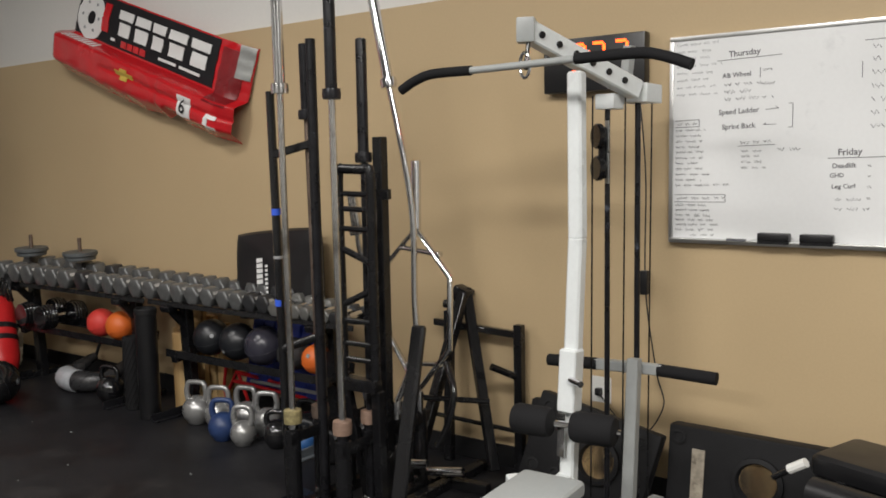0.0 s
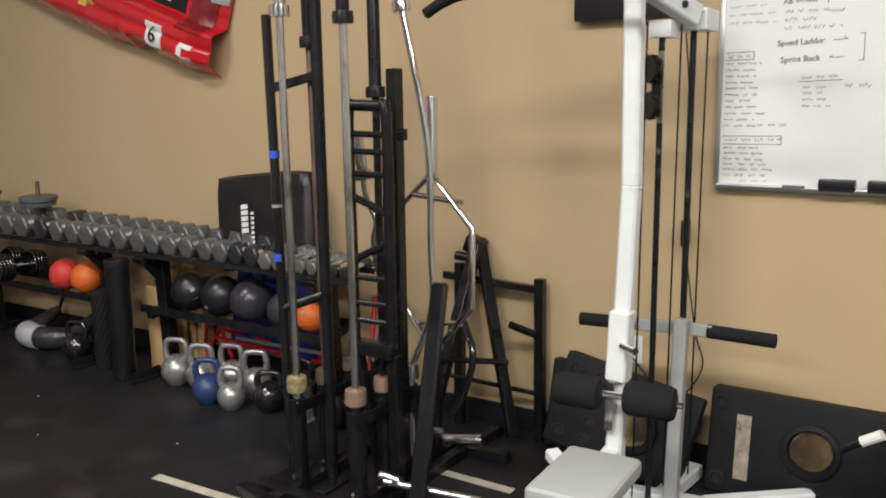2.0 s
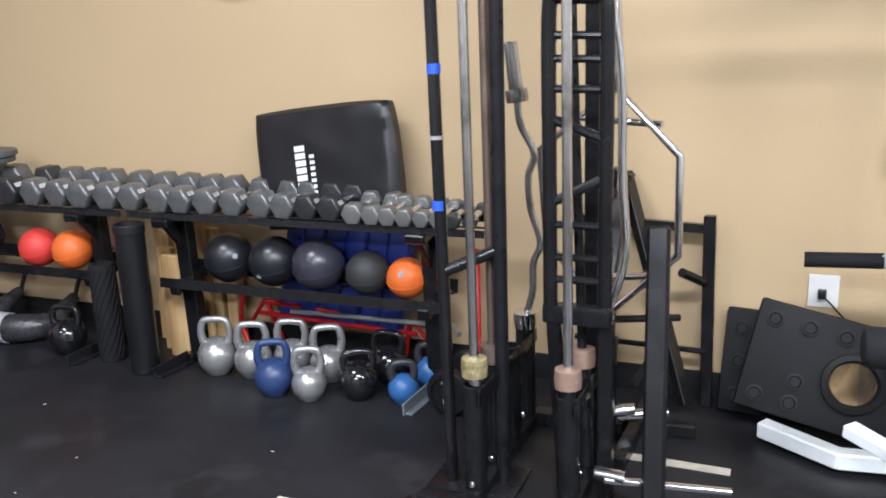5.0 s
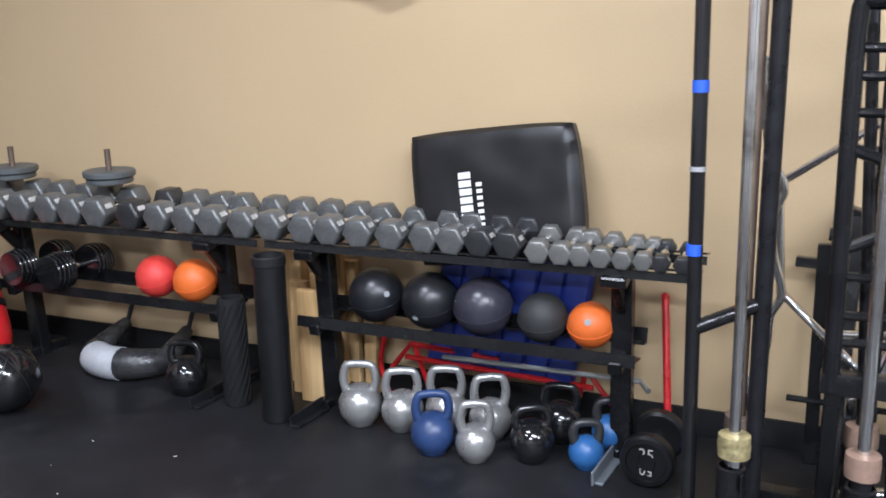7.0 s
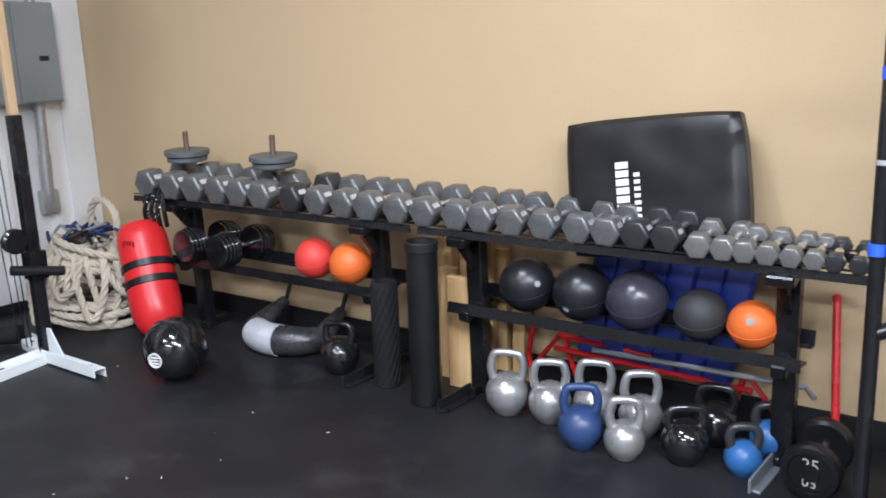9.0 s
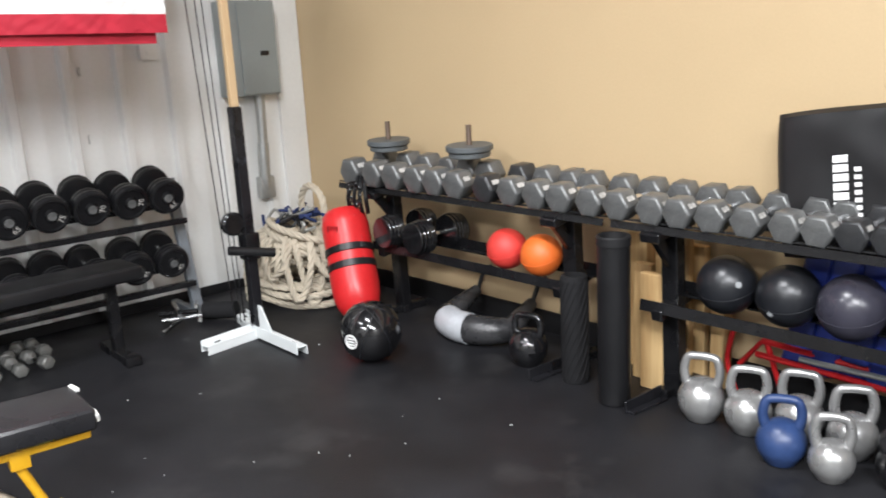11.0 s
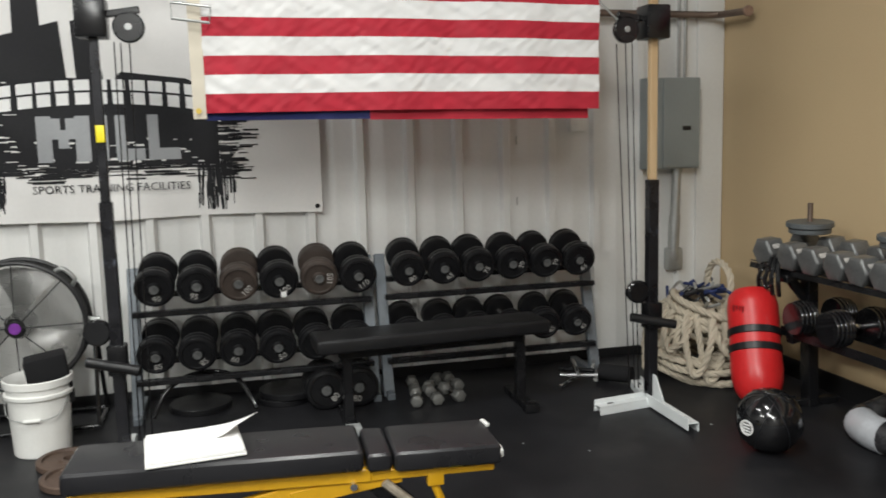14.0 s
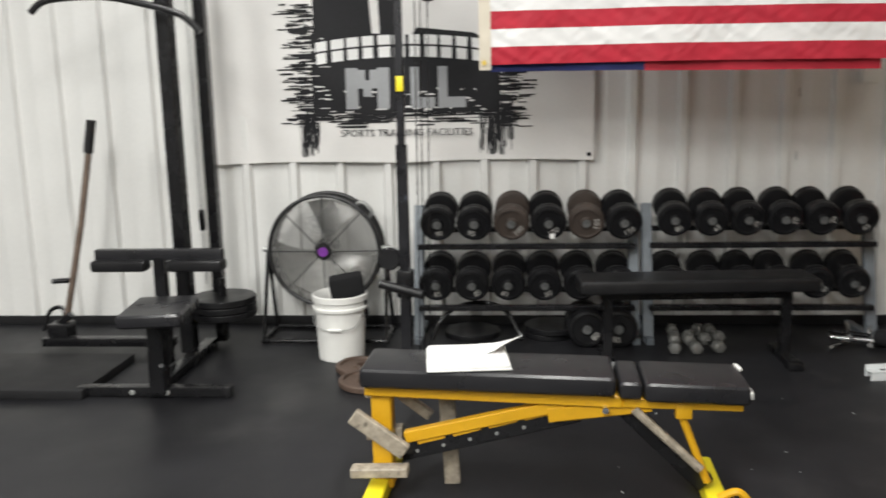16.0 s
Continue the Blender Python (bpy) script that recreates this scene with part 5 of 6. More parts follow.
# ---- crossover machine with the flag ----
def cross_post(x, y, upper, label, tape=False, mirror=1):
    t = thing("crossover_column", label, "exercise machine", (x, y, 0), "columns of the crossover")
    part("column", bar((x, y, 0.06), (x, y, 1.22), 0.055, 0.055, 0.003), M_SCUFF, t)
    part("upper_column", bar((x, y, 1.22), (x, y, 2.59), 0.036, 0.040, 0.003), upper, t)
    part("top_block", box((x, y, 2.02), (0.13, 0.13, 0.17), (0, 0, 0), 0.012), M_STEEL, t)
    w = part("pulley", disc((x - 0.02, y - mirror * 0.15, 1.985), (1, 0, 0), 0.068, 0.035, 0.006), M_STEEL, t)
    part("pulley_hub", disc((x + 0.014, y - mirror * 0.15, 1.985), (1, 0, 0), 0.016, 0.006, 0.002, 12), M_GALV, w)
    part("pulley_arm", bar((x, y, 2.03), (x, y - mirror * 0.20, 2.06), 0.03, 0.03), M_STEEL, t)
    if tape:
        part("tape_band", box((x + 0.003, y + 0.002, 1.523), (0.056, 0.036, 0.075), bevel=0.002), M_YELLOWB, t, "bright yellow tape")
    for dy in (0.075, 0.10, 0.135):
        part("cable", tube([(x - 0.01 - dy, y - mirror * dy, 1.93), (x - 0.01, y - mirror * 0.09 * dy / 0.1, 0.10)], 0.003, 6), M_STEEL, t)
    part("carriage", box((x + 0.005, y, 0.50), (0.085, 0.085, 0.14), bevel=0.008), M_STEEL, t)
    part("handle", tube([(x + 0.02, y - 0.13, 0.50), (x + 0.08, y + 0.10, 0.455)], 0.024, 12), M_VINYL, t)
    part("low_pulley", disc((x - 0.02, y - 0.08, 0.63), (1, 0, 0), 0.062, 0.04, 0.01), M_STEELG, t)
    return t


R = cross_post(1.03, -1.05, M_PLYW, "crossover column, dark steel below and tan wood above", mirror=1)
for a, b in (((1.03, -1.05), (1.48, -1.055)), ((1.03, -1.05), (1.08, -1.385)), ((1.03, -1.05), (0.72, -0.98))):
    d = (Vector(b) - Vector(a)).normalized()
    leg = part("leg", joined(bar((*a, 0.045), (*b, 0.045), 0.06, 0.006, 0.002), bar((a[0] + d.y * 0.028, a[1] - d.x * 0.028, 0.04), (b[0] + d.y * 0.028, b[1] - d.x * 0.028, 0.04), 0.006, 0.062, 0.002), bar((a[0] - d.y * 0.028, a[1] + d.x * 0.028, 0.02), (b[0] - d.y * 0.028, b[1] + d.x * 0.028, 0.02), 0.006, 0.04, 0.002)), M_WHITEPAINT, R, "white angle-iron leg")
    part("slot", box((b[0] - d.x * 0.08, b[1] - d.y * 0.08, 0.0495), (0.035, 0.012, 0.003), (0, 0, math.degrees(math.atan2(d.y, d.x)))), M_STEEL, leg)


def gusset_plate(at, turn, reach, rise):
    """A triangular stiffener plate that stands on a leg against the column."""
    bm = bmesh.new()
    m = Matrix.Translation(at) @ pose(0, 0, 0, 0, 0, turn)
    front = [bm.verts.new(m @ Vector((x, -0.004, z))) for x, z in ((0.02, 0.03), (reach, 0.03), (reach, 0.05), (0.055, rise), (0.02, rise))]
    back = [bm.verts.new(v.co + (m.to_3x3() @ Vector((0, 0.008, 0)))) for v in front]
    bm.faces.new(front)
    bm.faces.new(back[::-1])
    for i in range(5):
        bm.faces.new((front[i - 1], back[i - 1], back[i], front[i]))
    bmesh.ops.recalc_face_normals(bm, faces=bm.faces)
    return bm


for turn, reach in ((0, 0.15), (167, 0.15)):
    part("gusset", gusset_plate((1.03, -1.05, 0.0), turn, reach, 0.18), M_WHITEPAINT, R, "white triangular gusset plate")
L = cross_post(1.03, -3.735, M_SCUFF, "dark steel crossover column with a yellow tape mark", True, -1)
part("foot", bar((0.80, -3.735, 0.04), (1.32, -3.735, 0.04), 0.06, 0.05, 0.004), M_WHITEPAINT, L)
part("foot", bar((1.03, -3.735, 0.035), (1.03, -3.95, 0.035), 0.06, 0.05, 0.004), M_STEEL, L)
single("crossover_beam", bar((1.03, -3.70, 2.55), (1.03, -1.08, 2.55), 0.06, 0.06, 0.003), M_STEEL, "dark steel beam joining the crossover columns", "beam", at=(1.03, -2.4, 2.52))


def cloth(y, z, sway=1.0):
    """How far the flag's cloth stands out at a place."""
    return 0.012 * sway * math.sin(y * 9 + 2.5 * z) + 0.010 * noise.noise((y * 6, z * 5, 0)) + 0.007 * noise.noise((y * 14 + z * 20, z * 9, 4.0)) + 0.004 * noise.noise((y * 30 - z * 34, z * 22, 9.0))


FX = 1.02
t = thing("flag", "red and white striped flag with navy canton folded over the beam", "flag", (FX, -2.32, 1.56))
# the top two stripes are out of view, added to shade the wall corner
for k in range(11):
    z0, z1 = 1.605 + k * 0.0855, 1.605 + (k + 1) * 0.0855
    part("stripe", sheet(lambda a, b: Vector((FX + cloth(-3.28 + 1.94 * a, z0 + (z1 - z0) * b), -3.28 + 1.94 * a, z0 + (z1 - z0) * b - 0.012 * a + 0.02 * math.sin(math.pi * a) * 0.3)), 190, 8, 0.002), (M_FLAGR, M_FLAGW)[k % 2], t)
part("header", sheet(lambda a, b: Vector((FX + 0.004 + cloth(-3.28, 1.6 + 0.75 * b), -3.335 + 0.058 * a, 1.58 + 0.96 * b)), 4, 40, 0.004), M_CANVAS, t, "cream canvas header strip")
for z in (1.615, 2.20):
    part("grommet", lathe([(0.006, 0), (0.013, 0.0), (0.013, 0.004), (0.006, 0.004)], (FX + 0.012, -3.31, z), (1, 0, 0), 14), M_GOLD, t, "brass grommet")
part("canton", sheet(lambda a, b: Vector((FX - 0.03 + 0.5 * cloth(-3.28 + 0.76 * a, 1.55 + 0.5 * b), -3.28 + 0.76 * a, 1.572 - 0.006 * a + 0.55 * b)), 40, 10, 0.002), M_FLAGB, t)
part("rear_stripe", sheet(lambda a, b: Vector((FX - 0.03 + 0.5 * cloth(-2.52 + 1.13 * a, 1.55 + 0.5 * b), -2.52 + 1.13 * a, 1.562 - 0.016 * a + 0.55 * b)), 60, 10, 0.002), M_FLAGR, t)
single("flag_clip", tube([(1.06, -3.40, 2.02), (1.07, -3.24, 2.00), (1.07, -3.23, 2.07), (1.06, -3.40, 2.09)], 0.007, 8, True), M_GALV, "bent steel clip at the flag's corner", "clip", at=(1.06, -3.3, 2.0))
single("tie_line", tube([(1.02, -1.24, 2.03), (1.02, -1.34, 2.12), (1.03, -1.42, 2.53)], 0.006, 8), M_GALV, "grey cord tying the flag to the pulley", "cord", at=(1.02, -1.24, 2.03))

# ---- banner ----
BY0, BY1, BZ0, BZ1 = -5.08, -2.67, 1.05, 2.46


def ban(y, z, lift=0.0):
    u = (y - BY0) / (BY1 - BY0)
    sag = 0.012 * math.sin(math.pi * ((u * 2) % 1.0))
    return Vector((0.052 + 0.010 * math.sin(y * 5 + z * 3) + 0.012 * noise.noise((y * 2, z * 2, 7)) + 0.007 * noise.noise((y * 5 + z * 4, z * 3, 2)) + lift, y, z + sag * (1 - (z - BZ0)) if z < BZ0 + 0.2 else z))


def ban_patch(y0, y1, z0, z1, lift=0.003, arch=0.0, n=8, m=4):
    def fn(a, b):
        y = y0 + (y1 - y0) * a
        return ban(y, z0 + (z1 - z0) * b + arch * (1 - ((y + 3.86) / 0.55) ** 2), lift)
    return sheet(fn, n, m, 0.0015)


t = thing("wall_banner", "white vinyl banner with a black grungy building print", "banner", (0.05, -3.87, 1.05))
part("sheet", sheet(lambda a, b: ban(BY0 + (BY1 - BY0) * a, BZ0 + (BZ1 - BZ0) * b), 80, 40, 0.002), M_BANNER, t)


def ban_quad(corners, lift=0.003, n=8, m=6):
    """A printed four-cornered field: corners (y, z) from lower left round to upper left."""
    a, b, c, d = [Vector(p) for p in corners]
    def fn(u, v):
        p = (a.lerp(b, u)).lerp(d.lerp(c, u), v)
        return ban(p.x, p.y, lift)
    return sheet(fn, n, m, 0.0015)


part("print_block", ban_quad(((-4.40, 1.36), (-3.24, 1.36), (-3.24, 1.80), (-4.40, 1.86)), n=24, m=10), M_INK, t, "black printed base of the mill silhouette")
part("print_block", ban_quad(((-4.38, 1.84), (-4.02, 1.84), (-4.04, 2.14), (-4.38, 2.05))), M_INK, t, "black printed mill tower")
part("print_block", ban_quad(((-4.27, 2.06), (-4.13, 2.08), (-4.14, 2.40), (-4.26, 2.40))), M_INK, t, "black printed chimney")
part("print_block", ban_quad(((-3.97, 1.82), (-3.83, 1.82), (-3.88, 2.16), (-3.98, 2.14))), M_INK, t, "black printed narrow chimney")
part("print_block", ban_quad(((-3.80, 1.80), (-3.30, 1.78), (-3.40, 1.83), (-3.74, 1.87))), M_INK, t, "black printed roof slope")
random.seed(31)
strokes = []
for k in range(520):
    side = random.random()
    if side < 0.42:
        y = -4.40 - abs(random.gauss(0, 0.075)); z = random.uniform(1.28, 2.02)
        w, h = random.uniform(0.02, 0.13), random.uniform(0.002, 0.012)
    elif side < 0.76:
        y = -3.24 + abs(random.gauss(0, 0.07)); z = random.uniform(1.26, 1.75)
        w, h = random.uniform(0.02, 0.13), random.uniform(0.002, 0.012)
    else:
        y = random.uniform(-4.40, -3.25); z = 1.36 - abs(random.gauss(0, 0.035))
        w, h = random.uniform(0.05, 0.2), random.uniform(0.003, 0.010)
    strokes.append(ban_patch(y - w / 2, y + w / 2, z, z + h, 0.0034 + 0.0002 * (k % 3), n=4, m=1))
for k in range(170):
    y = random.choice((-4.42, -4.44, -3.27, -3.22, -3.32)) + random.uniform(-0.05, 0.05)
    z = random.uniform(1.08, 1.30)
    strokes.append(ban_patch(y, y + random.uniform(0.003, 0.012), z, z + random.uniform(0.03, 0.15), 0.0034 + 0.0002 * (k % 3), n=1, m=3))
tagged(part("ragged_print", joined(*strokes), M_INK, t, "ragged black ink strokes"), kind="stuff")
flecks = []
for k in range(60):
    y, z = random.uniform(-4.40, -3.26), random.uniform(1.36, 1.50)
    if random.random() < 0.3:
        z = random.uniform(1.5, 1.85); y = random.choice((-4.38, -3.28)) + random.uniform(-0.05, 0.05)
    flecks.append(ban_patch(y, y + random.uniform(0.01, 0.07), z, z + random.uniform(0.003, 0.010), 0.0048, n=2, m=1))
tagged(part("print_texture", joined(*flecks), M_BANNER, t), kind="stuff")


def glyph(kind, y0, w, z0, h, lift, arch):
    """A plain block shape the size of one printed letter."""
    s = w * 0.30
    P = lambda a, b, c, d: ban_patch(y0 + a * w, y0 + b * w, z0 + c * h, z0 + d * h, lift, arch, 3, 3)
    forms = {"stem": [P(0.3, 0.7, 0, 1)], "hook": [P(0, 0.34, 0, 1), P(0.34, 1, 0, 0.26)], "bowl": [P(0, 0.32, 0, 1), P(0.32, 1, 0.74, 1), P(0.68, 1, 0.42, 0.74), P(0.32, 1, 0.34, 0.52)],
             "comb": [P(0, 0.32, 0, 1), P(0.32, 1, 0.78, 1), P(0.32, 0.9, 0.4, 0.6), P(0.32, 1, 0, 0.22)], "ring": [P(0, 0.3, 0.05, 0.95), P(0.7, 1, 0.05, 0.95), P(0.2, 0.8, 0.78, 1), P(0.2, 0.8, 0, 0.22)],
             "twin": [P(0, 0.28, 0, 1), P(0.72, 1, 0, 1), P(0.28, 0.45, 0.5, 0.95), P(0.55, 0.72, 0.5, 0.95), P(0.4, 0.6, 0.3, 0.7)]}
    return joined(*forms[kind])


for i in range(11):
    y0, w = -4.37 + i * 0.096, 0.070 + 0.010 * (i * 5 % 3) / 2
    part("word_block", joined(ban_patch(y0, y0 + w, 1.728, 1.785, 0.006, 0.045, 3, 3), ban_patch(y0 + 0.004, y0 + w - 0.004, 1.652, 1.716, 0.006, 0.045, 3, 3)), M_WHITE, t, "plain white block of the arched sign word")
for y0, w, kind in ((-4.19, 0.27, "twin"), (-3.90, 0.10, "stem"), (-3.79, 0.15, "hook"), (-3.62, 0.17, "hook")):
    part("letter_shape", glyph(kind, y0, w, 1.385, 0.25, 0.006, 0.0), M_INKG, t, "large grey block of the sign's word")
part("slogan", lettering("SPORTS TRAINING FACILITIES", 0.062, Matrix.Translation((0.066, -3.82, 1.235)) @ pose(0, 0, 0, 90, 0, 90)), M_INK, t, "black slogan line")
for y in (-5.05, -3.87, -2.70):
    part("grommet", lathe([(0.006, 0), (0.014, 0.0), (0.014, 0.003), (0.006, 0.003)], ban(y, 1.085, 0.001), (1, 0, 0), 14), M_STEEL, t)

# ---- electrical panel, conduits, switch ----
t = thing("electrical_panel", "grey enamelled breaker panel on the ribbed wall", "electrical panel", (0.07, -0.43, 1.23))
part("cabinet", box((0.07, -0.43, 1.515), (0.14, 0.37, 0.575), bevel=0.006), M_PANEL, t)
d = part("door", box((0.147, -0.38, 1.515), (0.014, 0.255, 0.555), bevel=0.004), M_PANEL, t)
part("latch", box((0.156, -0.345, 1.485), (0.012, 0.055, 0.028), bevel=0.003), M_CLOCK, d, "black latch")
t = thing("conduit", "galvanised conduit pipes running to the panel", "conduit", (0.05, -0.40, 0.55))
part("pipe", tube([(0.06, -0.36, 1.235), (0.06, -0.37, 0.90)], 0.030, 12), M_GALV, t)
part("pipe", tube(smooth_line([(0.06, -0.37, 0.92), (0.06, -0.38, 0.70), (0.05, -0.37, 0.62)], 5), 0.036, 12), M_GALV, t)
part("junction", box((0.045, -0.37, 0.63), (0.07, 0.11, 0.15), bevel=0.02), M_GALV, t)
for y in (-0.30, -0.345, -0.50):
    part("pipe", tube([(0.045, y, 1.80), (0.045, y, 4.15)], 0.011, 10), M_GALV, t)
part("coupling", tube([(0.06, -0.36, 1.20), (0.06, -0.36, 1.235)], 0.036, 12), M_GALV, t)
t = thing("wall_pipe", "brownish horizontal pipe near the corner", "pipe", (0.15, -0.2, 2.2))
part("pipe", tube([(0.07, -1.3, 2.21), (0.07, -0.18, 2.20), (0.12, -0.10, 2.195), (0.40, -0.08, 2.18)], 0.022, 10), M_RUST, t)
part("flange", disc((0.385, -0.08, 2.18), (1, 0, 0), 0.034, 0.02, 0.004, 14), M_BRASS, t)
t = thing("switch_box", "small white switch box on the ribbed wall", "switch", (0.04, -1.055, 1.48))
part("body", box((0.045, -1.055, 1.522), (0.05, 0.10, 0.085), bevel=0.005), M_PLASTIC, t)
part("rocker", box((0.072, -1.055, 1.522), (0.006, 0.03, 0.03), bevel=0.002), M_PLASTIC, t)
for z in (1.44, 1.06):
    single("wall_fastener", tube(smooth_line([(0.004, -1.44, z + 0.02), (0.010, -1.445, z), (0.004, -1.44, z - 0.03)], 4), 0.004, 6), M_GALV, "small metal hook on the ribbed wall", "hook", "hooks on the ribbed wall", at=(0.0, -1.44, z))


# ---- two-tier racks with round dumbbells ----
def tier_rack(y0, y1, label):
    t = thing("two_tier_rack", label, "rack", (0.30, (y0 + y1) / 2, 0), "racks on the ribbed wall")
    for y in (y0, y1):
        part("upright", bar((0.42, y, 0.0), (0.22, y, 0.80), 0.045, 0.06, 0.004), M_RACKG, t)
        part("foot", bar((0.08, y, 0.02), (0.50, y, 0.02), 0.045, 0.04, 0.004), M_RACKG, t)
    for z, x in ((0.640, 0.335), (0.272, 0.355)):
        for dx, dz in ((0.06, -0.045), (-0.085, 0.035)):
            part("tier_rail", bar((x + dx, y0, z + dz - 0.02), (x + dx, y1, z + dz - 0.02), 0.05, 0.03, 0.004), M_STEEL, t)
    return t


tier_rack(-3.735, -2.455, "blue-grey two-tier rack full of black round dumbbells")
tier_rack(-2.375, -1.10, "blue-grey two-tier rack with black round dumbbells beside the column")


def round_dumbbell(r, num, material, label):
    """Round dumbbell, axis along x, front face at x = 0, middle at z = 0."""
    t = thing("round_dumbbell", label, "dumbbell", (0, 0, 0), "round dumbbells on the two-tier racks")
    hw = 0.085
    prof = [(0.03, -hw), (r * 0.72, -hw), (r * 0.96, -hw + 0.006), (r, -hw + 0.02), (r, -0.05), (r * 0.97, -0.044), (r * 0.97, -0.04), (r, -0.035), (r, -0.014), (r * 0.93, -0.003), (r * 0.80, 0), (r * 0.76, -0.008), (r * 0.36, -0.008), (r * 0.30, 0.003), (r * 0.13, 0.004), (r * 0.11, -0.006), (0, -0.006)]
    h = part("head", lathe(prof, (0, 0, 0), (1, 0, 0), 26), material, t)
    if num:
        part("number", lettering(num, r * 0.44, Matrix.Translation((-0.0065, r * 0.50 * math.sin(0.6), -r * 0.50)) @ pose(0, 0, 0, 90, 0, 90) @ pose(0, 0, 0, 0, 0, 30)), M_NUM, h, "worn white weight number")
    part("end_ring", lathe([(r * 0.15, 0.002), (r * 0.24, 0.002), (r * 0.24, 0.0065), (r * 0.20, 0.008), (r * 0.15, 0.0065)], (0, 0, 0), (1, 0, 0), 18), M_HEX, h, "bare iron end ring")
    part("head", lathe(prof, (-2 * hw - 0.13, 0, 0), (-1, 0, 0), 26), material, t)
    part("handle", tube([(-hw, 0, 0), (-hw - 0.13, 0, 0)], 0.016, 10), M_BRUSH, t)
    return t


random.seed(77)
for row, (z, x, ys, r, nums) in enumerate((
        (0.718, 0.475, [-3.609 + 0.2154 * k for k in range(6)], 0.104, ("90", "95", "100", "100", "105", "110")),
        (0.352, 0.475, [-3.625 + 0.2130 * k for k in range(6)], 0.102, ("85", "85", "60", "50", "", "")),
        (0.728, 0.475, [-2.246 + 0.2048 * k for k in range(6)], 0.099, ("80", "65", "75", "70", "70", "65")),
        (0.356, 0.475, [-2.250 + 0.2030 * k for k in range(6)], 0.094, ("", "", "", "", "45", "45")))):
    for k, y in enumerate(ys):
        brown = row == 0 and k in (2, 4)
        db = round_dumbbell(r, nums[k], M_ROUNDB if brown else M_ROUND, "brown-worn round dumbbell on the rack" if brown else "black round dumbbell with white number on the rack")
        db.matrix_basis = pose(x + random.uniform(-0.008, 0.008), y, z, random.uniform(-60, 60), 14, random.uniform(-3, 3))
        if row == 0 and k == 3:
            part("sticker", box((0.004, 0.02, -0.075), (0.003, 0.03, 0.03), (0, 0, 0)), M_WHITE, db, "white paper sticker")
for y in (-2.745, -2.565):
    db = round_dumbbell(0.112, "80", M_ROUND, "black round dumbbell stored on the floor")
    db.matrix_basis = pose(0.56, y, 0.112, 20 if y < -2.6 else -40, 0, 0)

# ---- flat black bench ----
t = thing("flat_bench", "black vinyl flat bench in front of the dumbbell racks", "bench", (0.79, -2.2, 0))
part("pad", moved(box((0, 0, 0), (0.27, 1.26, 0.075), bevel=0.025, seg=3), pose(0.79, -2.20, 0.445, 0, 0, 3.5)), M_VINYL, t)
part("spine", bar((0.82, -2.70, 0.38), (0.76, -1.70, 0.38), 0.06, 0.05), M_STEEL, t)
for x, y in ((0.815, -2.66), (0.755, -1.70)):
    part("leg", bar((x, y, 0.03), (x, y, 0.40), 0.06, 0.05), M_STEEL, t)
    part("foot", bar((x - 0.20, y, 0.022), (x + 0.20, y, 0.022), 0.06, 0.044), M_STEEL, t)
    part("foot_plate", box((x + 0.17, y, 0.024), (0.08, 0.075, 0.046), bevel=0.006), M_GREYPAINT if y < -2 else M_STEEL, t)


# ---- small chrome hex dumbbells, cable handles, arched handle ----
def small_hex(x, y, turn):
    t = thing("small_hex_dumbbell", "small worn chrome hex dumbbell on the floor", "dumbbell", (0, 0, 0), "small dumbbells on the floor")
    for s in (-1, 1):
        part("head", moved(hex_head(0, 0.06, 0.036, 0), Matrix.Translation((0, 0.05 if s > 0 else -0.11, 0))), M_HEXL, t)
    part("handle", tube([(0, -0.05, 0), (0, 0.05, 0)], 0.012, 10), M_CHROME, t)
    t.matrix_basis = pose(x, y, 0.034, 0, 0, turn)


for x, y, turn in ((0.57, -2.25, 80), (0.57, -2.15, 92), (0.55, -2.04, 105), (0.36, -2.22, 85), (0.34, -2.10, 60), (0.35, -1.98, 96)):
    small_hex(x, y, turn)
t = thing("cable_handles", "heap of chrome and black cable handles on the floor", "handles", (0.46, -1.2, 0))
random.seed(15)
for k in range(7):
    x, y = random.uniform(0.34, 0.58), random.uniform(-1.34, -1.06)
    a = random.uniform(0, 3.1)
    dx, dy = 0.11 * math.cos(a), 0.11 * math.sin(a)
    part("handle", tube([(x - dx, y - dy, 0.025 + 0.012 * k), (x + dx, y + dy, 0.03 + 0.014 * k)], 0.013, 10), (M_CHROME, M_STEEL, M_BRUSH)[k % 3], t)
part("grip", tube([(0.50, -1.10, 0.05), (0.66, -0.98, 0.06)], 0.05, 14), M_FOAM, t)
t = thing("arched_handle", "dark arched steel handle bar on the floor", "handle", (0.28, -3.35, 0))
part("arch", tube(smooth_line([(0.45, -3.66, 0.02), (0.40, -3.60, 0.13), (0.36, -3.50, 0.20), (0.34, -3.35, 0.22), (0.36, -3.22, 0.18), (0.42, -3.14, 0.06), (0.45, -3.12, 0.02)], 6), 0.014, 10), M_STEELG, t)
t = thing("plate_stack", "black plates lying under the racks", "weight plate", (0.30, -3.0, 0))
for x, y, z in ((0.26, -2.95, 0.0), (0.27, -2.93, 0.036), (0.27, -3.42, 0.0)):
    part("plate", disc((x, y, z), (0, 0, 1), 0.17, 0.034), M_ROUND, t)

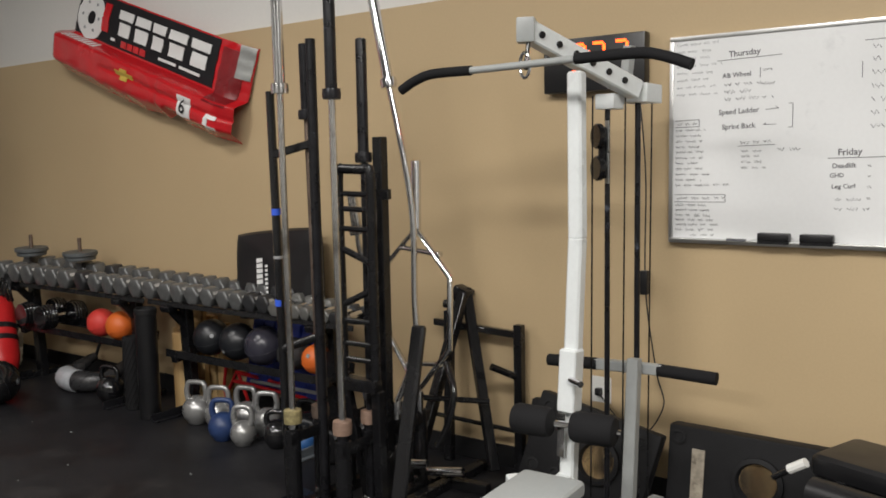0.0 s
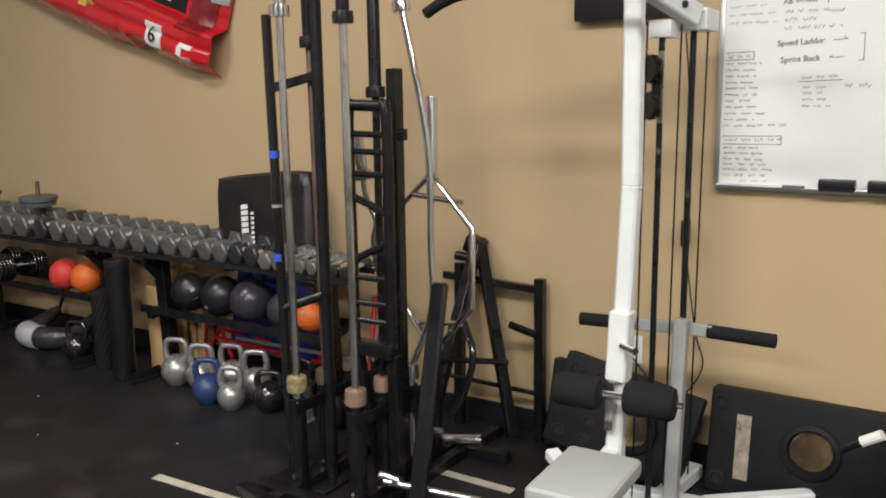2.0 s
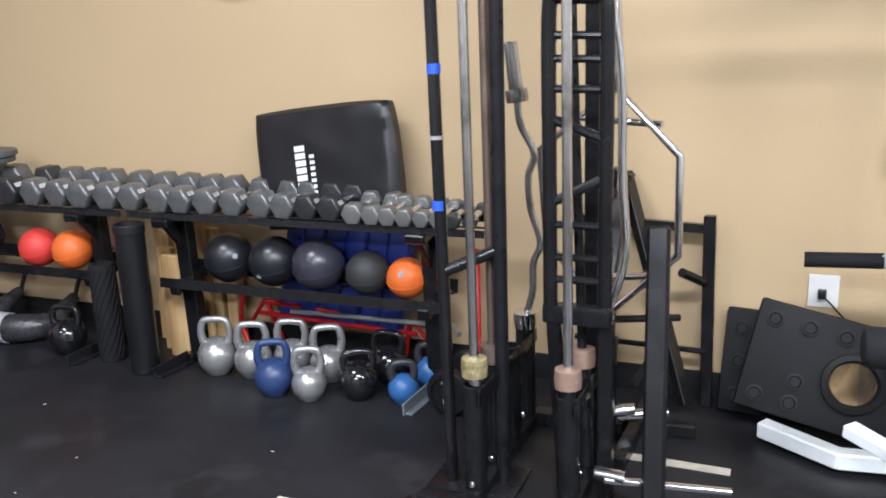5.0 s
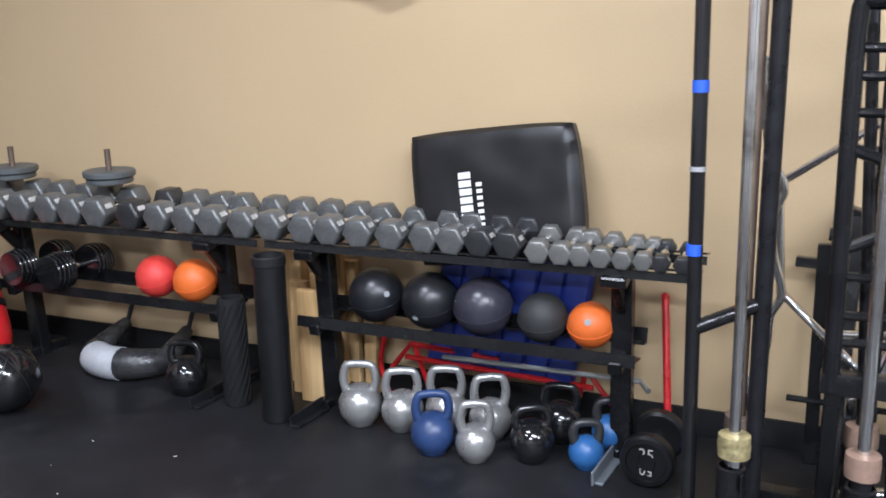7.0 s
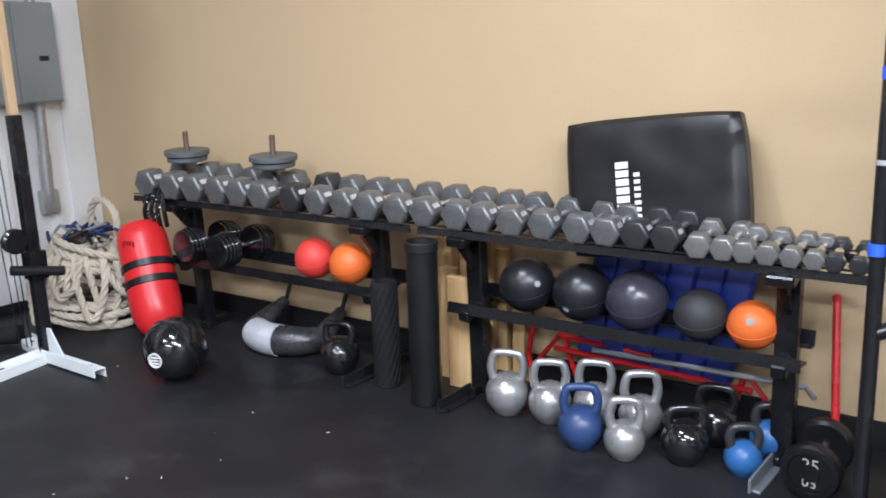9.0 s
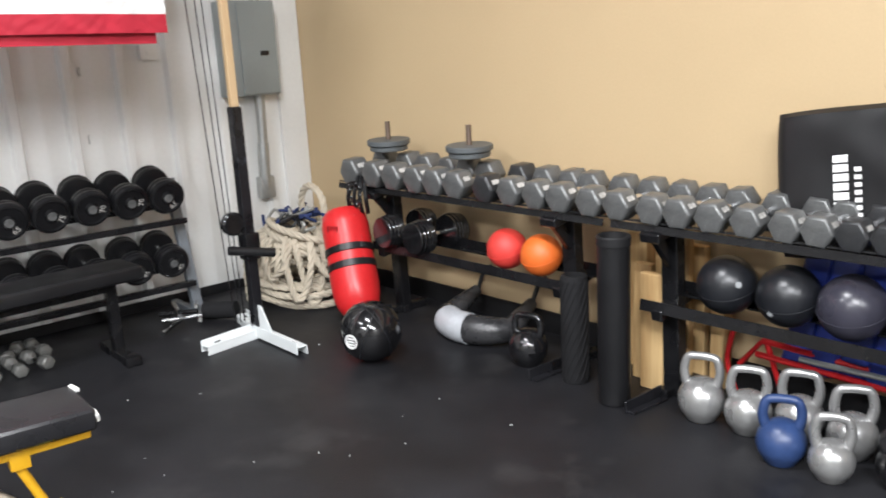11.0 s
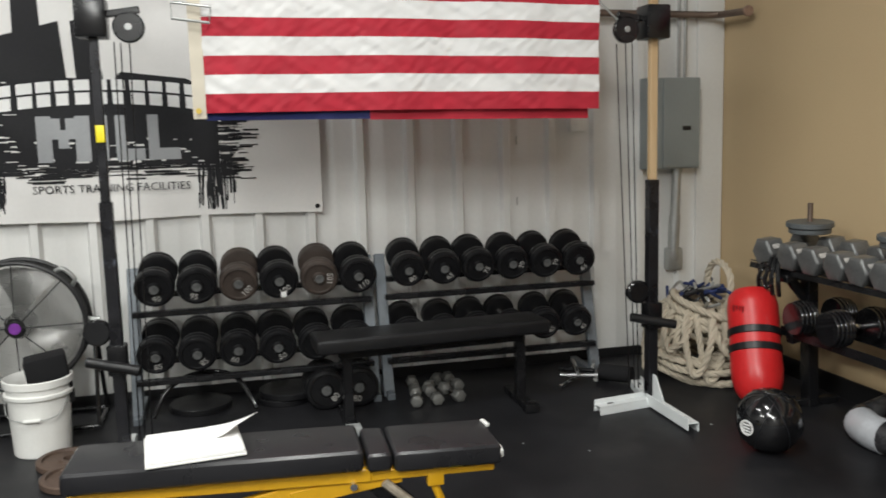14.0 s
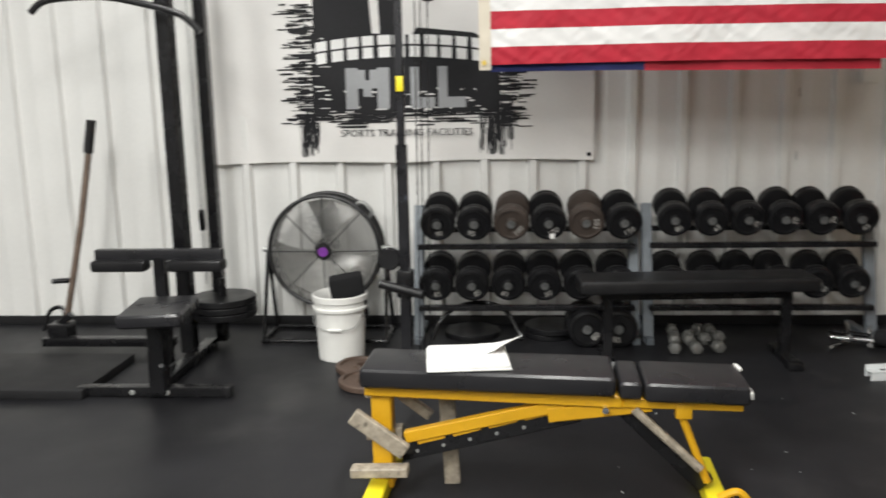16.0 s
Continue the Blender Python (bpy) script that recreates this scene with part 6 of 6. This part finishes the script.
# ---- drum fan ----
C = Vector((0.30, -4.305, 0.55))
t = thing("drum_fan", "round floor fan with wire grill and black tube stand", "fan", (0.28, -4.30, 0))
part("drum", joined(*[tube([C + Vector((x, 0.335 * math.cos(a), 0.335 * math.sin(a))) for a in [2 * math.pi * k / 56 for k in range(56)]], 0.012, 8, True) for x in (0.07, -0.09)]), M_FANDRUM, t)
part("rim", sheet(lambda a, b: C + Vector((-0.09 + 0.16 * b, 0.332 * math.cos(2 * math.pi * a), 0.332 * math.sin(2 * math.pi * a))), 56, 2, 0.002), M_FANDRUM, t)
rings = []
for k in range(33):
    r = 0.055 + k * 0.0085
    x = 0.095 - 0.03 * (r / 0.335) ** 2
    rings.append(tube([C + Vector((x, r * math.cos(a), r * math.sin(a))) for a in [2 * math.pi * q / 44 for q in range(44)]], 0.0021, 4, True))
part("grill", joined(*rings), M_GRILL, t, "fine wire guard")
for k in range(8):
    a = math.pi / 4 * k
    part("spoke", tube([C + Vector((0.099, 0.03 * math.cos(a), 0.03 * math.sin(a))), C + Vector((0.072, 0.335 * math.cos(a), 0.335 * math.sin(a)))], 0.0035, 6), M_FANDRUM, t)
part("rear_guard", joined(*[tube([C + Vector((-0.10, r * math.cos(a), r * math.sin(a))) for a in [2 * math.pi * q / 36 for q in range(36)]], 0.002, 4, True) for r in (0.08, 0.14, 0.20, 0.26, 0.31)]), M_GRILL, t)
part("motor", tube([C + Vector((-0.10, 0, 0)), C + Vector((0.03, 0, 0))], 0.07, 20), M_FANDRUM, t)
hubp = part("hub_badge", disc(C + Vector((0.094, 0, 0)), (1, 0, 0), 0.04, 0.012, 0.004), M_CLOCK, t)
part("label", disc(C + Vector((0.1065, 0, 0)), (1, 0, 0), 0.030, 0.003, 0.001), M_PURPLE, hubp, "purple round label")
for k in range(3):
    a0 = math.radians(80 + 120 * k)
    part("blade", sheet(lambda a, b: C + Vector((0.035 - 0.06 * b + 0.02 * math.sin(3 * a), (0.06 + 0.245 * a) * math.cos(a0 + (b - 0.5) * (0.75 + 0.35 * a)), (0.06 + 0.245 * a) * math.sin(a0 + (b - 0.5) * (0.75 + 0.35 * a)))), 10, 10, 0.002), M_BLADE, t, "aluminium blade")
part("carry_handle", tube(smooth_line([C + Vector((0.03, 0.20, 0.275)), C + Vector((0.05, 0.245, 0.29)), C + Vector((0.05, 0.295, 0.235)), C + Vector((0.03, 0.275, 0.195))], 5), 0.012, 8), M_GALV, t)
for s in (-1, 1):
    y = C.y + s * 0.365
    part("pivot_knob", tube([(C.x - 0.01, y - s * 0.04, C.z), (C.x - 0.01, y + s * 0.03, C.z)], 0.018, 10), M_GALV, t)
    part("stand_leg", tube([(C.x - 0.01, y, C.z), (C.x + 0.16, y + s * 0.01, 0.02)], 0.012, 10), M_STEEL, t)
    part("stand_leg", tube([(C.x - 0.01, y, C.z), (C.x - 0.15, y + s * 0.01, 0.02)], 0.012, 10), M_STEEL, t)
    part("stand_foot", tube([(C.x + 0.18, y + s * 0.01, 0.016), (C.x - 0.17, y + s * 0.01, 0.016)], 0.014, 10), M_STEEL, t)
for x in (C.x + 0.17, C.x - 0.16):
    part("stand_bar", tube([(x, C.y - 0.375, 0.016), (x, C.y + 0.375, 0.016)], 0.013, 10), M_STEEL, t)

# ---- bucket ----
t = thing("bucket", "white plastic pail with a moulded rim, holding black padding", "bucket", (0.72, -4.15, 0))
part("pail", lathe([(0.0, 0.004), (0.125, 0.0), (0.130, 0.006), (0.143, 0.285), (0.156, 0.29), (0.157, 0.305), (0.146, 0.31), (0.147, 0.335), (0.156, 0.34), (0.157, 0.372), (0.150, 0.376), (0.146, 0.370), (0.141, 0.25), (0.126, 0.012), (0, 0.012)], (0.72, -4.15, 0), seg=40), M_PLASTIC, t)
part("bail_wire", tube(smooth_line([(0.74, -4.30, 0.30), (0.84, -4.27, 0.22), (0.868, -4.20, 0.195), (0.872, -4.12, 0.195), (0.84, -4.04, 0.215), (0.74, -4.0, 0.30)], 5), 0.0025, 6), M_GALV, t)
part("bail_grip", tube([(0.870, -4.195, 0.196), (0.873, -4.12, 0.196)], 0.009, 10), M_PLASTIC, t)
single("padding_roll", moved(box((0, 0, 0), (0.11, 0.19, 0.26), bevel=0.02, seg=2), pose(0.71, -4.10, 0.35, 8, 6, 10)), M_FOAM, "black foam padding stuffed in the pail", "padding", at=(0.71, -4.10, 0.2))

# ---- rusty plates by the bench ----
for x, y, z, ang in ((0.97, -3.99, 0.004, 0), (1.20, -3.93, 0.003, 0)):
    t = thing("rusty_plate", "brown rusty weight plate lying on the floor", "weight plate", (x, y, z), "rusty plates")
    part("disc", lathe([(0.02, 0), (0.14, 0), (0.145, 0.005), (0.145, 0.028), (0.138, 0.033), (0.120, 0.033), (0.116, 0.022), (0.05, 0.022), (0.046, 0.033), (0.028, 0.033), (0.026, 0.0)], (x, y, z), (0.02, 0.03, 1), 32), M_BROWNPLATE, t)

# ---- yellow adjustable bench ----
t = thing("adjustable_bench", "yellow steel adjustable bench with black vinyl pads and taped wood", "bench", (2.40, -3.05, 0))
BX = 2.375
part("back_pad", moved(box((0, 0, 0), (0.27, 0.905, 0.072), bevel=0.022, seg=3), pose(BX, -3.278, 0.470, -1.0, 0, 0)), M_VINYLG, t)
part("back_pad", moved(box((0, 0, 0), (0.262, 0.082, 0.062), bevel=0.02, seg=3), pose(BX, -2.776, 0.450, -1, 0, 0)), M_VINYLG, t)
sp = part("seat_pad", moved(box((0, 0, 0), (0.27, 0.355, 0.068), bevel=0.02, seg=3), pose(BX, -2.552, 0.443, -1.2, 0, 0)), M_VINYLG, t)
part("torn_edge", joined(moved(box((0, 0, 0), (0.035, 0.018, 0.030), bevel=0.006), pose(BX + 0.11, -2.376, 0.444, 12, 20, 5)), moved(box((0, 0, 0), (0.05, 0.014, 0.012), bevel=0.004), pose(BX - 0.09, -2.376, 0.472, 0, 5, 12))), M_PLASTIC, sp, "torn edge with white stuffing")
part("pad_rail", joined(bar((BX + 0.075, -3.72, 0.422), (BX + 0.075, -2.80, 0.396), 0.035, 0.045, 0.004), bar((BX - 0.075, -3.72, 0.422), (BX - 0.075, -2.80, 0.396), 0.035, 0.045, 0.004)), M_YELLOW, t)
part("seat_rail", joined(bar((BX + 0.075, -2.80, 0.394), (BX + 0.075, -2.39, 0.389), 0.035, 0.036, 0.004), bar((BX - 0.075, -2.80, 0.394), (BX - 0.075, -2.39, 0.389), 0.035, 0.036, 0.004)), M_YELLOW, t)
part("rear_post", bar((BX + 0.03, -3.665, 0.03), (BX + 0.03, -3.665, 0.40), 0.075, 0.075, 0.006), M_YELLOW, t)
part("rear_foot", bar((BX - 0.26, -3.68, 0.035), (BX + 0.26, -3.68, 0.035), 0.07, 0.065, 0.006), M_YELLOWB, t, "bright yellow foot")
part("front_foot", bar((BX - 0.22, -2.47, 0.035), (BX + 0.22, -2.47, 0.035), 0.07, 0.065, 0.006), M_YELLOWB, t, "bright yellow foot")
part("support_arm", bar((BX + 0.06, -3.58, 0.235), (BX + 0.06, -3.00, 0.375), 0.035, 0.045, 0.004), M_YELLOW, t)
part("adjust_rack", bar((BX + 0.05, -3.60, 0.175), (BX + 0.05, -2.95, 0.345), 0.03, 0.075, 0.004), M_STEEL, t)
for k in range(4):
    f = 0.18 + 0.2 * k
    y, z = -3.60 + 0.65 * f, 0.175 + 0.17 * f
    part("slot_mark", bar((BX + 0.067, y - 0.05, z + 0.012), (BX + 0.067, y + 0.05, z + 0.040), 0.004, 0.020, 0.001), M_YELLOW, t)
for k in range(6):
    f = 0.10 + 0.15 * k
    part("bolt_hole", disc((BX + 0.0652, -3.60 + 0.65 * f, 0.165 + 0.17 * f), (1, 0, 0), 0.007, 0.003, 0.001, 10), M_GALV, t)
part("cross_pin", tube([(BX - 0.11, -2.86, 0.372), (BX + 0.115, -2.86, 0.372)], 0.012, 10), M_CHROME, t, "chrome hinge pin")
part("gusset", bar((BX + 0.06, -3.06, 0.335), (BX + 0.06, -2.70, 0.385), 0.04, 0.055, 0.004), M_YELLOW, t)
part("front_strut", bar((BX + 0.04, -2.80, 0.375), (BX + 0.04, -2.50, 0.08), 0.045, 0.07, 0.004), M_STEEL, t)
part("thin_strut", tube([(BX + 0.07, -2.60, 0.36), (BX + 0.07, -2.50, 0.10)], 0.014, 10), M_YELLOW, t)
part("thin_strut", tube([(BX + 0.09, -2.76, 0.37), (BX + 0.10, -2.53, 0.16)], 0.016, 8), M_MASK, t, "taped pale strut")
part("seat_bracket", box((BX + 0.07, -2.59, 0.37), (0.05, 0.055, 0.06), bevel=0.004), M_YELLOW, t)
part("kick_loop", tube(smooth_line([(BX + 0.13, -2.47, 0.07), (BX + 0.14, -2.41, 0.10), (BX + 0.14, -2.37, 0.06), (BX + 0.14, -2.36, 0.02)], 5), 0.014, 8), M_YELLOW, t)
for a, b, w, h in (((BX + 0.12, -3.76, 0.335), (BX + 0.12, -3.57, 0.20), 0.03, 0.06), ((BX + 0.13, -3.77, 0.125), (BX + 0.13, -3.56, 0.135), 0.06, 0.035), ((BX - 0.02, -3.74, 0.215), (BX - 0.02, -3.60, 0.22), 0.05, 0.05), ((BX - 0.06, -3.62, 0.36), (BX - 0.06, -3.50, 0.27), 0.03, 0.04), ((BX, -3.73, 0.395), (BX, -3.69, 0.40), 0.10, 0.045)):
    part("taped_wood", bar(a, b, w, h, 0.004), M_MASK, t, "weathered wood wrapped in tape")
for a, b in (((BX - 0.06, -3.42, 0.0), (BX - 0.06, -3.44, 0.40)), ((BX - 0.10, -3.42, 0.36), (BX - 0.10, -3.05, 0.39))):
    part("taped_wood", bar(a, b, 0.025, 0.06, 0.003), M_MASK, t, "weathered wood wrapped in tape")
t.rotation_euler = (0, 0, radians(-2.5))
t = thing("notebook", "open white binder lying on the bench with a lifted page", "notebook", (2.33, -3.36, 0.512))
part("cover", moved(box((0, 0, 0), (0.25, 0.30, 0.006), bevel=0.002), pose(2.36, -3.35, 0.516, 0, 2, 6)), M_PLASTIC, t)
part("page_block", moved(box((0, 0, 0), (0.235, 0.285, 0.012), bevel=0.003), pose(2.36, -3.35, 0.526, 0, 2, 6)), M_PAPER, t)
part("lifted_page", sheet(lambda a, b: Matrix.Translation((2.36, -3.35, 0.533)) @ pose(0, 0, 0, 0, 2, 6) @ Vector((-0.117 + 0.11 * b + 0.02 * a, 0.05 + 0.165 * a * (1 - 0.55 * b), 0.035 * a * a)), 10, 6, 0.001, (0, 0, 1)), M_PAPER, t)

# ---- black lat machine and lever platform ----
t = thing("black_lat_machine", "black lat machine with padded seat and knee pads", "exercise machine", (1.2, -4.95, 0))
part("base_bar", box((1.38, -4.975, 0.03), (0.06, 0.79, 0.05), bevel=0.005), M_STEEL, t)
for y in (-5.08, -4.90):
    part("bolt", disc((1.412, y, 0.03), (1, 0, 0), 0.014, 0.008, 0.002, 8), M_GALV, t, "bright bolt head")
part("base_spine", box((0.95, -4.98, 0.03), (0.85, 0.07, 0.05), bevel=0.005), M_STEEL, t)
part("seat", moved(box((0, 0, 0), (0.40, 0.30, 0.065), bevel=0.025, seg=3), pose(1.50, -4.87, 0.47, 0, 0, 8)), M_VINYLG, t)
part("seat_post", bar((1.40, -4.94, 0.03), (1.42, -4.92, 0.45), 0.08, 0.08), M_STEEL, t)
part("pin", tube([(1.45, -4.90, 0.16), (1.50, -4.88, 0.20)], 0.012, 8), M_CHROME, t)
part("mast", bar((0.72, -5.04, 0.03), (0.68, -5.06, 2.35), 0.095, 0.075), M_STEEL, t)
part("rear_mast", bar((0.50, -4.92, 0.03), (0.48, -4.93, 2.35), 0.07, 0.06), M_STEEL, t)
part("top_beam", bar((0.40, -4.97, 2.33), (1.10, -5.10, 2.33), 0.07, 0.07), M_STEEL, t)
part("cable", tube([(0.60, -4.96, 0.4), (0.58, -4.97, 2.3)], 0.004, 6), M_GALV, t)
part("cable", tube([(0.93, -5.18, 2.0), (0.93, -5.18, 2.3)], 0.004, 6), M_GALV, t)
part("knee_bar", box((1.0, -5.06, 0.655), (0.05, 0.70, 0.06), bevel=0.008), M_VINYLG, t)
for y in (-5.27, -4.85):
    part("knee_pad", box((1.02, y, 0.60), (0.10, 0.30, 0.06), bevel=0.02, seg=3), M_VINYL, t)
part("knee_post", bar((1.0, -5.06, 0.05), (1.0, -5.06, 0.64), 0.06, 0.06), M_STEEL, t)
part("selector", box((0.60, -4.96, 0.78), (0.04, 0.03, 0.12), (0, 12, 12), 0.006), M_STEEL, t)
part("pull_bar", tube(smooth_line([(0.92, -5.68, 1.93), (0.92, -5.58, 1.99), (0.92, -5.30, 2.0), (0.92, -5.08, 1.96), (0.92, -4.88, 1.90), (0.92, -4.78, 1.81)], 6), 0.018, 10), M_VINYL, t)
part("plate_peg", tube([(0.62, -4.86, 0.10), (0.62, -4.86, 0.44)], 0.02, 10), M_STEEL, t)
for z in (0.22, 0.26, 0.30):
    part("weight_plate", disc((0.62, -4.86, z), (0, 0, 1), 0.19, 0.036), M_ROUND, t)
t = thing("lever_platform", "black rubber platform with a long leaning lever bar", "exercise machine", (1.1, -5.8, 0))
part("platform", box((1.14, -5.85, 0.025), (0.62, 1.05, 0.05), bevel=0.006), M_BASE, t)
part("frame_bar", box((0.66, -5.55, 0.07), (0.07, 0.80, 0.05), bevel=0.005), M_STEEL, t)
part("lever", tube([(0.60, -5.86, 0.08), (0.54, -5.72, 0.75), (0.50, -5.625, 1.30)], 0.019, 12), M_RUST, t)
part("lever_grip", tube([(0.508, -5.65, 1.17), (0.498, -5.618, 1.36)], 0.028, 12), M_VINYL, t)
part("lever_peg", tube([(0.57, -5.80, 0.42), (0.60, -5.90, 0.42)], 0.016, 10), M_STEEL, t)
part("pivot", joined(box((0.60, -5.87, 0.12), (0.12, 0.12, 0.10), bevel=0.01), bar((0.60, -5.95, 0.10), (0.60, -5.80, 0.22), 0.04, 0.04)), M_STEEL, t)
part("hook", tube(smooth_line([(0.40, -6.10, 0.06), (0.38, -6.06, 0.18), (0.38, -5.98, 0.20), (0.40, -5.94, 0.10)], 5), 0.013, 8), M_STEEL, t)
